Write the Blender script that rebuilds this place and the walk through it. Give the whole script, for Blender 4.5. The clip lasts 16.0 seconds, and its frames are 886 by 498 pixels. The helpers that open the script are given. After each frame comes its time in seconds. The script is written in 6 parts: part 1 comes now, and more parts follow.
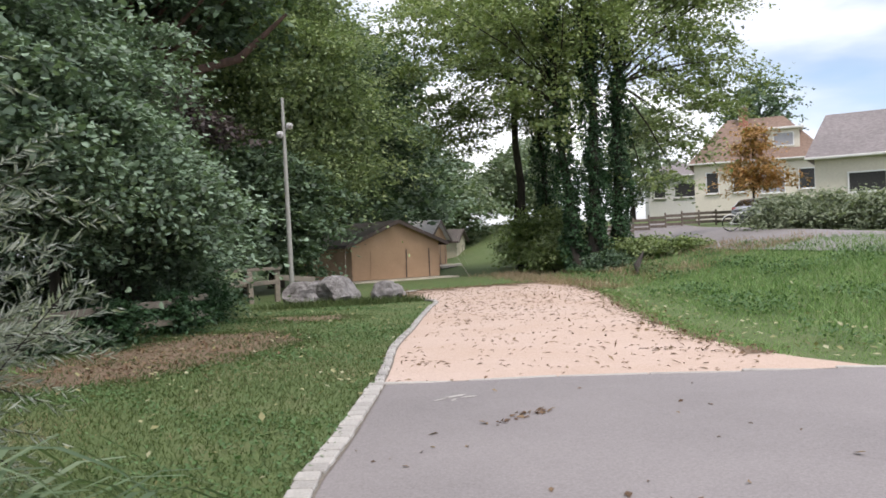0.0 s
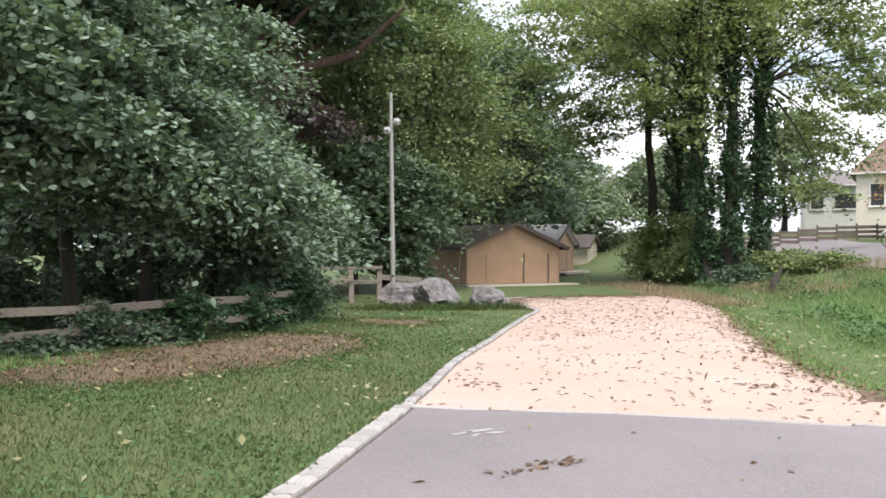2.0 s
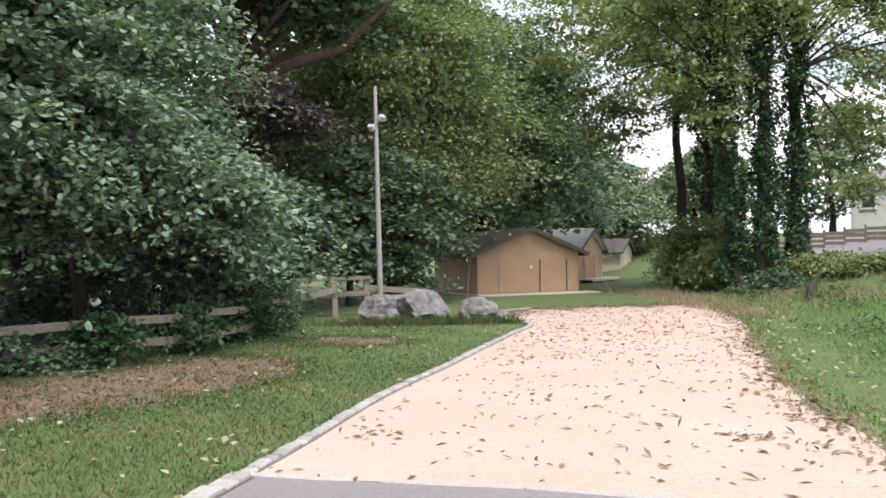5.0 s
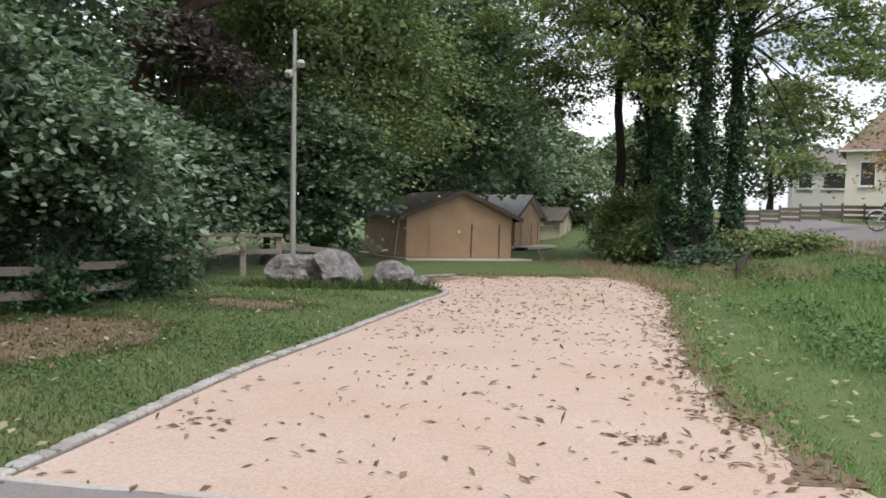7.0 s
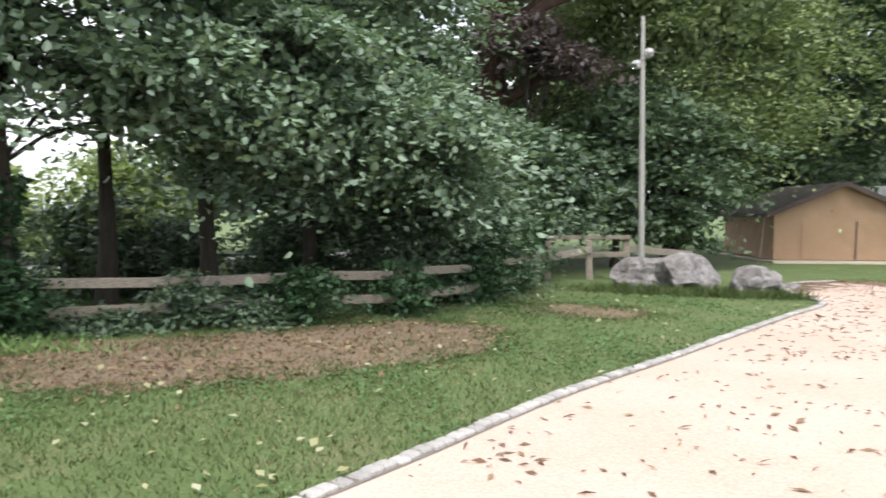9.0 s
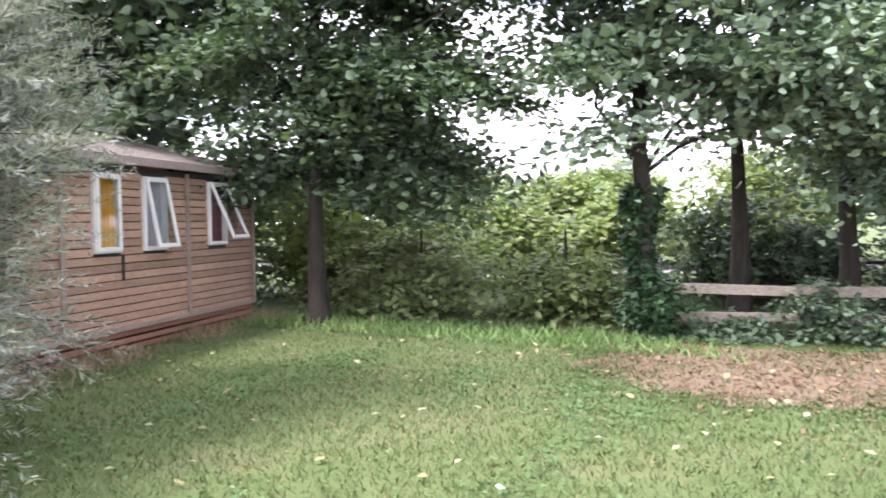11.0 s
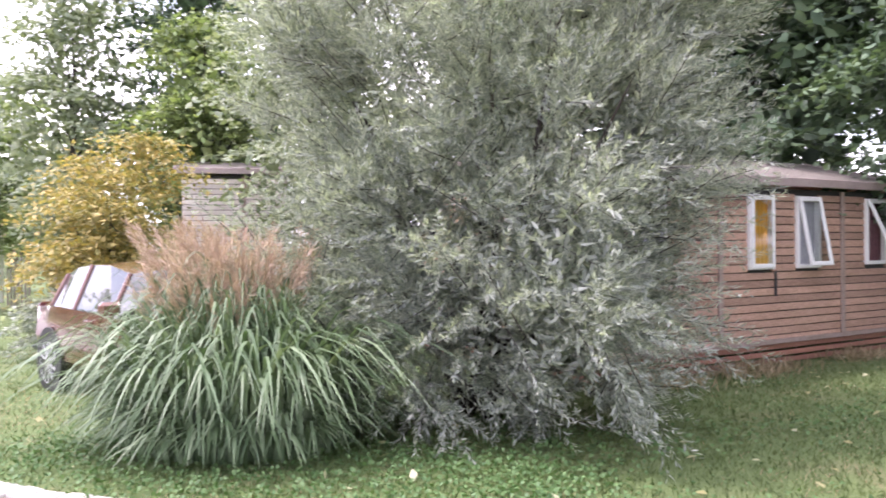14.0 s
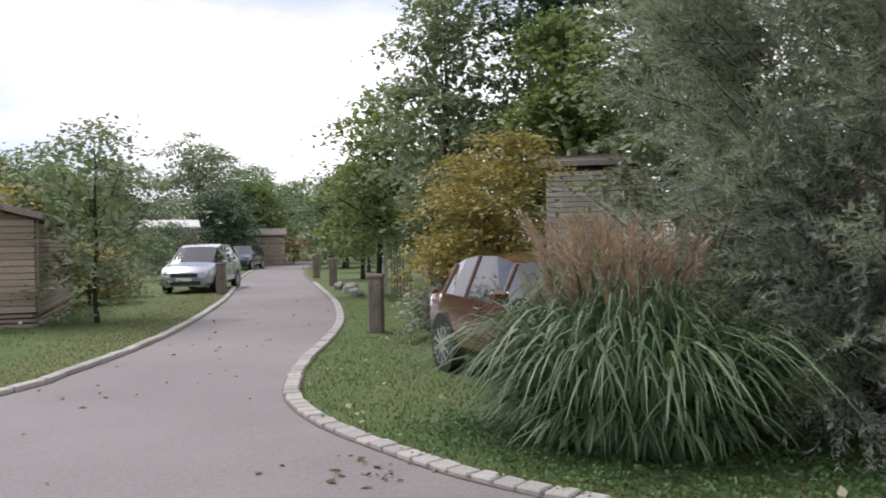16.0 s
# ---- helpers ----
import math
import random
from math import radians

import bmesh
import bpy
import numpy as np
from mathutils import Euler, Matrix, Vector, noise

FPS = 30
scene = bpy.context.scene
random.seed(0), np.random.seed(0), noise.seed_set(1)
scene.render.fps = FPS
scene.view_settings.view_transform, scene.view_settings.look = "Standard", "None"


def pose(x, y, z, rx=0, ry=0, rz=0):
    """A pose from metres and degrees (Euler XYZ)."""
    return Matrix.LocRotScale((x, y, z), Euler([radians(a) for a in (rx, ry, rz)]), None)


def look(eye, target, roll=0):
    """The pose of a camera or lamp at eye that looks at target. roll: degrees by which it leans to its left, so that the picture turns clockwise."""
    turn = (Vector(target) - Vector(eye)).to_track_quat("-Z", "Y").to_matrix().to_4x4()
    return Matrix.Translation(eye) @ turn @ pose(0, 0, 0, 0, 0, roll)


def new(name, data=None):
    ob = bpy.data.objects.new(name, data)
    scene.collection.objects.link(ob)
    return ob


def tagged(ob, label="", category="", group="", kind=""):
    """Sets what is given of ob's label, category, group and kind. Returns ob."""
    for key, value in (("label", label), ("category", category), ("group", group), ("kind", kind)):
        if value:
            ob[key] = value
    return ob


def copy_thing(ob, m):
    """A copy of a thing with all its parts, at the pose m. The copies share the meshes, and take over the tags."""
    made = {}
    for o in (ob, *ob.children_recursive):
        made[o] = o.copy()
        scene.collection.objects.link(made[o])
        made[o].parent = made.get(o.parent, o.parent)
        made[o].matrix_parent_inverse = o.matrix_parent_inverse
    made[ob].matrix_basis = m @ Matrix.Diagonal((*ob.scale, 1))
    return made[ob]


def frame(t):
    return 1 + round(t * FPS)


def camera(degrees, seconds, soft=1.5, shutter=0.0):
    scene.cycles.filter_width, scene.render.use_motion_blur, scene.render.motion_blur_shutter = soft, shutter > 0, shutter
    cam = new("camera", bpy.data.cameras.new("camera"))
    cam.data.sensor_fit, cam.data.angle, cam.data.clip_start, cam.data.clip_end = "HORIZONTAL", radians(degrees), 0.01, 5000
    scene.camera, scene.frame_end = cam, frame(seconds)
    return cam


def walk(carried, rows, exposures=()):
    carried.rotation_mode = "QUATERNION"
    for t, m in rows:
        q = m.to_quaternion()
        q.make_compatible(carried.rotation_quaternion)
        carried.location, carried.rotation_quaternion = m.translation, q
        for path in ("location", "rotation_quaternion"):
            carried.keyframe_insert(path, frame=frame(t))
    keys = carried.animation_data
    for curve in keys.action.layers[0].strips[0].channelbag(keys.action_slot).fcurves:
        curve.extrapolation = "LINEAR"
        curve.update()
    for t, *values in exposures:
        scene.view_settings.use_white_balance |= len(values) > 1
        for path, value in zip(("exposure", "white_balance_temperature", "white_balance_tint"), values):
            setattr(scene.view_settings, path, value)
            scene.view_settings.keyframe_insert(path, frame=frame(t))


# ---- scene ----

# camera: seconds, x, y, z, yaw, pitch, roll
PATH = [
    (0.0, -5.028, -3.164, 1.549, -17.37, -0.45, 2.42),
    (0.3, -4.828, -3.049, 1.557, -17.16, -0.14, 2.27),
    (0.5, -4.694, -2.973, 1.562, -14.28, 0.07, 2.17),
    (0.6, -4.628, -2.935, 1.561, -12.36, 0.09, 2.17),
    (0.8, -4.495, -2.858, 1.560, -11.57, 0.14, 2.16),
    (1.0, -4.362, -2.781, 1.559, -11.00, 0.18, 2.16),
    (1.5, -4.086, -2.499, 1.581, -10.11, -0.36, 0.89),
    (2.0, -3.749, -2.223, 1.547, -7.12, -0.04, 0.09),
    (2.5, -3.457, -1.939, 1.545, -6.73, -0.19, -0.38),
    (3.0, -3.185, -1.578, 1.564, -6.85, 0.13, -0.38),
    (3.2, -3.033, -1.451, 1.559, -6.43, 0.77, 0.22),
    (5.3, -1.984, -0.118, 1.543, -3.56, 0.36, 0.78),
    (5.5, -1.896, -0.002, 1.536, -3.42, -0.20, 0.71),
    (6.0, -1.682, 0.220, 1.536, -4.54, -0.99, 0.42),
    (6.5, -1.441, 0.481, 1.539, -5.09, -1.31, -0.61),
    (7.0, -1.307, 0.795, 1.521, -7.61, -2.18, -1.60),
    (7.5, -1.213, 1.035, 1.553, -5.99, -2.22, -1.64),
    (8.0, -1.147, 1.345, 1.558, 4.80, -2.01, -1.01),
    (8.5, -1.146, 1.629, 1.550, 9.39, -1.95, -0.76),
    (9.0, -1.167, 1.836, 1.541, 17.81, -2.61, -0.35),
    (9.5, -1.238, 2.027, 1.557, 31.35, -2.68, 0.29),
    (10.0, -1.305, 2.132, 1.551, 41.56, -2.68, 0.81),
    (10.2, -1.306, 2.157, 1.539, 45.40, -2.62, 0.87),
    (12.3, -1.044, 2.147, 1.560, 82.45, 0.08, 0.65),
    (12.5, -0.975, 2.128, 1.549, 83.94, 0.44, 0.61),
    (13.0, -0.830, 2.104, 1.550, 88.82, 0.13, 0.57),
    (13.5, -0.747, 2.126, 1.544, 95.76, 0.40, 0.70),
    (14.0, -0.656, 2.127, 1.551, 106.94, -0.14, 0.56),
    (14.5, -0.645, 2.069, 1.548, 113.49, -0.52, 0.63),
    (15.0, -0.645, 1.953, 1.535, 118.10, -0.99, 0.03),
    (15.5, -0.631, 1.839, 1.561, 124.95, -0.87, 0.71),
    (16.0, -0.589, 1.721, 1.553, 131.27, -0.46, 0.99),
]
cam = camera(58.5, 16.0, soft=1.7, shutter=0.2)
walk(cam, [(t, pose(x, y, z, 90 + pi_, ro, ya)) for t, x, y, z, ya, pi_, ro in PATH],
     exposures=[(0.0, 0.28, 6500, 14), (1.0, 0.5, 6500, 14), (3.2, 0.68, 6500, 14), (5.4, 0.6, 6500, 13), (6.0, 0.45, 6500, 11), (6.5, 0.36, 6500, 10), (7.0, 0.08, 6500, 11), (7.5, 0.34, 6450, 11), (8.2, 0.66, 6450, 12), (9.0, 0.84, 6500, 11), (10.2, 1.52, 6400, 15), (12.3, 1.88, 6350, 33), (13.5, 1.88, 6350, 33), (14.1, 1.7, 6350, 29), (14.6, 1.05, 6400, 23), (15.2, 0.58, 6450, 20), (16.0, 0.0, 6500, 16)])

# ---- world and sun: bright broken overcast ----
world = bpy.data.worlds.new("overcast_sky")
scene.world = world
world.use_nodes = True
wn, wl = world.node_tree.nodes, world.node_tree.links
wn.clear()
sky = wn.new("ShaderNodeTexSky")
sky.sky_type = "NISHITA"
sky.sun_disc = False
sky.sun_elevation, sky.sun_rotation = radians(59), radians(174)
tc = wn.new("ShaderNodeTexCoord")
wmap = wn.new("ShaderNodeMapping")
wmap.inputs["Scale"].default_value = (1.2, 1.2, 4.0)
clouds = wn.new("ShaderNodeTexNoise")
clouds.inputs["Scale"].default_value = 1.6
clouds.inputs["Detail"].default_value = 6
cover = wn.new("ShaderNodeValToRGB")
cover.color_ramp.elements[0].position, cover.color_ramp.elements[1].position = 0.30, 0.52
tone = wn.new("ShaderNodeValToRGB")
tone.color_ramp.elements[0].color = (4.7, 5.1, 6.0, 1)
tone.color_ramp.elements[1].color = (9.6, 9.7, 9.9, 1)
tone.color_ramp.elements[0].position, tone.color_ramp.elements[1].position = 0.35, 0.65
mixw = wn.new("ShaderNodeMixRGB")
bg = wn.new("ShaderNodeBackground")
bg.inputs["Strength"].default_value = 0.15
wo = wn.new("ShaderNodeOutputWorld")
wl.new(tc.outputs["Generated"], wmap.inputs["Vector"])
wl.new(wmap.outputs["Vector"], clouds.inputs["Vector"])
wl.new(clouds.outputs["Fac"], cover.inputs["Fac"])
wl.new(clouds.outputs["Fac"], tone.inputs["Fac"])
wl.new(cover.outputs["Color"], mixw.inputs["Fac"])
wl.new(sky.outputs["Color"], mixw.inputs["Color1"])
wl.new(tone.outputs["Color"], mixw.inputs["Color2"])
wl.new(mixw.outputs["Color"], bg.inputs["Color"])
wl.new(bg.outputs["Background"], wo.inputs["Surface"])

sun_data = bpy.data.lights.new("sun", "SUN")
sun_data.energy, sun_data.angle, sun_data.color = 2.0, radians(14), (1.0, 0.95, 0.88)
sun = new("sun", sun_data)
sun.matrix_world = look((0, 0, 30), (-2, 18, 0))


# ---- materials ----
def shader(name):
    m = bpy.data.materials.new(name)
    m.use_nodes = True
    nt = m.node_tree
    nt.nodes.clear()
    out = nt.nodes.new("ShaderNodeOutputMaterial")
    b = nt.nodes.new("ShaderNodeBsdfPrincipled")
    nt.links.new(b.outputs["BSDF"], out.inputs["Surface"])
    return m, nt, b, out


def ramp(nt, stops):
    r = nt.nodes.new("ShaderNodeValToRGB")
    els = r.color_ramp.elements
    while len(els) < len(stops):
        els.new(0.5)
    for e, (p, c) in zip(els, stops):
        e.position, e.color = p, (*c, 1)
    return r


def coords(nt, scale=(1, 1, 1), kind="Object"):
    t = nt.nodes.new("ShaderNodeTexCoord")
    m = nt.nodes.new("ShaderNodeMapping")
    m.inputs["Scale"].default_value = scale
    nt.links.new(t.outputs[kind], m.inputs["Vector"])
    return m.outputs["Vector"]


def noise_tex(nt, vec, scale, detail=5.0, rough=0.6):
    n = nt.nodes.new("ShaderNodeTexNoise")
    n.inputs["Scale"].default_value, n.inputs["Detail"].default_value, n.inputs["Roughness"].default_value = scale, detail, rough
    nt.links.new(vec, n.inputs["Vector"])
    return n.outputs["Fac"]


def mixc(nt, kind, fac, a, b):
    m = nt.nodes.new("ShaderNodeMixRGB")
    m.blend_type = kind
    for sock, v in (("Fac", fac), ("Color1", a), ("Color2", b)):
        if isinstance(v, (int, float)):
            m.inputs[sock].default_value = v
        elif isinstance(v, tuple):
            m.inputs[sock].default_value = (*v, 1)
        else:
            nt.links.new(v, m.inputs[sock])
    return m.outputs["Color"]


def bump(nt, b, height, strength, dist):
    u = nt.nodes.new("ShaderNodeBump")
    u.inputs["Strength"].default_value, u.inputs["Distance"].default_value = strength, dist
    nt.links.new(height, u.inputs["Height"])
    nt.links.new(u.outputs["Normal"], b.inputs["Normal"])


def surface(name, coarse, fine, rough=0.8, s1=0.6, s2=14.0, mix=0.5, bs=0.4, bd=0.01, metal=0.0, scale=(1, 1, 1), vary=0.0, coat=0.0):
    """A two-scale material: coarse and fine are (dark, light) colours."""
    m, nt, b, _ = shader(name)
    v = coords(nt, scale)
    n1, n2 = noise_tex(nt, v, s1), noise_tex(nt, v, s2, 6)
    r1, r2 = ramp(nt, [(0.3, coarse[0]), (0.7, coarse[1])]), ramp(nt, [(0.3, fine[0]), (0.7, fine[1])])
    nt.links.new(n1, r1.inputs["Fac"])
    nt.links.new(n2, r2.inputs["Fac"])
    col = mixc(nt, "MIX", mix, r1.outputs["Color"], r2.outputs["Color"])
    if vary:
        oi = nt.nodes.new("ShaderNodeObjectInfo")
        rr = ramp(nt, [(0.0, (1 - vary,) * 3), (1.0, (1 + vary * 0.6,) * 3)])
        nt.links.new(oi.outputs["Random"], rr.inputs["Fac"])
        col = mixc(nt, "MULTIPLY", 1.0, col, rr.outputs["Color"])
    nt.links.new(col, b.inputs["Base Color"])
    b.inputs["Roughness"].default_value, b.inputs["Metallic"].default_value = rough, metal
    b.inputs["Coat Weight"].default_value = coat
    if bs:
        bump(nt, b, n2, bs, bd)
    return m


def leaf_mat(name, stops, rough=0.5, trans=0.25, spec=0.4):
    """Leaves: colour varies leaf by leaf and in soft patches; some light passes through."""
    m, nt, b, out = shader(name)
    g = nt.nodes.new("ShaderNodeNewGeometry")
    v = coords(nt)
    n = noise_tex(nt, v, 0.7, 3)
    add = nt.nodes.new("ShaderNodeMath")
    add.operation = "MULTIPLY_ADD"
    add.inputs[1].default_value = 0.62
    nt.links.new(g.outputs["Random Per Island"], add.inputs[0])
    sc = nt.nodes.new("ShaderNodeMath")
    sc.operation = "MULTIPLY"
    sc.inputs[1].default_value = 0.38
    nt.links.new(n, sc.inputs[0])
    nt.links.new(sc.outputs[0], add.inputs[2])
    r = ramp(nt, stops)
    nt.links.new(add.outputs[0], r.inputs["Fac"])
    nt.links.new(r.outputs["Color"], b.inputs["Base Color"])
    b.inputs["Roughness"].default_value = rough
    b.inputs["Specular IOR Level"].default_value = spec
    tr = nt.nodes.new("ShaderNodeBsdfTranslucent")
    nt.links.new(mixc(nt, "MULTIPLY", 1.0, r.outputs["Color"], (1.1, 1.25, 0.6)), tr.inputs["Color"])
    ms = nt.nodes.new("ShaderNodeMixShader")
    ms.inputs["Fac"].default_value = trans
    nt.links.new(b.outputs["BSDF"], ms.inputs[1])
    nt.links.new(tr.outputs["BSDF"], ms.inputs[2])
    nt.links.new(ms.outputs["Shader"], out.inputs["Surface"])
    return m


def greens(d, m, l, e=None):
    return [(0.1, d), (0.5, m), (0.85, l)] + ([(0.95, e)] if e else [])


M_HEDGE = leaf_mat("hedge_leaves", greens((0.053, 0.069, 0.052), (0.185, 0.264, 0.179), (0.303, 0.399, 0.286), (0.395, 0.450, 0.286)), 0.45, 0.2)
M_DARK = leaf_mat("dark_leaves", greens((0.039, 0.053, 0.040), (0.110, 0.168, 0.109), (0.195, 0.277, 0.172)), 0.5)
M_ROBINIA = leaf_mat("robinia_leaves", greens((0.100, 0.137, 0.097), (0.249, 0.321, 0.161), (0.407, 0.464, 0.236), (0.513, 0.491, 0.258)), 0.55, 0.3)
M_MAPLE = leaf_mat("maple_leaves", greens((0.041, 0.055, 0.039), (0.114, 0.175, 0.108), (0.196, 0.267, 0.169), (0.264, 0.244, 0.151)), 0.5)
# Sunlit brightness is put into this yellow-green leaf colour.
M_LIME = leaf_mat("lit_leaves", greens((0.093, 0.124, 0.055), (0.202, 0.271, 0.108), (0.313, 0.366, 0.155)), 0.55, 0.35)
M_ASH = leaf_mat("tall_tree_leaves", greens((0.088, 0.103, 0.054), (0.220, 0.290, 0.125), (0.346, 0.390, 0.177), (0.445, 0.379, 0.143)), 0.5, 0.3)
M_BROWN = leaf_mat("brown_leaves", greens((0.060, 0.045, 0.050), (0.110, 0.085, 0.090), (0.170, 0.140, 0.130)), 0.6, 0.2)
M_IVY = leaf_mat("ivy_leaves", greens((0.017, 0.044, 0.019), (0.034, 0.081, 0.034), (0.082, 0.160, 0.069)), 0.5, 0.1)
M_SILVER = leaf_mat("silver_leaves", greens((0.110, 0.128, 0.117), (0.339, 0.363, 0.339), (0.510, 0.531, 0.491), (0.594, 0.588, 0.509)), 0.5, 0.42, 0.3)
M_BLADE = leaf_mat("reed_blades", greens((0.053, 0.094, 0.044), (0.120, 0.182, 0.094), (0.222, 0.283, 0.178), (0.300, 0.306, 0.204)), 0.5, 0.2)
M_PLUME = leaf_mat("reed_plumes", greens((0.379, 0.249, 0.202), (0.562, 0.404, 0.337), (0.758, 0.621, 0.540)), 0.8, 0.3)
M_YELLOW = leaf_mat("yellow_leaves", greens((0.194, 0.190, 0.081), (0.353, 0.296, 0.115), (0.524, 0.380, 0.138), (0.251, 0.285, 0.127)), 0.55, 0.3)
M_ORANGE = leaf_mat("orange_leaves", greens((0.16, 0.15, 0.06), (0.40, 0.20, 0.08), (0.52, 0.34, 0.14)), 0.55, 0.3)
M_GRASS = leaf_mat("lawn_blades", greens((0.035, 0.060, 0.018), (0.086, 0.122, 0.044), (0.141, 0.176, 0.070), (0.218, 0.196, 0.103)), 0.6, 0.25, 0.2)
M_BANK = leaf_mat("bank_blades", greens((0.085, 0.154, 0.042), (0.181, 0.304, 0.107), (0.306, 0.430, 0.184), (0.497, 0.505, 0.278)), 0.6, 0.25, 0.2)
M_CLOVER = leaf_mat("clover_leaves", greens((0.050, 0.112, 0.035), (0.085, 0.163, 0.055), (0.136, 0.224, 0.086)), 0.55, 0.2)
M_FALLEN = leaf_mat("fallen_leaves", greens((0.075, 0.045, 0.030), (0.180, 0.112, 0.068), (0.300, 0.225, 0.135)), 0.7, 0.1, 0.2)
M_PALE = leaf_mat("pale_fallen_leaves", greens((0.240, 0.218, 0.096), (0.336, 0.328, 0.176), (0.440, 0.429, 0.304)), 0.6, 0.15, 0.2)
M_DRY = leaf_mat("dry_stalks", greens((0.22, 0.17, 0.11), (0.34, 0.26, 0.17), (0.45, 0.36, 0.25)), 0.8, 0.2, 0.2)
M_FAR = leaf_mat("distant_leaves", greens((0.092, 0.131, 0.082), (0.176, 0.232, 0.143), (0.271, 0.316, 0.193)), 0.6, 0.25, 0.2)
M_WILLOW = leaf_mat("willow_leaves", greens((0.136, 0.171, 0.117), (0.253, 0.293, 0.204), (0.360, 0.387, 0.276)), 0.6, 0.25, 0.2)

M_BARK = surface("bark", ((0.02, 0.016, 0.012), (0.048, 0.038, 0.03)), ((0.011, 0.009, 0.007), (0.075, 0.062, 0.048)), 0.9, 1.5, 9, 0.6, 0.9, 0.03, scale=(1, 1, 0.25))
M_REDBARK = surface("red_bark", ((0.06, 0.034, 0.027), (0.11, 0.065, 0.05)), ((0.03, 0.018, 0.015), (0.15, 0.09, 0.07)), 0.9, 1.5, 9, 0.6, 0.9, 0.04, scale=(1, 1, 0.2))
M_ASPHALT = surface("asphalt", ((0.185, 0.168, 0.168), (0.285, 0.258, 0.255)), ((0.10, 0.092, 0.092), (0.37, 0.335, 0.33)), 0.8, 0.35, 60, 0.36, 0.5, 0.004)
M_GRAVEL = surface("beige_gravel", ((0.46, 0.322, 0.235), (0.575, 0.452, 0.388)), ((0.31, 0.222, 0.172), (0.70, 0.565, 0.49)), 0.95, 0.45, 48, 0.42, 0.6, 0.006)
M_SETT = surface("granite_sett", ((0.33, 0.31, 0.29), (0.45, 0.43, 0.41)), ((0.22, 0.21, 0.20), (0.58, 0.56, 0.53)), 0.85, 3, 60, 0.5, 0.5, 0.004, vary=0.25)
M_KERB = surface("concrete_kerb", ((0.38, 0.36, 0.33), (0.48, 0.45, 0.42)), ((0.28, 0.27, 0.25), (0.56, 0.53, 0.50)), 0.9, 2, 40, 0.5, 0.4, 0.003, vary=0.2)
M_JOINT = surface("kerb_bedding", ((0.14, 0.12, 0.10), (0.2, 0.18, 0.15)), ((0.10, 0.09, 0.07), (0.26, 0.22, 0.18)), 0.95, 3, 40)
M_ROCK = surface("grey_rock", ((0.11, 0.098, 0.092), (0.30, 0.285, 0.28)), ((0.06, 0.05, 0.045), (0.44, 0.42, 0.41)), 0.9, 1.3, 7, 0.5, 1.0, 0.08)
M_RAIL = surface("weathered_rail_wood", ((0.17, 0.145, 0.115), (0.29, 0.25, 0.20)), ((0.09, 0.075, 0.06), (0.38, 0.33, 0.27)), 0.85, 2, 16, 0.5, 0.4, 0.004, scale=(1, 1, 4), vary=0.2)
M_POLE = surface("galvanised_pole", ((0.30, 0.30, 0.27), (0.40, 0.39, 0.36)), ((0.24, 0.24, 0.22), (0.46, 0.45, 0.42)), 0.55, 2, 20, 0.4, 0.1, 0.002, metal=0.3)
M_LAMP = surface("lamp_housing", ((0.42, 0.41, 0.41), (0.5, 0.49, 0.49)), ((0.36, 0.35, 0.35), (0.56, 0.55, 0.55)), 0.5, 3, 30, 0.4, 0)
M_CANVAS = surface("tan_canvas", ((0.36, 0.23, 0.14), (0.48, 0.315, 0.20)), ((0.29, 0.185, 0.115), (0.52, 0.355, 0.23)), 0.9, 0.9, 30, 0.4, 0.3, 0.01)
M_CANVAS2 = surface("pale_canvas", ((0.50, 0.45, 0.34), (0.60, 0.55, 0.42)), ((0.42, 0.37, 0.28), (0.66, 0.60, 0.48)), 0.9, 0.9, 30, 0.4, 0.3, 0.01)
M_ROOFCAN = surface("grey_tent_roof", ((0.16, 0.135, 0.12), (0.26, 0.23, 0.21)), ((0.11, 0.09, 0.08), (0.32, 0.29, 0.27)), 0.85, 0.8, 20, 0.5, 0.3, 0.01)
M_TENTTRIM = surface("dark_tent_trim", ((0.07, 0.05, 0.045), (0.12, 0.09, 0.08)), ((0.05, 0.04, 0.035), (0.15, 0.11, 0.10)), 0.85)
M_DECK = surface("pale_deck_boards", ((0.50, 0.45, 0.36), (0.62, 0.56, 0.46)), ((0.36, 0.31, 0.25), (0.70, 0.63, 0.52)), 0.8, 1.5, 18, 0.4, 0.3, 0.003, vary=0.15)
M_CLAD = surface("brown_stained_boards", ((0.33, 0.188, 0.132), (0.52, 0.325, 0.24)), ((0.15, 0.085, 0.06), (0.64, 0.43, 0.325)), 0.7, 1.2, 22, 0.5, 0.35, 0.004, scale=(1, 1, 5), vary=0.28)
M_CLADRED = surface("red_skirting_boards", ((0.26, 0.11, 0.08), (0.37, 0.18, 0.12)), ((0.16, 0.07, 0.05), (0.46, 0.24, 0.17)), 0.75, 1.2, 20, 0.5, 0.35, 0.004, scale=(1, 1, 5), vary=0.25)
M_CLADGREY = surface("greyed_boards", ((0.30, 0.23, 0.18), (0.40, 0.32, 0.26)), ((0.20, 0.15, 0.12), (0.48, 0.39, 0.32)), 0.8, 1.2, 20, 0.5, 0.35, 0.004, scale=(1, 1, 5), vary=0.25)
M_TRIM = surface("cabin_trim", ((0.27, 0.20, 0.17), (0.36, 0.28, 0.24)), ((0.20, 0.15, 0.12), (0.42, 0.33, 0.29)), 0.75, 2, 20, 0.4, 0.2, 0.003)
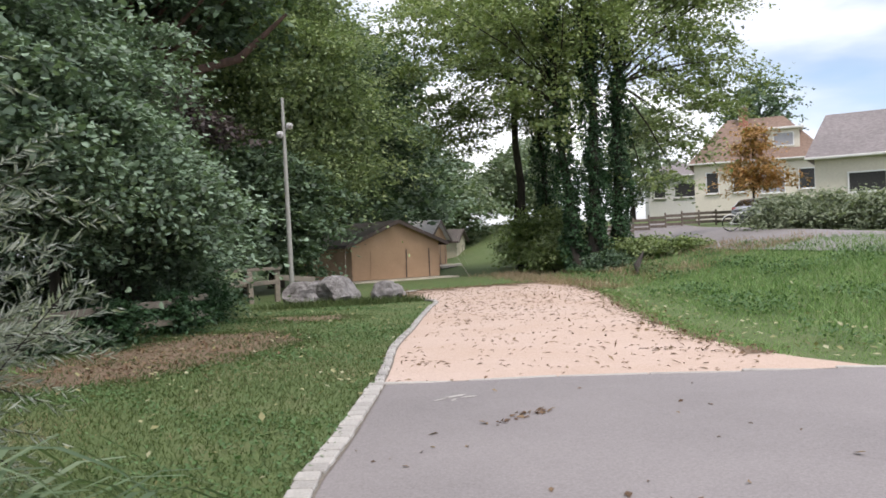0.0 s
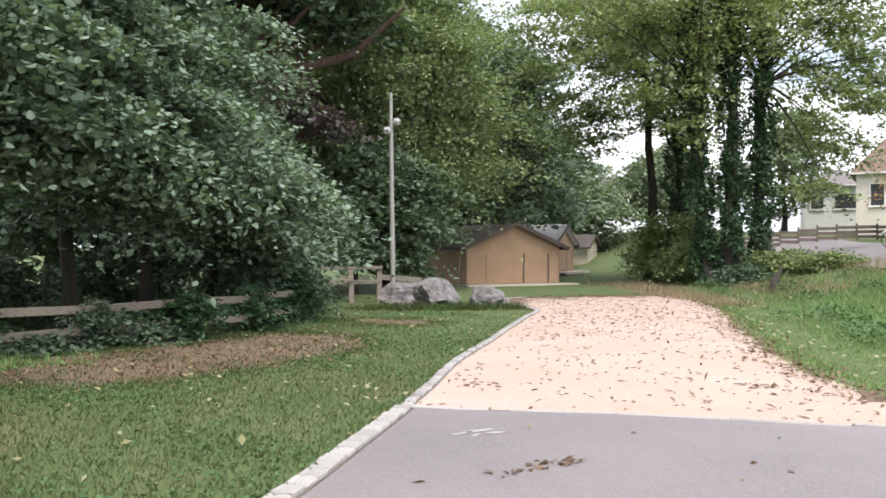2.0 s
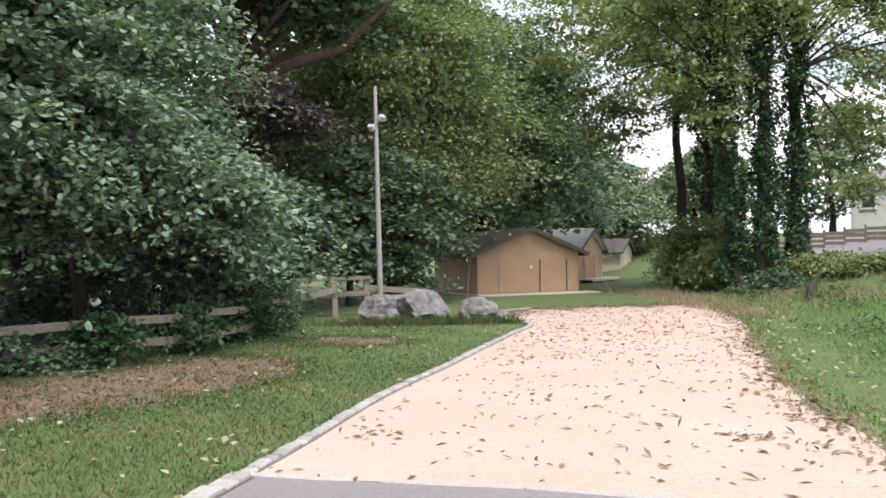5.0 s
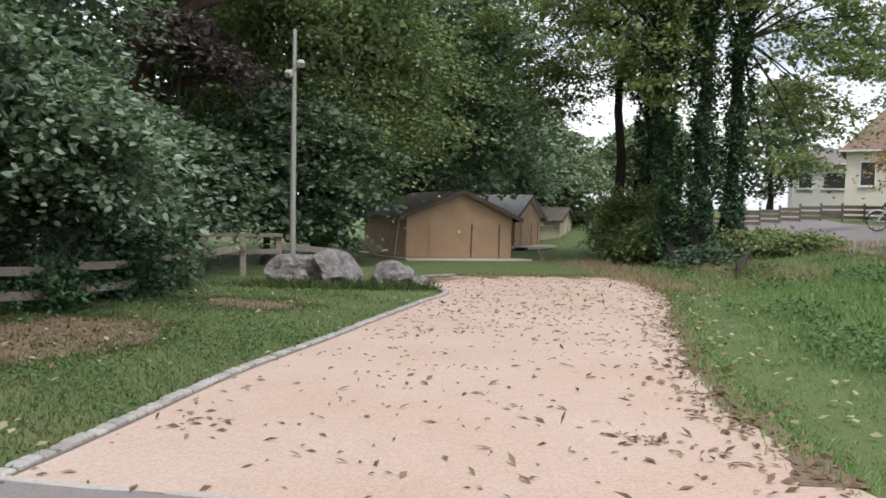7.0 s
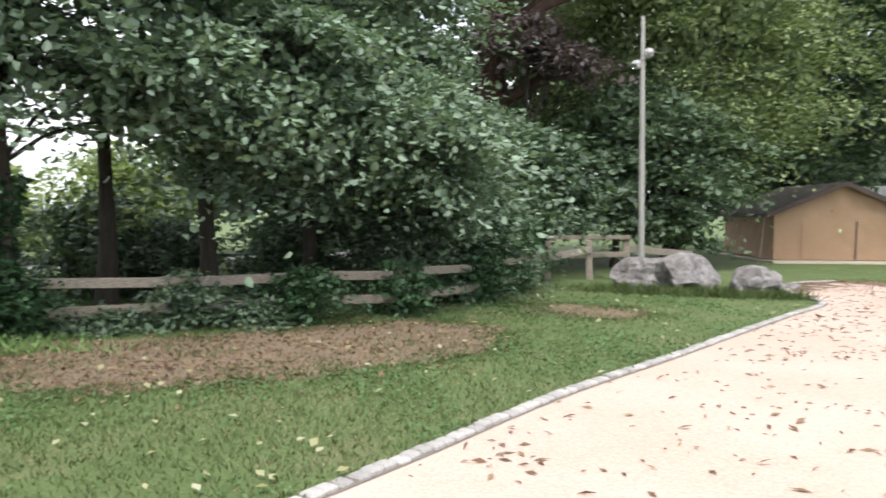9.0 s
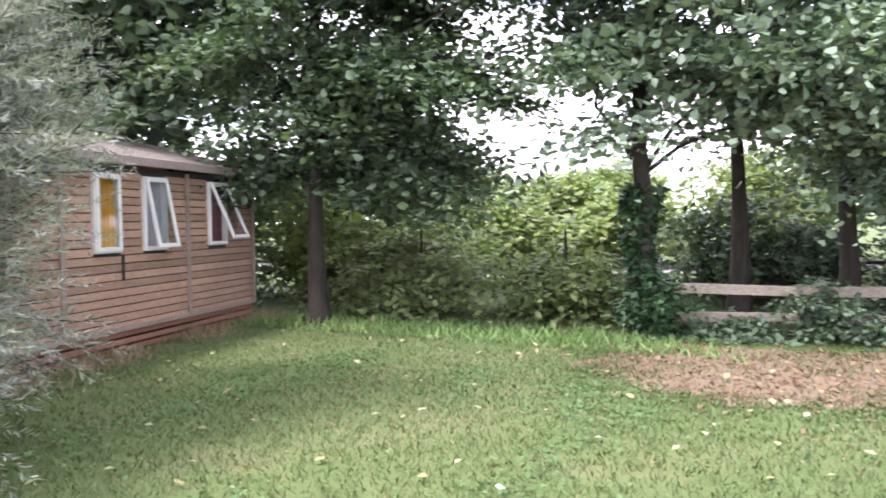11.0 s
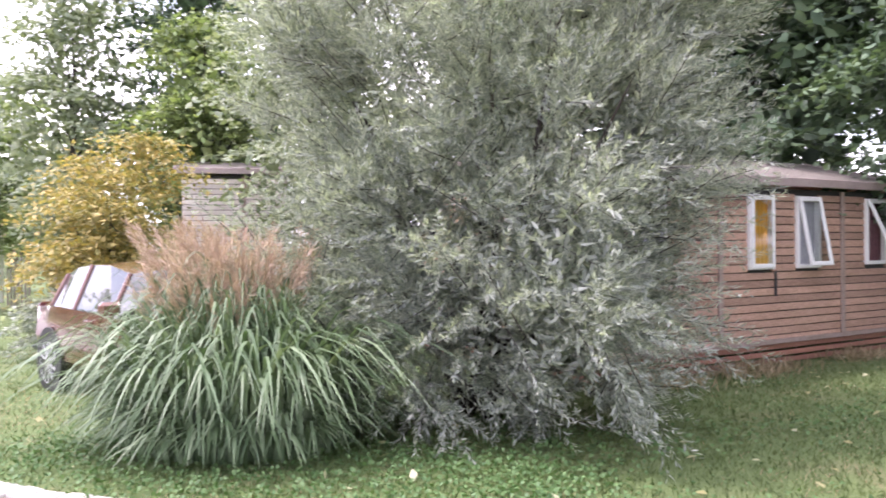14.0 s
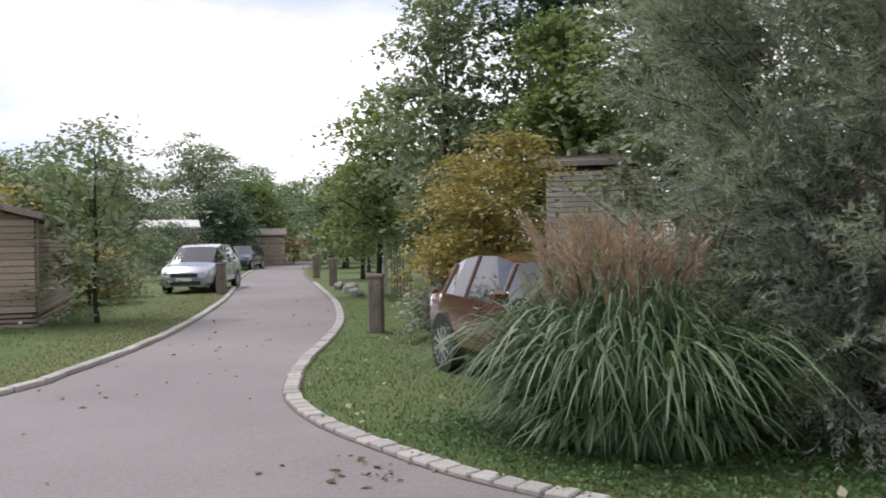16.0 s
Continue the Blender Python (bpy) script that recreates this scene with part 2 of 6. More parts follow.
M_PALECLAD = surface("pale_boards", ((0.64, 0.57, 0.53), (0.74, 0.67, 0.62)), ((0.54, 0.47, 0.43), (0.80, 0.72, 0.67)), 0.8, 1.2, 20, 0.5, 0.35, 0.004, scale=(1, 1, 5), vary=0.2)
M_ROOFPALE = surface("pale_tent_roof", ((0.56, 0.55, 0.54), (0.66, 0.65, 0.64)), ((0.48, 0.47, 0.46), (0.72, 0.71, 0.70)), 0.8, 0.8, 20, 0.5, 0.3, 0.01)
M_FASCIA = surface("mauve_fascia", ((0.30, 0.235, 0.22), (0.38, 0.30, 0.285)), ((0.24, 0.19, 0.18), (0.44, 0.36, 0.34)), 0.7, 2, 20, 0.4, 0.1, 0.003)
M_SHINGLE = surface("mossy_roof_felt", ((0.14, 0.115, 0.105), (0.23, 0.20, 0.18)), ((0.07, 0.06, 0.05), (0.33, 0.29, 0.26)), 0.95, 1.0, 14, 0.5, 0.6, 0.02)
M_PVC = surface("white_window_frame", ((0.74, 0.74, 0.73), (0.8, 0.8, 0.79)), ((0.70, 0.70, 0.69), (0.82, 0.82, 0.81)), 0.4, 2, 20, 0.3, 0)
M_BLIND = surface("ochre_blind", ((0.66, 0.31, 0.03), (0.74, 0.37, 0.045)), ((0.62, 0.28, 0.025), (0.78, 0.41, 0.06)), 0.8, 3, 40, 0.4, 0.1, 0.002)
M_CURTAIN = surface("grey_curtain", ((0.30, 0.30, 0.32), (0.40, 0.40, 0.43)), ((0.24, 0.24, 0.26), (0.46, 0.46, 0.49)), 0.9, 2, 20)
M_MAROON = surface("maroon_curtain", ((0.10, 0.04, 0.05), (0.16, 0.07, 0.08)), ((0.08, 0.03, 0.04), (0.2, 0.09, 0.1)), 0.9, 2, 20)
# Near-black colour puts the darkness of unlit rooms into the surface.
M_INSIDE = surface("painted_interior_dark", ((0.03, 0.03, 0.03), (0.05, 0.05, 0.05)), ((0.02, 0.02, 0.02), (0.06, 0.06, 0.06)), 0.9)
M_BOLLARD = surface("grey_wooden_bollard", ((0.15, 0.12, 0.10), (0.24, 0.20, 0.17)), ((0.09, 0.07, 0.06), (0.32, 0.27, 0.23)), 0.9, 2, 16, 0.5, 0.6, 0.006, scale=(1, 1, 0.2))
M_WHITE = surface("white_render", ((0.66, 0.65, 0.63), (0.76, 0.75, 0.73)), ((0.6, 0.59, 0.57), (0.8, 0.79, 0.77)), 0.9, 0.4, 8, 0.4, 0.2, 0.01)
M_CREAM = surface("cream_render", ((0.62, 0.575, 0.49), (0.72, 0.67, 0.58)), ((0.56, 0.515, 0.44), (0.76, 0.71, 0.62)), 0.9, 0.4, 8, 0.4, 0.2, 0.01)
M_TILE = surface("brown_roof_tiles", ((0.17, 0.11, 0.085), (0.25, 0.17, 0.13)), ((0.10, 0.07, 0.055), (0.32, 0.22, 0.17)), 0.85, 0.6, 6, 0.5, 0.5, 0.03)
M_SLATE = surface("grey_roof_tiles", ((0.17, 0.15, 0.15), (0.25, 0.22, 0.22)), ((0.12, 0.10, 0.10), (0.31, 0.28, 0.28)), 0.8, 0.6, 6, 0.5, 0.5, 0.03)
M_BRICK = surface("chimney_brick", ((0.30, 0.13, 0.09), (0.40, 0.19, 0.13)), ((0.24, 0.10, 0.07), (0.45, 0.23, 0.16)), 0.9, 2, 12)
M_TYRE = surface("tyre_rubber", ((0.018, 0.018, 0.018), (0.03, 0.03, 0.03)), ((0.012, 0.012, 0.012), (0.04, 0.04, 0.04)), 0.85)
M_ALLOY = surface("alloy_wheel", ((0.5, 0.5, 0.52), (0.6, 0.6, 0.62)), ((0.45, 0.45, 0.47), (0.65, 0.65, 0.67)), 0.35, 3, 30, 0.3, 0, metal=0.8)
M_BLACKPL = surface("black_plastic", ((0.02, 0.02, 0.022), (0.035, 0.035, 0.037)), ((0.015, 0.015, 0.016), (0.045, 0.045, 0.047)), 0.6)
M_PLATE = surface("white_plate", ((0.7, 0.7, 0.68), (0.78, 0.78, 0.76)), ((0.66, 0.66, 0.64), (0.8, 0.8, 0.78)), 0.5, 3, 30, 0.3, 0)


def paint(name, col):
    m = surface(name, (tuple(c * 0.92 for c in col), col), (tuple(c * 0.88 for c in col), tuple(min(1, c * 1.06) for c in col)), 0.2, 0.8, 60, 0.3, 0, metal=0.35, coat=1.0)
    return m


M_COPPER = paint("copper_red_paint", (0.17, 0.072, 0.052))
M_SILVERP = paint("silver_grey_paint", (0.40, 0.42, 0.46))
M_NAVY = paint("dark_blue_paint", (0.03, 0.04, 0.07))


def glass_mat(name, col, rough=0.03):
    m, nt, b, _ = shader(name)
    b.inputs["Base Color"].default_value = (*col, 1)
    b.inputs["Roughness"].default_value = rough
    b.inputs["Transmission Weight"].default_value = 1.0
    b.inputs["IOR"].default_value = 1.45
    return m


M_GLASS = glass_mat("window_glass", (0.9, 0.93, 0.93))
M_CARGLASS = paint("tinted_car_glass", (0.02, 0.023, 0.025))
M_CARGLASS.node_tree.nodes["Principled BSDF"].inputs["Roughness"].default_value = 0.05
M_LENS = glass_mat("lamp_lens", (0.9, 0.9, 0.9), 0.15)
M_REDLENS = glass_mat("red_lamp_lens", (0.6, 0.05, 0.04), 0.2)


def lawn_mat():
    """Turf: green with worn earthy and straw-coloured spots of their own shape."""
    m, nt, b, _ = shader("turf")
    v = coords(nt)
    n0, n1, n2 = noise_tex(nt, v, 0.16, 4), noise_tex(nt, v, 1.3, 6), noise_tex(nt, v, 26, 6)
    r0 = ramp(nt, [(0.35, (0.057, 0.108, 0.031)), (0.65, (0.122, 0.146, 0.061))])
    r1 = ramp(nt, [(0.3, (0.044, 0.10, 0.027)), (0.52, (0.097, 0.148, 0.049)), (0.68, (0.235, 0.19, 0.115))])
    r2 = ramp(nt, [(0.3, (0.05, 0.085, 0.02)), (0.7, (0.17, 0.22, 0.07))])
    for n, r in ((n0, r0), (n1, r1), (n2, r2)):
        nt.links.new(n, r.inputs["Fac"])
    col = mixc(nt, "MIX", 0.5, mixc(nt, "MIX", 0.5, r0.outputs["Color"], r1.outputs["Color"]), r2.outputs["Color"])
    nt.links.new(col, b.inputs["Base Color"])
    b.inputs["Roughness"].default_value = 0.95
    bump(nt, b, n2, 0.8, 0.03)
    return m


M_LAWN = lawn_mat()
M_EARTH = surface("leaf_litter_earth", ((0.15, 0.105, 0.07), (0.235, 0.165, 0.11)), ((0.09, 0.065, 0.042), (0.31, 0.225, 0.155)), 0.95, 1.2, 22, 0.55, 0.8, 0.03)


# ---- building helpers ----
def thing(name, label, category, loc=(0, 0, 0), rz=0.0, group="", kind=""):
    e = new(name)
    e.empty_display_size = 0.2
    e.matrix_basis = pose(*loc, 0, 0, rz)
    return tagged(e, label, category, group, kind)


def mesh_np(name, V, F):
    """A mesh from vertex and face arrays, all faces with the same number of corners."""
    V, F = np.asarray(V, np.float32), np.asarray(F, np.int32)
    me = bpy.data.meshes.new(name)
    k = F.shape[1]
    me.vertices.add(len(V))
    me.vertices.foreach_set("co", V.ravel())
    me.loops.add(F.size)
    me.loops.foreach_set("vertex_index", F.ravel())
    me.polygons.add(len(F))
    me.polygons.foreach_set("loop_start", np.arange(0, F.size, k, dtype=np.int32))
    me.polygons.foreach_set("loop_total", np.full(len(F), k, np.int32))
    me.update(calc_edges=True)
    return me


def solid(name, me, mat, parent=None, label="", kind="", smooth=False):
    if mat is not None:
        me.materials.append(mat)
    if smooth:
        me.polygons.foreach_set("use_smooth", np.ones(len(me.polygons), bool))
    ob = new(name, me)
    if parent is not None:
        ob.parent = parent
    return tagged(ob, label, kind=kind)


def part(name, bm, mat, parent=None, label="", kind="", smooth=False):
    me = bpy.data.meshes.new(name)
    bmesh.ops.recalc_face_normals(bm, faces=bm.faces)
    bm.to_mesh(me)
    bm.free()
    return solid(name, me, mat, parent, label, kind, smooth)


def box(size, at=(0, 0, 0), rot=(0, 0, 0), bevel=0.0, bm=None):
    """A box of that size centred at a place, with bevelled edges."""
    own = bmesh.new()
    bmesh.ops.create_cube(own, size=1)
    bmesh.ops.scale(own, vec=size, verts=own.verts)
    if bevel:
        bmesh.ops.bevel(own, geom=own.edges, offset=bevel, segments=1, affect="EDGES", profile=0.5)
    bmesh.ops.transform(own, matrix=pose(*at, *rot), verts=own.verts)
    if bm is None:
        return own
    me = bpy.data.meshes.new("tmp")
    own.to_mesh(me)
    own.free()
    bm.from_mesh(me)
    bpy.data.meshes.remove(me)
    return bm


def tube(pts, radii, sides=8, seed=0, rough=0.0):
    """A tapered tube along points."""
    pts = [Vector(p) for p in pts]
    V, F = [], []
    rng = random.Random(seed)
    for i, p in enumerate(pts):
        d = (pts[min(i + 1, len(pts) - 1)] - pts[max(i - 1, 0)]).normalized()
        a = d.orthogonal().normalized() if abs(d.z) < 0.95 else Vector((1, 0, 0)).cross(d).normalized()
        b = d.cross(a)
        for k in range(sides):
            w = 2 * math.pi * k / sides
            r = radii[i] * (1 + rough * (rng.random() - 0.5))
            V.append(p + a * (r * math.cos(w)) + b * (r * math.sin(w)))
    for i in range(len(pts) - 1):
        for k in range(sides):
            k2 = (k + 1) % sides
            F.append((i * sides + k, i * sides + k2, (i + 1) * sides + k2, (i + 1) * sides + k))
    return V, F


def join_tubes(tubes):
    V, F = [], []
    for v, f in tubes:
        o = len(V)
        V += v
        F += [tuple(i + o for i in q) for q in f]
    return np.array([tuple(v) for v in V]), np.array(F)


def unit(a):
    return a / np.maximum(np.linalg.norm(a, axis=1, keepdims=True), 1e-9)


def round_leaves(P, D, S, N, L, W, fold):
    """Six-cornered rounded leaves, bent along the middle."""
    a, b = P + D * L * 0.25 + N * W * fold, P + D * L * 0.68 + N * W * fold * 0.6
    V = np.stack([P, a + S * W * 0.42, b + S * W * 0.46, P + D * L - N * L * 0.14, b - S * W * 0.46, a - S * W * 0.42], 1).reshape(-1, 3)
    i = np.arange(len(P))[:, None] * 6
    return V, np.concatenate([i + [0, 1, 2], i + [0, 2, 3], i + [0, 3, 4], i + [0, 4, 5]], 1).reshape(-1, 3)


def leaf_mesh(name, P, D, L, W, rng, fold=0.15, tumble=0.45, rounded=False):
    """Many small folded leaves: a base, two sides and a tip each."""
    n = len(P)
    D = unit(D)
    S = unit(np.cross(D, np.array([0, 0, 1.0]) + rng.normal(size=(n, 3)) * tumble))
    N = np.cross(D, S)
    L, W = np.broadcast_to(L, n)[:, None], np.broadcast_to(W, n)[:, None]
    if rounded:
        return mesh_np(name, *round_leaves(P, D, S, N, L, W, fold))
    mid = P + D * L * 0.42
    V = np.stack([P, mid + S * W / 2 + N * W * fold, P + D * L - N * L * 0.12, mid - S * W / 2 + N * W * fold], 1).reshape(-1, 3)
    i = np.arange(n)[:, None] * 4
    F = np.concatenate([i + [0, 1, 2], i + [0, 2, 3]], 1).reshape(-1, 3)
    return mesh_np(name, V, F)


def blobs(rng, ells, n, shell=0.55):
    """Points in a union of ellipsoids, crowded towards their outside."""
    out = []
    vol = np.array([e[3] * e[4] * e[5] for e in ells]) ** 0.75
    for e, k in zip(ells, np.maximum(1, (n * vol / vol.sum()).astype(int))):
        d = unit(rng.normal(size=(k, 3)))
        r = (shell + (1 - shell) * rng.random((k, 1))) ** 0.8
        out.append(np.array(e[:3]) + d * r * np.array(e[3:6]))
    return np.concatenate(out)


def make_tree(name, label, category, base, trunk, ells, leaf, mat, n, clumps, rc, seed, bark=M_BARK, group="", limbs=14, lean=(0, 0), droop=0.35, kind="", inner=0.12, stems=1, rise=0.35, rounded=False):
    """A tapered trunk with curved limbs into a crown of leaf clumps. trunk: height, radius at the foot; ells: the crown's lobes, from the foot."""
    rng = np.random.default_rng(seed)
    rnd = random.Random(seed)
    n, leaf = int(n * 0.59), leaf * 1.2
    t = thing(name, label, category, base, group=group, kind=kind)
    h, r0 = trunk
    C = blobs(rng, ells, clumps)
    tubes = []
    for s in range(stems):
        ox, oy = (rnd.uniform(-0.4, 0.4), rnd.uniform(-0.4, 0.4)) if stems > 1 else (0, 0)
        path = [(ox * (1 + 0.8 * k / 7) + lean[0] * (k / 7) ** 1.3 + rnd.uniform(-1, 1) * 0.06 * h / 6, oy * (1 + 0.8 * k / 7) + lean[1] * (k / 7) ** 1.3 + rnd.uniform(-1, 1) * 0.06 * h / 6, -0.1 + (h + 0.1) * k / 7) for k in range(8)]
        rad = [r0 * (1.35 if k == 0 else 1.0) * (1 - 0.8 * k / 7) for k in range(8)]
        tubes.append(tube(path, rad, 9, seed + s, 0.25))
    solid("trunk", mesh_np("trunk", *join_tubes(tubes)), bark, t, smooth=True)
    for j in rnd.sample(range(len(C)), min(limbs, len(C))):
        c = Vector(C[j])
        k = min(0.95, max(rise, (c.z - 0.8) / h * 0.75))
        a = Vector((lean[0] * k ** 1.3, lean[1] * k ** 1.3, h * k))
        m = a.lerp(c, 0.5) + Vector((rnd.uniform(-.3, .3), rnd.uniform(-.3, .3), 0.25))
        r1 = r0 * (1 - 0.8 * k) * 0.36
        v, f = tube([a, a.lerp(m, 0.5) + Vector((0, 0, 0.1)), m, m.lerp(c, 0.6), c], [r1, r1 * 0.8, r1 * 0.6, r1 * 0.35, r1 * 0.12], 5, j, 0.2)
        solid("limb", mesh_np("limb", v, f), bark, t, smooth=True)
    per = max(1, n // len(C))
    idx = np.repeat(np.arange(len(C)), per)
    off = rng.normal(size=(len(idx), 3)) * 0.5
    og = unit(C * [1, 1, 0.0] + 1e-3)[idx]
    along, across = (off * og).sum(1, keepdims=True), np.cross(og, [0, 0, 1.0])
    off = og * along * 1.45 + across * (off * across).sum(1, keepdims=True) + np.array([0, 0, 1.0]) * (off[:, 2:3] * 0.34 - 0.30 * along - droop * 0.5 * along ** 2)
    size = rc * (0.6 + 0.8 * rng.random(len(C)))
    P = C[idx] + off * size[idx][:, None]
    P[:, 2] = np.maximum(P[:, 2], 0.05)
    D = rng.normal(size=P.shape) * [0.7, 0.7, 0.3] + unit(off + 1e-6) * [0.6, 0.6, 0.2] + np.array([0, 0, -0.3])
    L = leaf * (0.6 + 0.7 * rng.random(len(P)))
    me = leaf_mesh("crown", P, D, L, L * (0.72 if rounded else 0.62), rng, 0.15, 0.45, rounded)
    solid("crown", me, mat, t)
    if inner:
        k = int(n * inner)
        Q = blobs(rng, [(*e[:3], e[3] * 0.8, e[4] * 0.8, e[5] * 0.8) for e in ells], k, 0.2)
        Q[:, 2] = np.maximum(Q[:, 2], 0.1)
        Li = leaf * 1.5 * (0.7 + 0.6 * rng.random(len(Q)))
        solid("inner_foliage", leaf_mesh("inner_foliage", Q, rng.normal(size=Q.shape), Li, Li * 0.7, rng, 0.15, 2.0), mat, t, kind="stuff")
    return t


def inside(poly, X, Y):
    r = np.zeros(len(X), bool)
    for (x1, y1), (x2, y2) in zip(poly, poly[1:] + poly[:1]):
        c = ((y1 > Y) != (y2 > Y)) & (X < (x2 - x1) * (Y - y1) / (y2 - y1 + 1e-12) + x1)
        r ^= c
    return r


def smooth_line(pts, step=0.4):
    """A smooth curve through points, at even steps."""
    p = np.array(pts, float)
    p = np.vstack([2 * p[0] - p[1], p, 2 * p[-1] - p[-2]])
    out = []
    for i in range(1, len(p) - 2):
        k = max(2, int(np.linalg.norm(p[i + 1] - p[i]) / step))
        for s in np.arange(k) / k:
            out.append(0.5 * (2 * p[i] + (p[i + 1] - p[i - 1]) * s + (2 * p[i - 1] - 5 * p[i] + 4 * p[i + 1] - p[i + 2]) * s ** 2 + (3 * p[i] - p[i - 1] - 3 * p[i + 1] + p[i + 2]) * s ** 3))
    out.append(p[-2])
    return [tuple(q) for q in out]


# ---- the ground: lawns, bank, road, gravel ----
KERB_R = smooth_line([(-3.17, 5.42), (-4.03, 3.0), (-4.48, 1.8), (-4.68, 0.5), (-4.62, -0.8), (-4.62, -1.7), (-4.76, -2.5), (-5.0, -3.5), (-5.5, -4.6), (-6.2, -5.5), (-7.3, -6.65), (-9.74, -8.9), (-12, -11.3), (-15.4, -15.5), (-20.3, -22.1), (-27.7, -32), (-37.1, -43), (-50, -56)])
KERB_L = smooth_line([(14, -4.4), (6, -4.6), (1, -5.2), (-3.8, -7.44), (-4.64, -8.06), (-6.73, -9.98), (-9.45, -13), (-13.8, -18.4), (-17.6, -23.6), (-24.1, -32.5), (-33.5, -44.3), (-46, -59)])
GRAVEL_S = [(-3.17, 5.42), (-1.2, 4.85), (0.4, 4.2), (2.0, 3.6), (8.0, 1.2), (14, -0.8)]
GRAVEL_L = smooth_line([(-3.17, 5.42), (-2.82, 6.5), (-2.25, 8.4), (-1.4, 10.6), (-0.55, 12.9), (0.25, 15.0), (0.95, 16.9), (0.6, 18.9), (0.9, 21.0), (2.0, 22.0)])
GRAVEL_R = smooth_line([(2.0, 3.6), (1.75, 5.0), (2.05, 6.7), (2.6, 8.6), (3.7, 11.5), (4.8, 14.1), (5.7, 16.5), (6.7, 19.8), (7.3, 22.6)])


def rise(x, y):
    """The bank east of the gravel and the gentle slope beyond it."""
    ex = np.interp(y, [-30, 3.6, 5.0, 8.6, 14.1, 19.8, 23, 40], [30, 1.9, 1.9, 2.7, 4.9, 6.8, 7.6, 10.5])
    d = np.maximum(0, (x - ex) * 0.88 - 0.25)
    top = np.clip(1.05 + 0.035 * (y - 10.6), 0.35, 3.2)
    s = np.clip(d / np.interp(y, [0, 12, 24, 34], [10, 7.5, 9, 12]), 0, 1)
    edge = np.clip((y - np.interp(x, [2, 8, 14, 30], [3.6, 1.2, -0.8, -5.0]) - 0.8) / 2.2, 0, 1)
    s = s * edge * edge * (3 - 2 * edge)
    return top * s * s * (3 - 2 * s) + np.clip(np.hypot(x - 5, y - 5) - 90, 0, 400) * 0.004


def sheet(name, poly, z, mat, label):
    bm = bmesh.new()
    bm.faces.new([bm.verts.new((x, y, z)) for x, y in poly])
    bmesh.ops.triangulate(bm, faces=bm.faces)
    for f in bm.faces:
        f.normal_update()
        if f.normal.z < 0:
            f.normal_flip()
    me = bpy.data.meshes.new(name)
    bm.to_mesh(me)
    bm.free()
    return tagged(solid(name, me, mat), label, name, kind="structure")


xs = np.concatenate([[-900, -400, -200, -120, -80], np.arange(-60, 60, 1.0), [60, 80, 120, 200, 400, 900]])
ys = np.concatenate([[-900, -400, -200, -120, -80], np.arange(-60, 70, 1.0), [70, 85, 120, 200, 400, 900]])
GX, GY = np.meshgrid(xs, ys)
GZ = rise(GX, GY)
V = np.stack([GX, GY, GZ], -1).reshape(-1, 3)
i0 = (np.arange(len(ys) - 1)[:, None] * len(xs) + np.arange(len(xs) - 1)[None, :]).ravel()
tagged(solid("ground", mesh_np("ground", V, np.stack([i0, i0 + 1, i0 + 1 + len(xs), i0 + len(xs)], 1)), M_LAWN, smooth=True), "green mown lawn with worn straw-coloured patches", "ground", kind="structure")

ROAD_POLY = KERB_R[::-1] + GRAVEL_S[1:] + KERB_L
sheet("road", ROAD_POLY, 0.008, M_ASPHALT, "worn grey asphalt road strewn with fallen leaves")
GRAVEL_POLY = GRAVEL_L[::-1] + GRAVEL_S[1:4] + GRAVEL_R[1:]
sheet("gravel_path", GRAVEL_POLY, 0.012, M_GRAVEL, "pinkish beige compacted gravel drive with brown leaves")
def ragged(poly, amp, seed, step=0.09):
    """An outline frayed by noise at two scales."""
    q = np.array(smooth_line(poly + poly[:1], step)[:-1])
    d = np.roll(q, -1, 0) - np.roll(q, 1, 0)
    d /= np.linalg.norm(d, axis=1, keepdims=True) + 1e-9
    k = np.array([noise.noise(Vector((x * 1.7, y * 1.7, seed))) + 0.3 * noise.noise(Vector((x * 4.0, y * 4.0, seed))) for x, y in q])
    q += np.stack([d[:, 1], -d[:, 0]], 1) * (k * amp)[:, None]
    return [tuple(p) for p in q]


EARTH_POLY = [(-8.0, 7.3), (-6.4, 7.1), (-5.5, 7.6), (-4.3, 8.7), (-3.5, 10.3), (-3.5, 11.7), (-4.3, 12.4), (-5.2, 12.3), (-6.5, 10.9), (-7.6, 9.7), (-8.6, 9.0)]
EARTH_FAR = [(-4.1, 14.9), (-3.0, 15.2), (-1.9, 14.8), (-2.1, 13.7), (-3.5, 13.8)]
sheet("bare_earth", ragged(EARTH_POLY, 0.26, 3), 0.004, M_EARTH, "bare brown earth with leaf litter")
sheet("bare_earth", ragged(EARTH_FAR, 0.16, 5), 0.004, M_EARTH, "small worn patch of bare brown earth")


def frayed_strip(line, inner, outer, seed):
    """A band of uneven width along a line."""
    p = np.array(line)
    d = np.gradient(p, axis=0)
    d /= np.linalg.norm(d, axis=1, keepdims=True)
    nrm = np.stack([-d[:, 1], d[:, 0]], 1)
    k1 = np.array([abs(noise.noise(Vector((x * 1.3, y * 1.3, seed)))) + abs(noise.noise(Vector((x * 6, y * 6, seed)))) * 0.6 for x, y in p])
    a, b = p + nrm * (inner * (0.15 + 1.6 * k1))[:, None], p - nrm * outer
    return [tuple(q) for q in a] + [tuple(q) for q in b[::-1]]


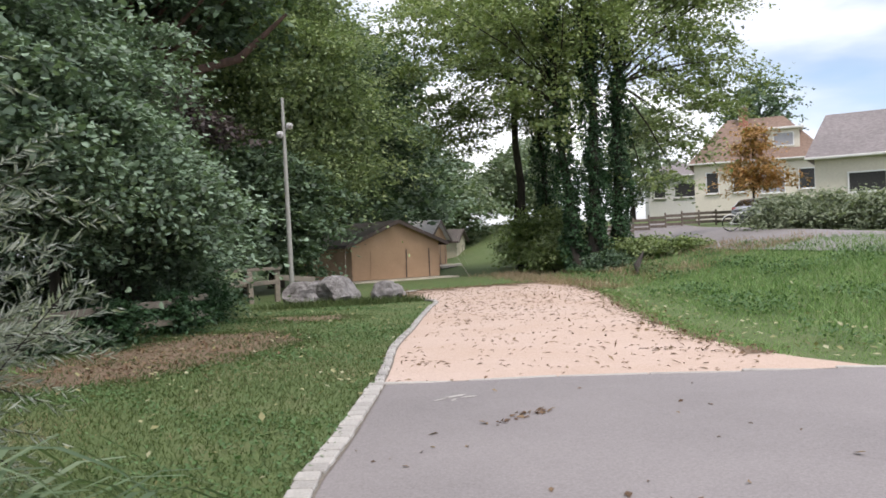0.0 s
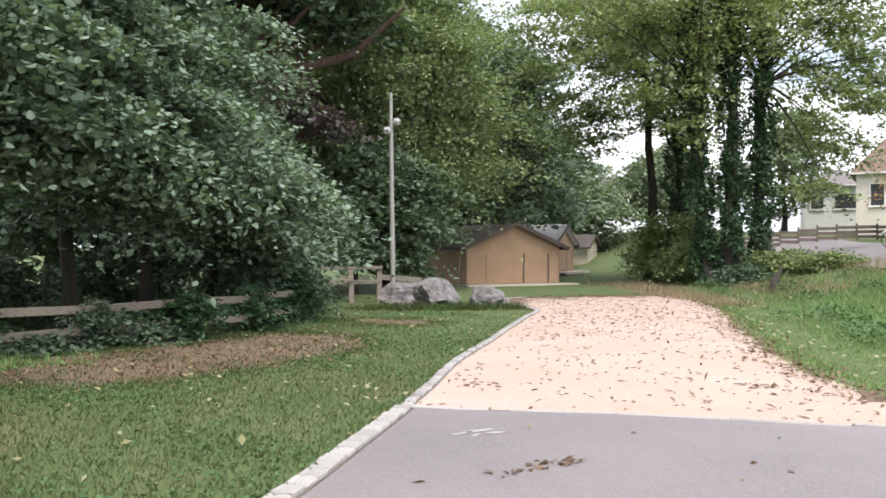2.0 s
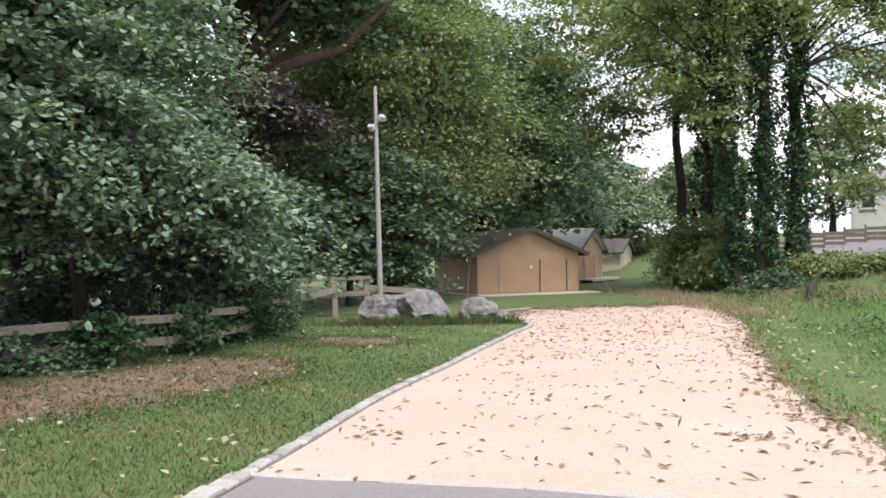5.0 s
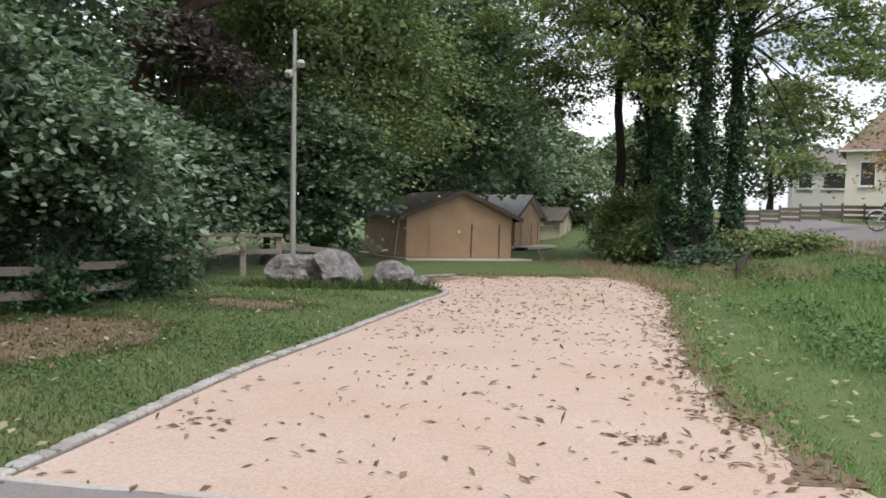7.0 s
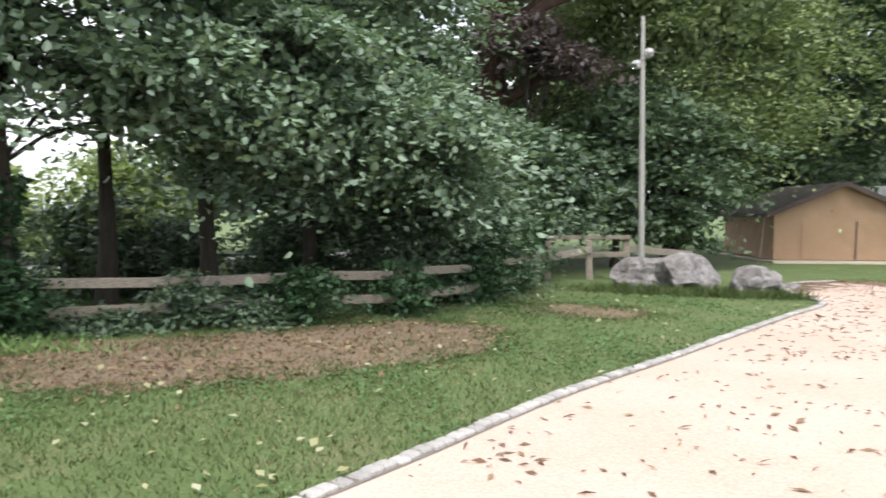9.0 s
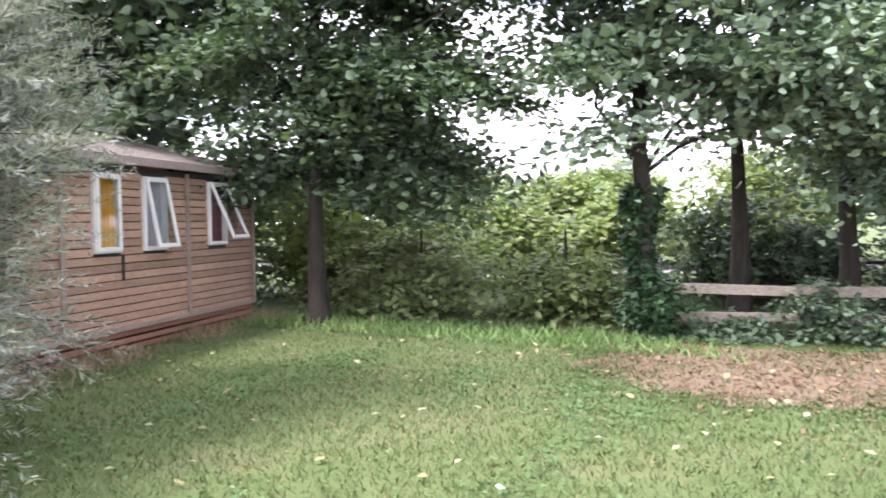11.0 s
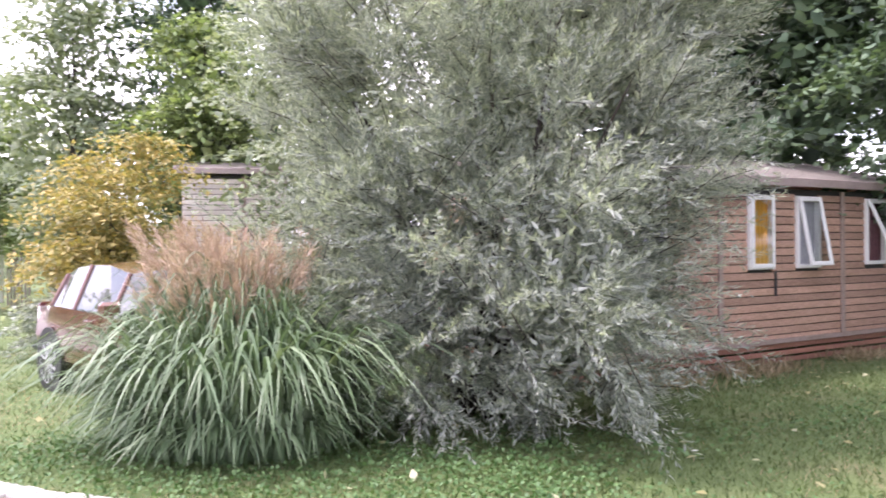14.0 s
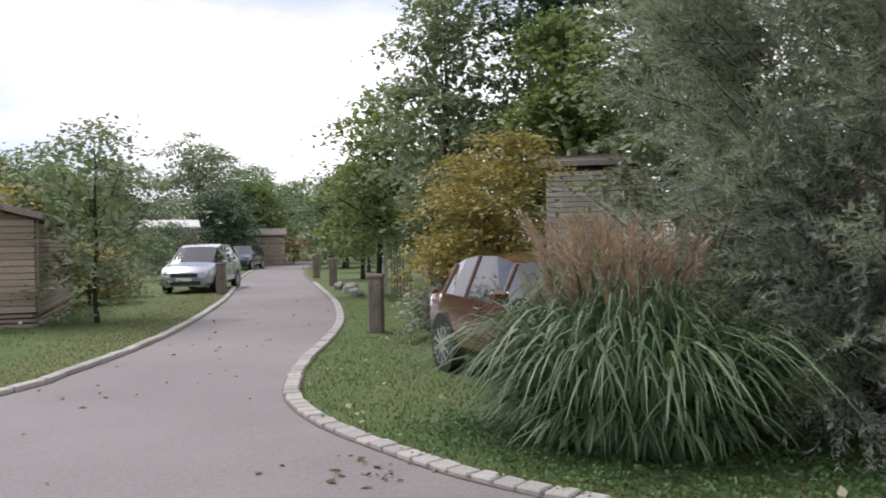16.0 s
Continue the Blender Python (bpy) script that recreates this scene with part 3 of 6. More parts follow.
EDGE_R = smooth_line([(1.75, 5.0), (2.05, 6.7), (2.6, 8.6), (3.7, 11.5), (4.8, 14.1), (5.7, 16.5), (6.7, 19.8), (7.3, 22.6)], 0.08)
sheet("gravel_edge", frayed_strip(EDGE_R, 0.26, 0.1, 2.0), 0.017, M_EARTH, "dark earthy ragged edge of the gravel drive")
EDGE_FAR = smooth_line([(7.4, 22.55), (5.4, 22.4), (3.6, 22.2), (1.9, 21.9), (0.85, 20.8), (0.62, 19.0)], 0.08)
sheet("gravel_edge", frayed_strip(EDGE_FAR, 0.9, 0.15, 7.0), 0.017, M_EARTH, "dark leaf-strewn far end of the gravel drive")
# upper lane on the bank
lane = [(8.6, 4.0), (10.2, 11.0), (12.2, 18.0), (14.6, 26.5), (17.5, 35.5), (21, 46)]
lane2 = [(13.0, 3.0), (14.6, 10.0), (16.4, 17.0), (18.6, 25.5), (21.5, 34.0), (25.5, 44)]
A, B = np.array(smooth_line(lane, 0.7)), np.array(smooth_line(lane2, 0.7))
kk = min(len(A), len(B))
A, B = A[np.linspace(0, len(A) - 1, kk).astype(int)], B[np.linspace(0, len(B) - 1, kk).astype(int)]
rows_, nc = [], 6
for c in range(nc):
    p = A + (B - A) * c / (nc - 1)
    rows_.append(np.column_stack([p, rise(p[:, 0], p[:, 1]) + 0.05]))
V = np.stack(rows_, 1).reshape(-1, 3)
i0 = (np.arange(kk - 1)[:, None] * nc + np.arange(nc - 1)[None, :]).ravel()
tagged(solid("upper_lane", mesh_np("upper_lane", V, np.stack([i0, i0 + 1, i0 + 1 + nc, i0 + nc], 1)), M_ASPHALT), "grey asphalt lane along the top of the grass bank", "road", kind="structure")


# ---- trees and shrubs ----
def gz(x, y):
    return float(rise(np.array([float(x)]), np.array([float(y)]))[0])


# hedge trees behind the fence
HEDGE = "hedge trees behind the fence"
for k, (x, y, h, ells, n) in enumerate([
    (-9.4, 9.5, 6.0, [(1.2, 0.6, 4.4, 1.5, 1.5, 1.2), (0.9, 1.6, 6.2, 1.7, 1.7, 1.4), (1.6, 0.7, 3.0, 1.1, 1.1, 0.7), (-0.3, 0.1, 6.3, 1.3, 1.3, 0.9), (-0.6, -0.2, 4.4, 0.9, 0.9, 0.6), (0.6, -0.6, 3.0, 0.8, 0.8, 0.5), (0.3, -0.5, 3.7, 0.9, 0.9, 0.6), (0.2, -0.4, 5.0, 1.1, 1.1, 0.7), (-0.9, -0.6, 5.4, 1.1, 1.1, 0.8), (-2.0, -1.0, 7.2, 1.6, 1.6, 1.0)], 25000),
    (-9.8, 11.8, 7.5, [(0.8, 0.6, 6.4, 2.2, 2.2, 1.8), (1.2, 1.2, 8.8, 2.2, 2.2, 1.6)], 13000),
    (-8.7, 12.9, 6.5, [(1.1, -0.9, 3.6, 1.8, 1.8, 1.2), (0.2, 0.2, 5.8, 2.1, 2.1, 1.7), (1.6, -0.6, 2.5, 1.3, 1.3, 0.7)], 24000),
    (-7.8, 14.6, 6.5, [(1.3, -0.8, 3.0, 2.0, 1.9, 1.2), (0.4, 0.3, 5.4, 2.2, 2.2, 1.9), (1.9, 0.3, 2.0, 1.4, 1.4, 0.8)], 26000),
    (-6.9, 17.2, 6.0, [(0.6, -0.2, 2.7, 1.9, 2.0, 1.4), (-0.9, 0.3, 4.6, 1.6, 1.8, 1.6)], 18000),
]):
    make_tree("hedge_tree", "grey-green broad-leaved tree overhanging a wooden rail fence", "tree", (x, y, 0), (h, 0.15), ells, 0.108, M_HEDGE, int(n * 1.9), 72, 0.78, 10 + k, group=HEDGE, limbs=16, droop=0.65, inner=0.09, rounded=True)
for k, (x, y, r, h) in enumerate([(-9.1, 9.55, 0.32, 0.85), (-7.6, 10.75, 0.3, 0.75), (-6.4, 11.75, 0.42, 0.85), (-6.9, 11.35, 0.35, 0.3), (-5.4, 13.0, 0.5, 0.8), (-8.3, 10.2, 0.4, 0.25), (-4.75, 15.2, 0.6, 1.0), (-5.5, 14.9, 0.8, 1.5), (-5.6, 16.6, 1.1, 2.0), (-6.6, 15.6, 1.1, 2.0), (-5.3, 18.6, 1.1, 2.2), (-4.6, 17.2, 0.6, 1.0), (-4.9, 19.6, 0.7, 1.0), (-7.6, 11.9, 0.5, 0.6)]):
    make_tree("fence_shrub", "dark green shrub and ivy growing through the fence", "shrub", (x, y, 0), (h * 0.6, 0.03), [(0, 0, h * 0.5, r, r, h * 0.5)], 0.085, M_DARK if k % 2 else M_IVY, 2600, 26, 0.28, 40 + k, group="shrubs along the fence", limbs=5)
make_tree("verge_bush", "yellow-green bush beside the end of the fence", "shrub", (-11.2, 9.6, 0), (1.4, 0.06), [(0, 0, 0.45, 1.2, 1.1, 0.45), (-1.0, 0.5, 0.5, 1.0, 1.0, 0.5)], 0.11, M_LIME, 9000, 40, 0.5, 60, limbs=8)
make_tree("verge_bush", "dark green bush at the foot of the maple", "shrub", (-13.4, 8.2, 0), (1.4, 0.06), [(0, 0, 0.5, 1.1, 1.1, 0.5), (-1.2, 0.6, 0.7, 1.0, 1.0, 0.6)], 0.13, M_ASH, 9000, 40, 0.5, 61, limbs=8)
for k, (x, y, r, h, m) in enumerate([(-11.4, 13.4, 1.0, 2.0, M_MAPLE), (-10.6, 14.6, 1.0, 1.5, M_DARK), (-12.2, 15.4, 1.2, 2.2, M_ASH), (-9.4, 16.4, 0.9, 1.6, M_DARK), (-8.4, 18.6, 1.1, 2.2, M_DARK), (-18.5, 8.2, 1.3, 2.0, M_LIME), (-16.6, 7.6, 1.3, 2.6, M_LIME), (-17.6, 6.2, 1.4, 3.2, M_MAPLE), (-20.5, 10.8, 1.6, 2.6, M_LIME), (-10.2, 19.5, 1.3, 2.6, M_MAPLE)]):
    make_tree("thicket_shrub", "rambling green thicket shrub behind the rail fence", "shrub", (x, y, 0), (h * 0.7, 0.04), [(0, 0, h * 0.5, r, r, h * 0.5)], 0.12, m, 5200, 34, 0.5, 500 + k, group="thicket behind the fence", limbs=7)
# maple beside the cabin
make_tree("maple_tree", "broad dark green maple tree standing beside the cabin", "tree", (-12.75, 6.15, 0), (8.5, 0.135), [(0.9, 0.1, 2.9, 0.8, 0.8, 0.5), (-1.2, -0.4, 2.2, 1.0, 1.0, 0.8), (-0.4, 0.2, 4.6, 2.0, 2.0, 1.6), (0.4, 1.0, 6.6, 2.5, 2.5, 2.0), (-1.2, -0.6, 7.4, 2.8, 2.7, 2.0), (0.6, 1.3, 3.6, 1.4, 1.3, 1.0), (0.0, 1.5, 2.0, 1.2, 1.2, 0.9), (-0.8, 0.0, 2.9, 1.1, 1.1, 0.8), (2.2, 2.6, 7.4, 1.2, 1.1, 0.8), (1.0, 0.7, 3.8, 1.0, 1.0, 0.7), (0.9, 0.8, 2.4, 0.9, 0.9, 0.7), (2.4, 1.4, 5.4, 1.3, 1.3, 1.0)], 0.105, M_MAPLE, 130000, 180, 0.72, 70, limbs=26, inner=0.03, rounded=True)
make_tree("cabin_tree", "tall dark tree behind the wooden cabin", "tree", (-18.0, 2.2, 0), (9, 0.28), [(0, 0, 6.0, 3.4, 4.2, 3.4), (1.2, 2.0, 4.4, 2.6, 2.6, 2.2), (0.5, -3.0, 6.0, 3.0, 3.0, 3.0), (1.0, 1.0, 8.8, 3.2, 3.6, 2.4)], 0.24, M_DARK, 34000, 120, 1.0, 71, limbs=18)
make_tree("verge_bush", "bright green bush on the lawn beyond the maple", "shrub", (-16.5, 9.6, 0), (1.6, 0.06), [(0, 0, 0.9, 1.4, 1.4, 0.9), (-0.6, -1.2, 0.8, 1.2, 1.2, 0.8)], 0.15, M_LIME, 9000, 46, 0.6, 72, limbs=8)
for k, (x, y, r, h) in enumerate([(-22, 15, 1.6, 2.2), (-26, 20, 2.2, 3.2), (-20.5, 19, 1.5, 2.2), (-29, 26, 2.8, 4.2), (-21, 26, 2.6, 4.0), (-14, 24, 2.6, 5.4), (-36, 22, 3.0, 4.6), (-33, 13, 2.6, 4.0)]):
    make_tree("sunlit_tree", "bright yellow-green young tree out on the far lawn", "tree", (x, y, 0), (h * 0.8, 0.09), [(0, 0, h * 0.62, r, r, h * 0.38)], 0.24, M_LIME, 7000, 46, 0.8, 80 + k, group="sunlit trees beyond the hedge", limbs=8)
# woodland behind fence and tents
make_tree("redwood_tree", "huge tree with bare reddish-brown trunk and limbs", "tree", (-7.0, 24.5, 0), (15, 0.62), [(1.0, -0.5, 11.2, 3.6, 3.4, 2.2), (3.0, 0.5, 9.4, 1.6, 1.6, 1.0)], 0.24, M_DARK, 14000, 60, 1.0, 90, bark=M_REDBARK, limbs=20, inner=0.1)
tl = [tube([(-7.0, 24.5, 6.2), (-5.2, 24.0, 7.4), (-3.4, 23.8, 7.9), (-1.8, 23.6, 9.4)], [0.22, 0.18, 0.13, 0.05], 8, 1, 0.5), tube([(-7.0, 24.5, 4.6), (-5.6, 24.0, 5.2), (-4.4, 23.9, 5.4)], [0.22, 0.17, 0.06], 7, 2, 0.3)]
rw = bpy.data.objects["redwood_tree"]
lb = solid("limb", mesh_np("limb", *join_tubes(tl)), M_REDBARK, rw, smooth=True)
lb.matrix_parent_inverse = Matrix.Translation((7.0, -24.5, 0))
make_tree("brown_tree", "small tree with purplish brown leaves at the woodland edge", "tree", (-5.6, 23.2, 0), (6.6, 0.12), [(0, 0, 6.2, 1.3, 1.1, 0.7), (1.0, 0, 5.6, 0.8, 0.8, 0.5)], 0.16, M_BROWN, 5000, 30, 0.6, 94, limbs=10)
make_tree("robinia_tree", "tall feathery yellow-green tree overhanging the first tent", "tree", (-1.9, 29.5, 0), (12, 0.26), [(0.2, -1.0, 7.8, 4.2, 3.6, 3.2), (0.6, 0.0, 11.4, 3.6, 3.4, 2.6), (-0.4, -1.8, 3.9, 2.6, 2.0, 1.8), (-2.6, -0.4, 5.8, 2.4, 2.2, 2.6), (2.8, -0.6, 5.6, 2.0, 2.0, 2.4)], 0.135, M_ROBINIA, 140000, 260, 1.15, 91, limbs=26, droop=0.5, inner=0.16)
make_tree("understorey_tree", "dark green low tree behind the lamp pole", "tree", (-3.4, 25.0, 0), (4, 0.12), [(0, 0, 2.4, 2.0, 1.6, 1.7), (1.7, 0.6, 2.2, 1.5, 1.4, 1.6), (2.6, 1.2, 3.2, 1.1, 1.0, 0.8), (0.6, 0.4, 4.2, 2.0, 1.5, 1.2)], 0.19, M_MAPLE, 22000, 80, 0.7, 92, limbs=14)
make_tree("understorey_tree", "dark shaded tree at the woodland edge", "tree", (-7.6, 21.5, 0), (6, 0.14), [(0, 0, 2.6, 2.4, 2.2, 2.0), (2.0, 0.4, 2.4, 1.8, 1.6, 1.6)], 0.2, M_DARK, 18000, 70, 0.9, 93, limbs=12)
for k, (x, y, h, r, m) in enumerate([(-11.5, 20.5, 11, 3.2, M_DARK), (-14, 27, 13, 4.4, M_DARK), (-7, 33, 14, 4.6, M_DARK), (2.5, 39, 13, 4.6, M_DARK)]):
    make_tree("woodland_tree", "tall dark woodland tree behind the fence", "tree", (x, y, 0), (h * 0.85, 0.3), [(0, 0, h * 0.42, r, r, h * 0.3), (0.5, 0, h * 0.8, r * 0.9, r * 0.9, h * 0.24)], 0.3, m, 20000, 80, 1.2, 100 + k, group="woodland trees", limbs=14)
for k, (x, y, h, r) in enumerate([(8.0, 51.0, 16.0, 5.6), (3.6, 48.5, 12, 4.0), (13.6, 66.0, 14.0, 4.2)]):
    make_tree("woodland_tree", "dense mid-green deciduous tree behind the tents", "tree", (x, y, 0), (h * 0.85, 0.3), [(0, 0, h * 0.38, r, r, h * 0.3), (-0.6, 0, h * 0.75, r * 0.85, r * 0.85, h * 0.25), (1.2, -0.8, h * 0.3, r * 0.8, r * 0.7, h * 0.2)], 0.32, M_HEDGE if k == 0 else M_MAPLE, 22000, 90, 1.2, 110 + k, group="trees behind the tents", limbs=14)
# big ivy-clad trees on the bank
IVYG = "ivy-clad trees on the bank"


def ivy_on(tree, path, r, n, seed, z0=0.0, z1=1.0):
    rng = np.random.default_rng(seed)
    path = np.array(path)
    n, r = int(n * 1.5), r * 1.3
    s = (z0 + (z1 - z0) * rng.random(n) ** 1.25) * (len(path) - 1)
    i = np.minimum(s.astype(int), len(path) - 2)
    P = path[i] + (path[i + 1] - path[i]) * (s - i)[:, None]
    a = rng.random(n) * 2 * math.pi
    lump = 1 + 0.45 * np.sin(P[:, 2] * 2.1 + a * 2 + seed) + 0.3 * np.sin(P[:, 2] * 5.3 + a * 3)
    rr = (r * (0.55 + 0.5 * rng.random(n)) * lump)[:, None]
    O = np.stack([np.cos(a), np.sin(a), np.zeros(n)], 1)
    L = 0.13 * (0.7 + 0.6 * rng.random(n))
    solid("ivy", leaf_mesh("ivy", P + O * rr, O * 0.6 + rng.normal(size=O.shape) * 0.5 + [0, 0, -0.6], L, L * 0.8, rng), M_IVY, tree, "dark glossy ivy on the trunk")


def ivy_tree(x, y, h, r, lean, ells, n, seed, ivy=(0.45, 5200, 0.0, 0.75), label="tall tree with trunk wrapped in dark ivy"):
    t = make_tree("ivy_tree", label, "tree", (x, y, gz(x, y)), (h, r), ells, 0.15, M_ASH, n, 110, 0.85, seed, group=IVYG, limbs=24, lean=lean, droop=0.75, inner=0.05, rise=0.5 if ivy else 0.66)
    if ivy:
        ivy_on(t, [(lean[0] * (k / 9) ** 1.3, lean[1] * (k / 9) ** 1.3, h * k / 9) for k in range(10)], ivy[0], ivy[1], seed, ivy[2], ivy[3])
    return t


for ob in [o for o in scene.objects if o.name.startswith("hedge_tree")][:1]:
    ivy_on(ob, [(0, 0, 0.1 + 0.24 * k) for k in range(9)], 0.13, 900, 77)
ivy_tree(10.2, 27.0, 14, 0.24, (-1.0, 0.2), [(-1.8, 0, 8.2, 2.2, 2.4, 1.7), (-1.5, 0, 11.2, 3.0, 2.8, 2.4), (-4.2, 0.3, 10.2, 2.4, 2.4, 2.0), (-0.6, 0.4, 14.2, 3.0, 3.0, 2.0), (-0.9, -1.2, 5.6, 1.1, 1.1, 0.9)], 26000, 120, (0.29, 5200, 0.0, 0.8))
ivy_tree(11.0, 26.4, 15, 0.28, (-0.2, 0.4), [(0.9, 0, 9.4, 2.4, 2.8, 2.0), (-0.4, 0, 12.4, 3.0, 3.0, 2.2), (1.0, 0.5, 15.0, 3.2, 3.0, 2.0)], 20000, 121, (0.33, 6500, 0.0, 0.8))
ivy_tree(12.3, 26.8, 15, 0.27, (0.3, 0.2), [(2.4, -0.6, 7.0, 1.9, 2.0, 1.5), (3.8, 0, 9.0, 2.8, 2.6, 2.0), (1.4, 0.4, 11.2, 2.8, 2.6, 2.2), (3.0, -0.6, 4.9, 1.5, 1.4, 1.0), (5.0, 0.2, 11.6, 2.8, 2.6, 2.0), (2.4, 0.2, 14.4, 3.0, 3.0, 2.0), (1.4, -0.8, 3.4, 0.9, 0.9, 0.9), (6.0, -0.4, 7.2, 1.6, 1.5, 1.2)], 40000, 122, (0.33, 6000, 0.0, 0.8))
ivy_tree(10.9, 34.2, 15, 0.26, (-0.6, 0.0), [(-2.2, -0.4, 9.6, 2.8, 2.6, 2.2), (0.2, 0, 12.6, 3.4, 3.2, 2.4), (-3.4, 0.5, 7.6, 1.8, 1.8, 1.3), (-5.0, -2.6, 10.6, 2.6, 2.4, 2.2), (-3.0, -1.0, 13.6, 3.2, 3.0, 2.2), (0.6, -0.4, 8.6, 1.8, 1.8, 1.4), (-1.8, 0, 7.0, 1.5, 1.4, 1.0), (-3.6, -0.5, 6.6, 1.5, 1.4, 1.0)], 44000, 123, None, "tall tree with a bare slender brown trunk")
ivy_tree(12.3, 33.8, 9, 0.22, (-0.5, 0.0), [(0, 0, 8.0, 2.2, 2.2, 1.6), (0.3, 0, 10.4, 2.4, 2.4, 1.8)], 14000, 124, (0.42, 5600, 0.0, 0.85))
for k, (x, y, r, h, m) in enumerate([(10.0, 31.6, 1.1, 3.2, M_LIME), (11.4, 31.0, 1.5, 3.0, M_ASH), (10.0, 28.6, 0.8, 1.8, M_ASH), (12.2, 25.8, 0.8, 0.9, M_ASH), (13.2, 26.2, 0.6, 0.8, M_ASH), (10.8, 25.2, 0.6, 0.6, M_DARK), (13.4, 24.0, 0.9, 0.5, M_ASH), (12.2, 37, 1.8, 2.6, M_ASH)]):
    make_tree("bank_shrub", "loose green shrub at the foot of the bank trees", "shrub", (x, y, gz(x, y)), (h * 0.7, 0.05), [(0, 0, h * 0.5, r, r, h * 0.5)], 0.13, m, 6500, 34, 0.55, 130 + k, group="shrubs under the bank trees", limbs=7)
# silver bush: long twigs with narrow leaves


def silver_bush(name, label, base, ells, twigs, seed):
    rng = np.random.default_rng(seed)
    t = thing(name, label, "shrub", base)
    sprays = blobs(rng, ells, twigs // 11, 0.5)
    sprays = sprays[sprays[:, 2] > 0.2]
    ctr = np.array([0, 0, 1.5])
    sd = unit(unit(sprays - ctr) * [1, 1, 0.6] + rng.normal(size=sprays.shape) * 0.3 + [0, 0, 0.45])
    pick = np.repeat(np.arange(len(sprays)), 11)
    root = sprays[pick] + rng.normal(size=(len(pick), 3)) * 0.09
    k = len(root)
    d0 = unit(sd[pick] + rng.normal(size=(k, 3)) * 0.36)
    ln = 0.40 + 0.45 * rng.random(k)
    per = 40
    s = np.linspace(0.08, 1, per)
    side = unit(np.cross(d0, rng.normal(size=(k, 3))))
    up = np.cross(d0, side)
    P = root[:, None, :] + d0[:, None, :] * (ln[:, None] * s)[:, :, None]
    P[:, :, 2] -= (0.12 * ln[:, None] * s ** 2.2)
    P = P.reshape(-1, 3)
    ang = rng.random(len(P)) * 2 * math.pi
    D = np.repeat(d0, per, 0) * 0.8 + np.repeat(side, per, 0) * np.cos(ang)[:, None] * 0.75 + np.repeat(up, per, 0) * np.sin(ang)[:, None] * 0.75
    D[:, 2] -= 0.15
    L = 0.092 * (0.7 + 0.6 * rng.random(len(P))) * np.tile(1.15 - 0.4 * s, k)
    ok = P[:, 2] > 0.03
    solid("foliage", leaf_mesh("foliage", P[ok], D[ok], L[ok], 0.012, rng, 0.1, 0.6), M_SILVER, t)
    tw = [tube([tuple(root[j]), tuple(root[j] + d0[j] * ln[j] * 0.5 - np.array([0, 0, 0.04])), tuple(root[j] + d0[j] * ln[j] * 0.9 - np.array([0, 0, 0.09 * ln[j]]))], [0.006, 0.004, 0.002], 3, j) for j in range(0, k, 5)]
    solid("brushwood", mesh_np("brushwood", *join_tubes(tw)), M_BARK, t, kind="stuff")
    rnd = random.Random(seed)
    for j in range(15):
        c = Vector(root[rnd.randrange(k)])
        a = Vector((rnd.uniform(-.25, .25), rnd.uniform(-.25, .25), -0.05))
        m = a.lerp(c, 0.5) + Vector((0, 0, 0.3))
        solid("stem", mesh_np("stem", *tube([a, m, c], [0.04, 0.025, 0.008], 6, j, 0.2)), M_BARK, t, smooth=True)
    k = 22000
    Q = blobs(rng, [(*e[:3], e[3] * 0.8, e[4] * 0.8, e[5] * 0.8) for e in ells], k, 0.1)
    Q = Q[(Q[:, 2] > 0.1) & (Q[:, 2] < 1.8 + 2.4 * rng.random(len(Q)))]
    solid("inner_foliage", leaf_mesh("inner_foliage", Q, rng.normal(size=Q.shape), 0.13, 0.035, rng, 0.1, 2.0), M_SILVER, t, kind="stuff")
    return t


silver_bush("silver_bush", "large silvery grey-green bush with narrow willowy leaves", (-7.82, 0.4, 0), [(0.1, 0.0, 1.25, 1.5, 1.6, 1.3), (-0.2, -0.1, 2.9, 1.75, 2.1, 1.6), (-0.6, 1.1, 3.9, 1.2, 1.2, 1.0), (0.5, 0.7, 0.9, 1.0, 0.9, 0.8), (0.5, -0.9, 1.2, 1.0, 1.0, 1.1), (0.3, -0.4, 3.6, 1.2, 1.5, 1.0), (1.45, 0.9, 1.3, 0.45, 0.4, 0.9), (0.1, 1.55, 2.5, 0.6, 0.55, 1.0), (0.2, 2.1, 4.1, 0.7, 0.6, 0.5)], 5600, 150)


# ornamental reed grass
def ribbons(rng, B, az, L, W, rise_, out, seg=6, curl=1.0):
    """Arching grass blades from their feet B."""
    n = len(B)
    s = np.linspace(0, 1, seg + 1)
    h = rise_[:, None] * (1.9 * s - (0.9 + 0.35 * curl) * s ** 2)
    o = out[:, None] * s ** 1.5
    dx, dy = np.cos(az)[:, None], np.sin(az)[:, None]
    C = np.stack([B[:, :1] + dx * o, B[:, 1:2] + dy * o, B[:, 2:3] + h], -1)
    w = (W[:, None] / 2) * (1 - s ** 2.5) + 0.0006
    tw = az + math.pi / 2 + rng.normal(size=n) * 0.5
    Sx = np.stack([np.cos(tw)[:, None] * w, np.sin(tw)[:, None] * w, 0 * w], -1)
    V = np.stack([C - Sx, C + Sx], 2).reshape(-1, 3)
    b = (np.arange(n)[:, None] * (seg + 1) + np.arange(seg)[None, :]).ravel() * 2
    return V, np.stack([b, b + 1, b + 3, b + 2], 1)


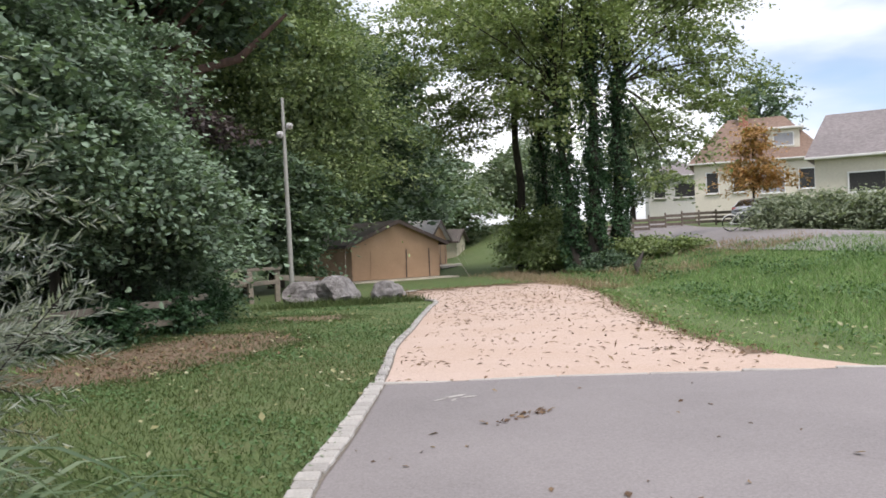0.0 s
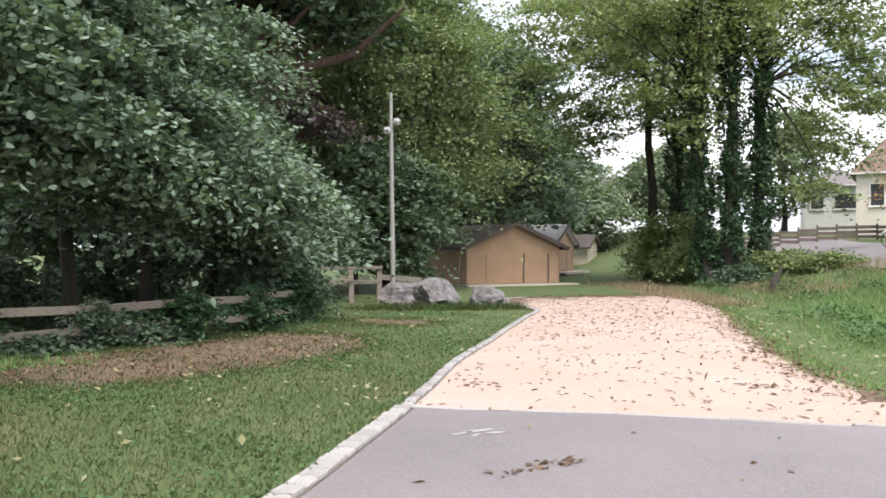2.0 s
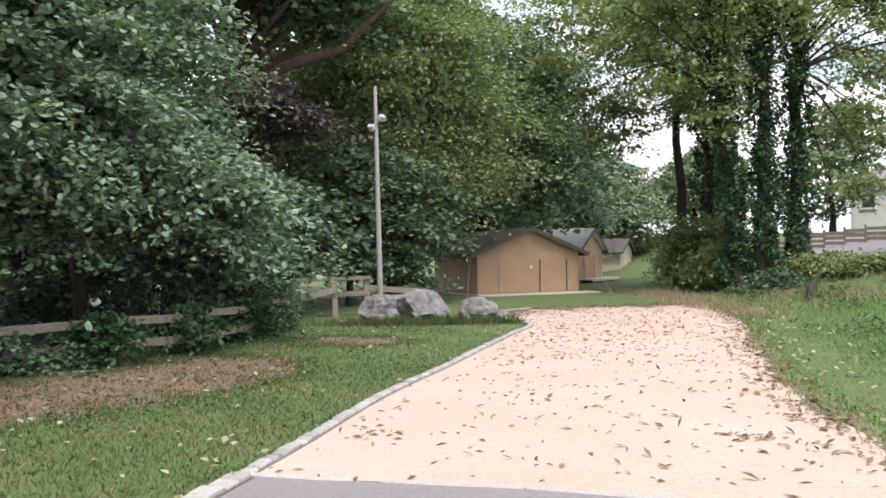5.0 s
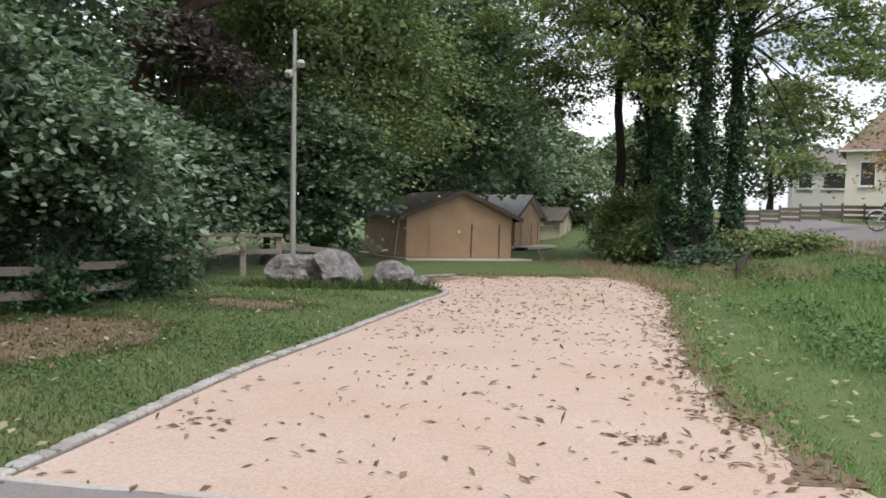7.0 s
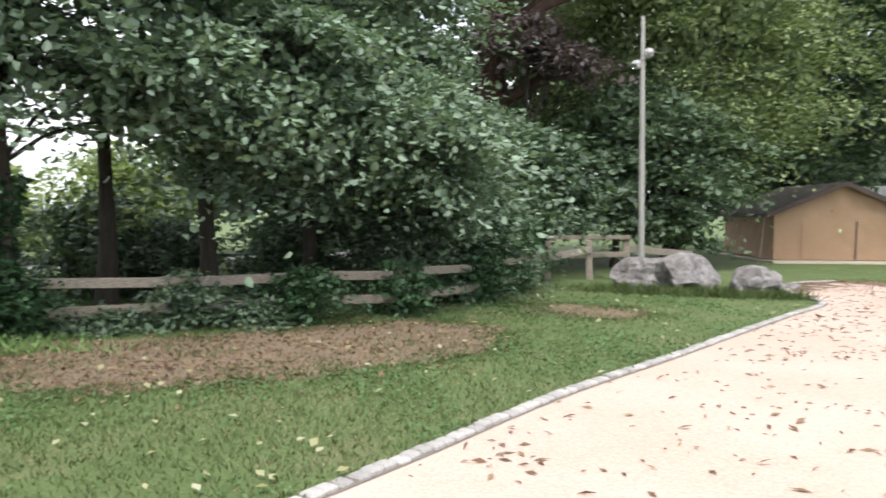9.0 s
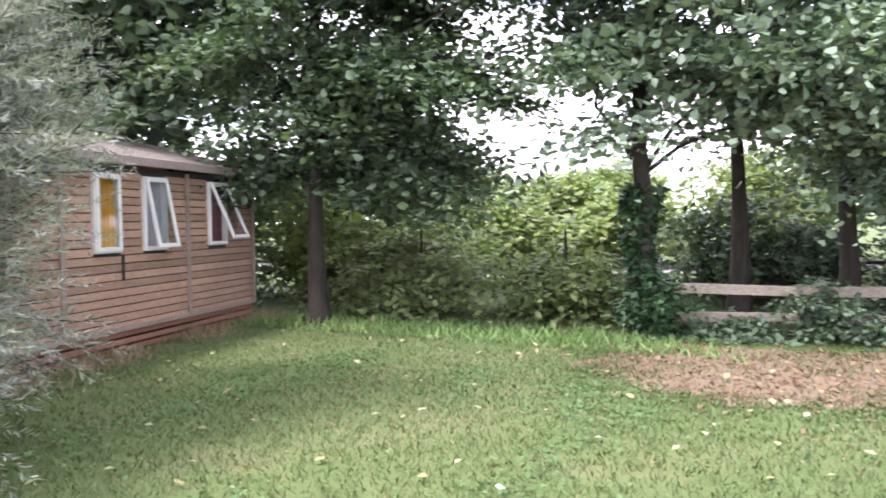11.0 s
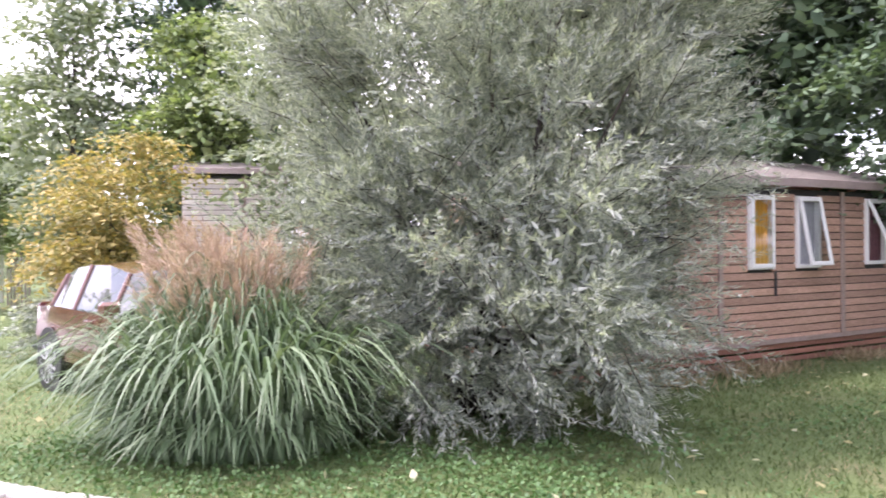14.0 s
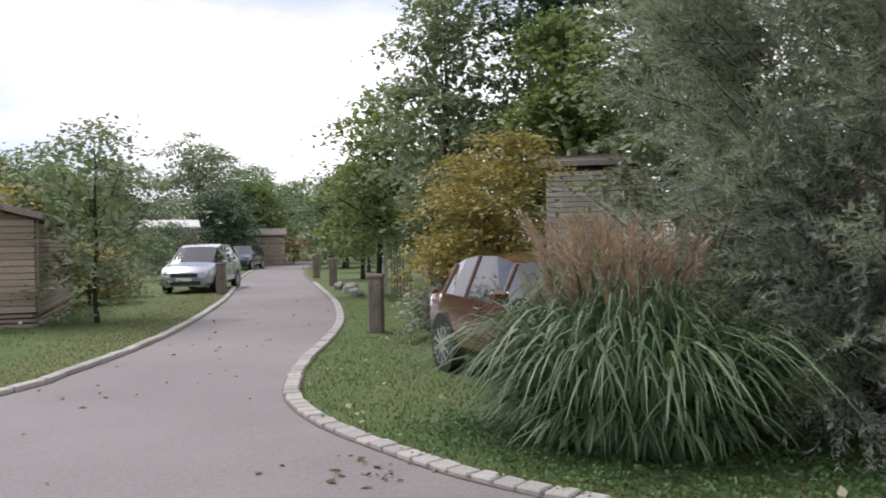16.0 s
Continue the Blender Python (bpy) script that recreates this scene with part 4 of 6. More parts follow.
def reed_grass(loc, seed):
    rng = np.random.default_rng(seed)
    t = thing("reed_grass", "clump of tall arching reed grass with reddish feathery plumes", "ornamental grass", loc)
    n = 1900
    a = rng.random(n) * 2 * math.pi
    r = 0.85 * np.sqrt(rng.random(n))
    B = np.stack([np.cos(a) * r, np.sin(a) * r * 1.1, np.zeros(n)], 1)
    az = a + rng.normal(size=n) * 0.55
    L = 0.6 + 0.95 * rng.random(n)
    V, F = ribbons(rng, B, az, L, 0.014 + 0.036 * rng.random(n) ** 1.5, L * (0.95 + 0.25 * rng.random(n)), L * (0.30 + 0.6 * rng.random(n)) * (0.42 + r * 0.85), 8, 1.1 + 0.9 * r[:, None])
    n2 = 900
    a2 = rng.random(n2) * 2 * math.pi
    r2 = 0.5 + 0.4 * rng.random(n2)
    B2 = np.stack([np.cos(a2) * r2, np.sin(a2) * r2 * 1.1, np.zeros(n2)], 1)
    V2, F2 = ribbons(rng, B2, a2 + rng.normal(size=n2) * 0.5, r2, 0.016 + 0.032 * rng.random(n2), 0.4 + 0.4 * rng.random(n2), 0.28 + 0.34 * rng.random(n2), 8, 2.2)
    V, F = np.concatenate([V, V2]), np.concatenate([F, F2 + len(V)])
    n3 = 900
    a3 = rng.random(n3) * 2 * math.pi
    r3 = 0.6 * np.sqrt(rng.random(n3))
    B3 = np.stack([np.cos(a3) * r3 - 0.05, np.sin(a3) * r3 * 1.15 - 0.12, np.zeros(n3)], 1)
    V3, F3 = ribbons(rng, B3, a3 + rng.normal(size=n3) * 0.7, r3, 0.010 + 0.016 * rng.random(n3), (1.5 + 0.75 * rng.random(n3)) * (1.05 - 0.45 * r3), 0.2 + 0.6 * rng.random(n3), 8, 0.9 + 0.8 * rng.random(n3)[:, None])
    V, F = np.concatenate([V, V3]), np.concatenate([F, F3 + len(V)])
    V[:, 2] = np.maximum(V[:, 2], 0.01)
    solid("foliage", mesh_np("foliage", V, F), M_BLADE, t, kind="stuff")
    n = 170
    a = rng.random(n) * 2 * math.pi
    r = np.sqrt(rng.random(n))
    out = np.stack([np.cos(a) * r * 0.4 - 0.10, np.sin(a) * r * 0.42 - 0.12], 1)
    H = 1.15 + 0.62 * rng.random(n)
    st, PP, DD = [], [], []
    for j in range(n):
        foot = np.array([*out[j] * 0.8, 0.0])
        lean = (out[j] * 1.1 + [0.05, 0.05]) * (0.5 + 0.9 * rng.random())
        top = foot + np.array([*lean, H[j]])
        st.append(tube([tuple(foot), tuple(foot * 0.5 + top * 0.5 - np.array([*lean * 0.12, 0])), tuple(top)], [0.004, 0.0035, 0.002], 3, j))
        m = 64
        s = rng.random(m)
        ax = np.array([*lean * 0.9, 1.0])
        base = top - ax / np.linalg.norm(ax) * 0.36 * (1 - s)[:, None] + rng.normal(size=(m, 3)) * 0.008
        PP.append(base)
        DD.append(ax[None, :] * 0.9 + rng.normal(size=(m, 3)) * 0.42 + np.array([*lean * 0.8, 0])[None, :])
    solid("stalk_growth", mesh_np("stalk_growth", *join_tubes(st)), M_DRY, t, kind="stuff")
    PP, DD = np.concatenate(PP), np.concatenate(DD)
    solid("plume_growth", leaf_mesh("plume_growth", PP, DD, 0.10 * (0.6 + 0.8 * rng.random(len(PP))), 0.004, rng, 0.1, 1.0), M_PLUME, t, "reddish brown feathery plumes", kind="stuff")
    return t


reed_grass((-6.38, -1.36, 0), 160)

# planting along the road
make_tree("yellow_shrub", "autumn yellow shrub behind the parked car", "shrub", (-10.9, -6.4, 0), (2.2, 0.06), [(0, 0, 2.1, 0.95, 0.95, 1.1), (0.1, 0.1, 1.2, 1.1, 1.1, 0.8), (-0.3, 0.4, 2.9, 0.5, 0.5, 0.6)], 0.075, M_YELLOW, 20000, 90, 0.40, 170, limbs=16, inner=0.04)
make_tree("white_flower_shrub", "low grey-green shrub with pale flowers near the bollard", "shrub", (-9.9, -6.6, 0), (0.7, 0.03), [(0, 0, 0.5, 0.45, 0.45, 0.4)], 0.07, M_SILVER, 4000, 24, 0.28, 171, limbs=5)
for k, (x, y, h, r, m, n) in enumerate([(-15.6, -7.8, 6.8, 1.6, M_ASH, 15000), (-14.0, -4.4, 7.4, 1.6, M_WILLOW, 16000), (-17.4, -9.2, 11.0, 2.3, M_DARK, 24000), (-15.7, -11.4, 8.4, 2.0, M_WILLOW, 16000), (-17.4, -15.6, 6.4, 1.9, M_ASH, 14000), (-20.5, -15.6, 5.2, 1.7, M_ASH, 12000), (-24.5, -24.0, 4.6, 1.9, M_ASH, 9000), (-19.2, -10.0, 6.2, 1.7, M_ASH, 12000), (-30.5, -30.0, 5.0, 2.0, M_FAR, 8000), (-17.5, -8.2, 4.2, 1.2, M_DARK, 9000)]):
    make_tree("roadside_tree", "slender leafy green tree beside the road", "tree", (x, y, 0), (h * 0.9, 0.1), [(0, 0, h * 0.45, r, r, h * 0.3), (0.1, 0.1, h * 0.78, r * 0.75, r * 0.75, h * 0.26)], 0.13, m, n, 70, 0.6, 180 + k, group="trees along the road", limbs=14)
for k, (x, y, h, r, m, n) in enumerate([(-8.2, -14.6, 4.8, 1.6, M_WILLOW, 5600), (-10.8, -20.6, 1.9, 1.1, M_YELLOW, 6000), (-12.4, -22.8, 1.4, 0.8, M_SILVER, 4500), (-13.2, -26.4, 2.0, 1.2, M_ASH, 5000), (-15.0, -29.0, 1.8, 1.0, M_ORANGE, 4000), (-19.0, -33.5, 3.0, 1.6, M_FAR, 5000), (-24.0, -38.5, 3.2, 1.6, M_DARK, 5000), (-41.0, -50.0, 2.6, 2.2, M_ORANGE, 4000), (-7.0, -19.0, 4.6, 1.6, M_YELLOW, 5000)]):
    make_tree("roadside_shrub", "mixed autumn shrub in front of the cabins", "shrub", (x, y, 0), (h * 0.8, 0.05), [(0, 0, h * 0.5, r, r, h * 0.45)], 0.11, m, n, 40, 0.5, 200 + k, group="shrubs along the road", limbs=9)
for k, (x, y, h, r, m) in enumerate([(-35.6, -55.0, 11.0, 4.4, M_WILLOW), (-40.5, -54, 7.4, 2.8, M_LIME), (-27, -52, 7, 3.0, M_FAR), (-34, -49, 6, 2.2, M_DARK), (-46, -62, 9.5, 4.2, M_FAR), (-54, -66, 9.0, 4.0, M_FAR), (-20, -44, 6.5, 2.8, M_LIME), (-14, -36, 6.0, 2.4, M_FAR), (-52, -54, 9, 3.8, M_FAR), (-44, -47, 7.5, 3.0, M_FAR), (-36, -38, 6.5, 2.6, M_FAR), (-62, -60, 11, 5, M_FAR), (-9, -30, 6.5, 2.6, M_ASH), (-4, -26, 6.0, 2.4, M_YELLOW)]):
    make_tree("distant_tree", "distant rounded green tree beyond the road", "tree", (x, y, 0), (h * 0.8, 0.2), [(0, 0, h * 0.45, r, r, h * 0.38), (0.4, 0, h * 0.75, r * 0.7, r * 0.7, h * 0.24)], 0.17, m, 26000, 90, 1.0, 220 + k, group="trees at the end of the road", limbs=8)
for k, (x, y, h, r, m) in enumerate([(15.5, 62, 7, 5, M_FAR), (24, 66, 7.5, 5, M_FAR), (34, 62, 12.5, 4.5, M_FAR), (42, 54, 13.0, 4.0, M_DARK), (19, 75, 9, 6, M_FAR), (8, 70, 12, 6, M_FAR), (30, 75, 10, 6, M_FAR)]):
    make_tree("distant_tree", "distant green tree beyond the tents and houses", "tree", (x, y, gz(x, y)), (h * 0.8, 0.25), [(0, 0, h * 0.45, r, r, h * 0.4), (0.4, 0, h * 0.72, r * 0.7, r * 0.7, h * 0.24)], 0.33, m, 11000, 70, 1.2, 240 + k, group="trees beyond the tents", limbs=8)
tagged(make_tree("orange_tree", "small tree with orange autumn leaves by the house", "tree", (25.0, 34.0, gz(25.0, 34.0)), (4.2, 0.1), [(0, 0, 3.0, 1.7, 1.7, 1.1), (0.2, 0, 4.6, 1.1, 1.1, 1.1), (1.4, 0, 2.6, 1.0, 1.0, 0.6)], 0.16, M_ORANGE, 7000, 46, 0.6, 250, limbs=9))


# ---- fence ----
def fence_rail(parent, a, b, h=0.13, th=0.035, mat=M_RAIL):
    a, b = Vector(a), Vector(b)
    d = b - a
    bm = box((d.length, th, h), bevel=0.006)
    ob = part("rail", bm, mat, parent)
    ob.matrix_basis = Matrix.Translation((a + b) / 2) @ d.to_track_quat("X", "Z").to_matrix().to_4x4()
    return ob


FENCE = [(-9.1, 9.6), (-7.64, 10.8), (-6.5, 11.85), (-5.45, 13.1), (-4.75, 15.3), (-4.45, 18.6)]
fence = thing("rail_fence", "weathered two-rail wooden fence overgrown with shrubs", "fence")
for k, (x, y) in enumerate(FENCE):
    ob = part("post", box((0.13, 0.13, 0.82), (0, 0, 0.33), bevel=0.015), M_RAIL, fence)
    ob.matrix_basis = pose(x, y, 0, random.uniform(-2, 2), random.uniform(-2, 2), 35)
for (x1, y1), (x2, y2) in zip(FENCE, FENCE[1:]):
    for z in (0.27, 0.62):
        w = random.uniform(-0.03, 0.03)
        fence_rail(fence, (x1 + 0.08, y1 - 0.04, z + w), (x2 + 0.08, y2 - 0.04, z - w))
gate = thing("fence_corner", "weathered wooden fence corner with sloping rail", "fence")
G = [(-4.5, 20.3, 0.95), (-3.55, 20.5, 0.98), (-2.75, 20.9, 1.0), (-1.6, 23.0, 0.6)]
for x, y, h in G[:3]:
    ob = part("post", box((0.15, 0.15, h), (0, 0, h / 2 - 0.05), bevel=0.015), M_RAIL, gate)
    ob.matrix_basis = pose(x, y, 0, random.uniform(-2, 2), random.uniform(-2, 2), 10)
fence_rail(gate, (-4.6, 20.2, 0.98), (-2.65, 20.85, 1.0), 0.09, 0.1)
fence_rail(gate, (-4.5, 20.25, 0.55), (-2.7, 20.85, 0.6))
fence_rail(gate, (-4.9, 19.2, 0.42), (-3.5, 20.4, 0.72), 0.16, 0.05)
fence_rail(gate, (-2.75, 20.9, 0.72), (-1.3, 23.2, 0.52), 0.16, 0.05)


# ---- boulders ----
def boulder(name, label, loc, size, seed, group="", rz=0):
    rng = random.Random(seed)
    bm = bmesh.new()
    bmesh.ops.create_icosphere(bm, subdivisions=4, radius=1)
    off = Vector((seed * 3.1, seed * 1.7, 0))
    planes = [(Vector((rng.gauss(0, 1), rng.gauss(0, 1), rng.gauss(0, 0.8))).normalized(), rng.uniform(0.62, 0.9)) for _ in range(14)]
    for v in bm.verts:
        p = v.co.copy()
        for nrm, dd in planes:
            e = p.dot(nrm) - dd
            if e > 0:
                p -= nrm * e * 0.98
        p += v.co.normalized() * (0.13 * noise.noise(v.co * 2.0 + off) - 0.09 * abs(noise.noise(v.co * 3.4 + off)) + 0.05 * noise.noise(v.co * 8 + off))
        v.co = Vector((p.x * size[0], p.y * size[1], p.z * size[2]))
    ob = part(name, bm, M_ROCK)
    ob.matrix_basis = pose(*loc, 0, 0, rz)
    return tagged(ob, label, "boulder", group)


boulder("boulder", "long grey boulder lying at the edge of the lawn", (-2.18, 18.7, 0.16), (0.78, 0.62, 0.52), 3, "boulders by the gravel", 10)
boulder("boulder", "tall rounded grey boulder with a peaked top", (-1.34, 18.4, 0.19), (0.8, 0.66, 0.62), 12, "boulders by the gravel", 40)
boulder("boulder", "smaller pale grey boulder beside the gravel", (-0.1, 18.1, 0.18), (0.66, 0.52, 0.46), 8, "boulders by the gravel", 70)
boulder("boulder", "low flat rock half sunk in grass", (0.62, 19.6, 0.0), (0.38, 0.3, 0.2), 9, "boulders by the gravel", 20)
for k, (x, y, s) in enumerate([(-17.6, -17.2, 0.34), (-18.6, -18.8, 0.28), (-16.7, -15.9, 0.26)]):
    boulder("verge_rock", "small pale rock on the grass verge", (x, y, 0.1), (s, s * 0.8, s * 0.75), 20 + k, "rocks on the verge", k * 40).data.materials[0] = M_KERB

# ---- lamp pole ----
lp = thing("lamp_pole", "slim grey pole with two floodlights behind the boulders", "lamp pole", (-2.42, 20.4, -0.05))
solid("pole", mesh_np("pole", *tube([(0.06, 0, -0.1), (0.03, 0, 2.6), (0, 0, 6.05)], [0.075, 0.07, 0.045], 12)), M_POLE, lp, smooth=True)
for s, z in ((0.16, 5.2), (-0.12, 4.95)):
    fl = part("floodlight", box((0.20, 0.16, 0.19), (0, 0, 0), (25, 0, 0), 0.05), M_LAMP, lp, "pale grey floodlight housing")
    fl.matrix_basis = pose(s, -0.14, z, 0, 0, 20 if s > 0 else -20)
    part("lens", box((0.15, 0.012, 0.12), (0, -0.08, -0.036), (25, 0, 0), 0.004), M_LENS, fl)
part("bracket", box((0.4, 0.04, 0.04), (0.02, -0.05, 5.08), (0, -30, 0), 0.006), M_POLE, lp)


# ---- tents ----
def prism(profile, length):
    """A profile in x and z, drawn out along y."""
    bm = bmesh.new()
    a = [bm.verts.new((x, 0, z)) for x, z in profile]
    b = [bm.verts.new((x, length, z)) for x, z in profile]
    bm.faces.new(a[::-1])
    bm.faces.new(b)
    for k in range(len(a)):
        j = (k + 1) % len(a)
        bm.faces.new((a[k], a[j], b[j], b[k]))
    return bm


def cloth_wall(w, h_side, h_top, off, seed, folds=1.0):
    """A gable wall of slack canvas, w wide, in x and z, with creases."""
    rng = np.random.default_rng(seed)
    bm = bmesh.new()
    nx, nz = 40, 20
    grid = []
    for i in range(nx + 1):
        x = -w / 2 + w * i / nx
        top = h_side + (h_top - h_side) * (1 - abs(x) / (w / 2))
        col = []
        for j in range(nz + 1):
            z = top * j / nz
            y = folds * (0.018 * math.sin(x * 5 + seed + z) + 0.02 * noise.noise(Vector((x * 1.3, z * 1.1, seed))) + 0.03 * max(0.0, math.sin((x * 1.2 + z * 1.5) * 5 + seed)) ** 6 * (1 if 0.1 < (x + 0.3) < 1.2 and z < 1.3 else 0))
            col.append(bm.verts.new((x, y + off, z)))
        grid.append(col)
    for i in range(nx):
        for j in range(nz):
            bm.faces.new((grid[i][j], grid[i + 1][j], grid[i + 1][j + 1], grid[i][j + 1]))
    return bm


def make_tent(loc, rz, w, l, hs, ht, wall_mat, label, seed, roof_mat=M_ROOFCAN):
    t = thing("safari_tent", label, "tent", loc, rz, "tents on the grass")
    part("front_wall", cloth_wall(w, hs, ht - 0.06, 0.0, seed), wall_mat, t, smooth=True).location.z = 0.22
    part("back_wall", cloth_wall(w, hs, ht - 0.06, l, seed + 1), wall_mat, t, smooth=True).location.z = 0.22
    for s in (-1, 1):
        bm = bmesh.new()
        n, m = 24, 8
        g = [[bm.verts.new((s * (w / 2 + 0.02 * math.sin(i * 1.7 + j)), l * i / n, 0.22 + hs * j / m)) for j in range(m + 1)] for i in range(n + 1)]
        for i in range(n):
            for j in range(m):
                bm.faces.new((g[i][j], g[i + 1][j], g[i + 1][j + 1], g[i][j + 1]))
        part("side_wall", bm, wall_mat, t, smooth=True)
        bm = bmesh.new()
        over = 0.28
        n, m = 16, 8
        g = []
        for i in range(n + 1):
            y = -over + (l + 2 * over) * i / n
            row = []
            for j in range(m + 1):
                u = j / m
                sag = -0.05 * math.sin(u * math.pi) - 0.02 * math.sin(i * 2.1 + j)
                row.append(bm.verts.new((s * (w / 2 + 0.35) * u, y, 0.22 + ht - (ht - hs + 0.12) * u + sag)))
            g.append(row)
        for i in range(n):
            for j in range(m):
                bm.faces.new((g[i][j], g[i + 1][j], g[i + 1][j + 1], g[i][j + 1]))
        bmesh.ops.solidify(bm, geom=bm.faces, thickness=0.02)
        part("roof", bm, roof_mat, t, "grey-brown canvas roof sheet", smooth=True)
        a, b = Vector((0, -over, 0.22 + ht + 0.0)), Vector((s * (w / 2 + 0.35), -over, 0.22 + hs - 0.12))
        d = b - a
        v = part("valance", box((d.length, 0.02, 0.16), bevel=0.004), M_TENTTRIM, t, "dark valance hanging from the roof edge")
        v.matrix_basis = Matrix.Translation((a + b) / 2 - Vector((0, 0, 0.06))) @ d.to_track_quat("X", "Z").to_matrix().to_4x4()
        part("eave_strip", box((0.02, l + 0.5, 0.14), (s * (w / 2 + 0.36), l / 2, 0.22 + hs - 0.16), bevel=0.004), M_TENTTRIM, t)
    for x in (-w / 2 + 0.9, 0.45, w / 2 - 0.55):
        part("seam", box((0.05, 0.02, hs * 0.78), (x, -0.04, 0.22 + hs * 0.39), (0, random.uniform(-1.5, 1.5), 0), 0.004), M_TENTTRIM if x > 0 else wall_mat, t)
    for k in range(6):
        part("deck_board", box((w + 0.7, 0.14, 0.035), (0.1, -0.75 + k * 0.145, 0.185), bevel=0.004), M_DECK, t)
    part("platform", box((w + 0.5, l + 0.2, 0.12), (0.05, l / 2 - 0.03, 0.12), bevel=0.01), M_DECK, t)
    part("fascia_board", box((w + 0.8, 0.03, 0.13), (0.1, -0.84, 0.135), bevel=0.004), M_DECK, t, "pale wooden platform edge")
    for x in (-w / 2, 0, w / 2):
        for y in (-0.6, l - 0.3):
            part("foot", box((0.12, 0.12, 0.2), (x, y, 0.02), bevel=0.01), M_RAIL, t)
    for s in (-1, 1):
        a, b = Vector((s * (w / 2 + 0.35), -0.2, 0.2 + hs - 0.1)), Vector((s * (w / 2 + 0.9), -1.2, 0.0))
        solid("guy_rope", mesh_np("guy_rope", *tube([a, b], [0.008, 0.008], 4)), M_DECK, t)
    return t


make_tent((3.33, 30.4, -0.14), 15, 4.35, 5.2, 1.62, 2.55, M_CANVAS, "tan canvas safari tent on a pale wooden platform", 3)
make_tent((8.9, 42.5, 0), 58, 4.35, 5.2, 1.6, 2.72, M_CANVAS, "tan canvas tent standing farther back on the grass", 9, M_ROOFPALE)
make_tent((15.3, 57.0, -0.3), 62, 4.4, 5.0, 1.8, 2.7, M_CANVAS2, "pale cream canvas tent far along the lawn", 14)


# ---- cabins ----
def cladding(parent, w, z0, z1, mat, holes, board=0.1):
    """Horizontal boards on a wall in x and z whose face looks to -y; holes are (x0, x1, z0, z1)."""
    n = round((z1 - z0) / board)
    step = (z1 - z0) / n
    for k in range(n):
        a, b = z0 + k * step, z0 + (k + 1) * step
        cuts = sorted((h[0], h[1]) for h in holes if h[2] < b - 0.02 and h[3] > a + 0.02)
        x = 0.0
        spans = []
        for c in cuts:
            spans.append((x, c[0]))
            x = c[1]
        spans.append((x, w))
        for s, e in spans:
            if e - s > 0.03:
                part("board", box((e - s, 0.026, step - 0.012), ((s + e) / 2, -0.013 - 0.006 * (k % 2) * 0, (a + b) / 2), (-3, 0, 0), 0.005), mat, parent)


def ring(w, h, f, th, bevel=0.006):
    """A rectangular ring of bars in x and z, hung from its top edge at z = 0."""
    bm = box((f, th, h), (-w / 2 + f / 2, 0, -h / 2), bevel=bevel)
    box((f, th, h), (w / 2 - f / 2, 0, -h / 2), bevel=bevel, bm=bm)
    box((w - 2 * f, th, f), (0, 0, -f / 2), bevel=bevel, bm=bm)
    box((w - 2 * f, th, f), (0, 0, -h + f / 2), bevel=bevel, bm=bm)
    return bm


def cabin_window(parent, x0, x1, z0, z1, tilt, fill, label):
    """A white top-hung window in a wall that looks to -y; tilt: how far it stands open, in degrees."""
    w, h = x1 - x0, z1 - z0
    wd = part("window", ring(w, h, 0.05, 0.09), M_PVC, parent, label)
    wd.matrix_basis = pose((x0 + x1) / 2, -0.02, z1)
    sash = part("sash", ring(w - 0.03, h - 0.03, 0.055, 0.035), M_PVC, wd)
    sash.matrix_basis = pose(0, -0.05, -0.012, -tilt)
    pane = part("pane", box((w - 0.13, 0.006, h - 0.13), (0, -0.05, -h / 2), bevel=0.001), M_GLASS, wd)
    pane.visible_shadow = False
    pane.matrix_basis = pose(0, 0, -0.0, 0) if not tilt else Matrix.Translation((0, -0.05, -0.012)) @ pose(0, 0, 0, -tilt) @ Matrix.Translation((0, 0.05, 0))
    if fill is not None:
        bm = bmesh.new()
        n = 16
        for k in range(n):
            a, b = -w / 2 + 0.05 + (w - 0.1) * k / n, -w / 2 + 0.05 + (w - 0.1) * (k + 1) / n
            ya, yb = 0.03 + 0.008 * math.sin(k * 1.9), 0.03 + 0.008 * math.sin((k + 1) * 1.9)
            bm.faces.new([bm.verts.new(p) for p in ((a, ya, -h + 0.05), (b, yb, -h + 0.05), (b, yb, -0.05), (a, ya, -0.05))])
        part("blind", bm, fill, wd, "drawn blind behind the glass")
    return wd


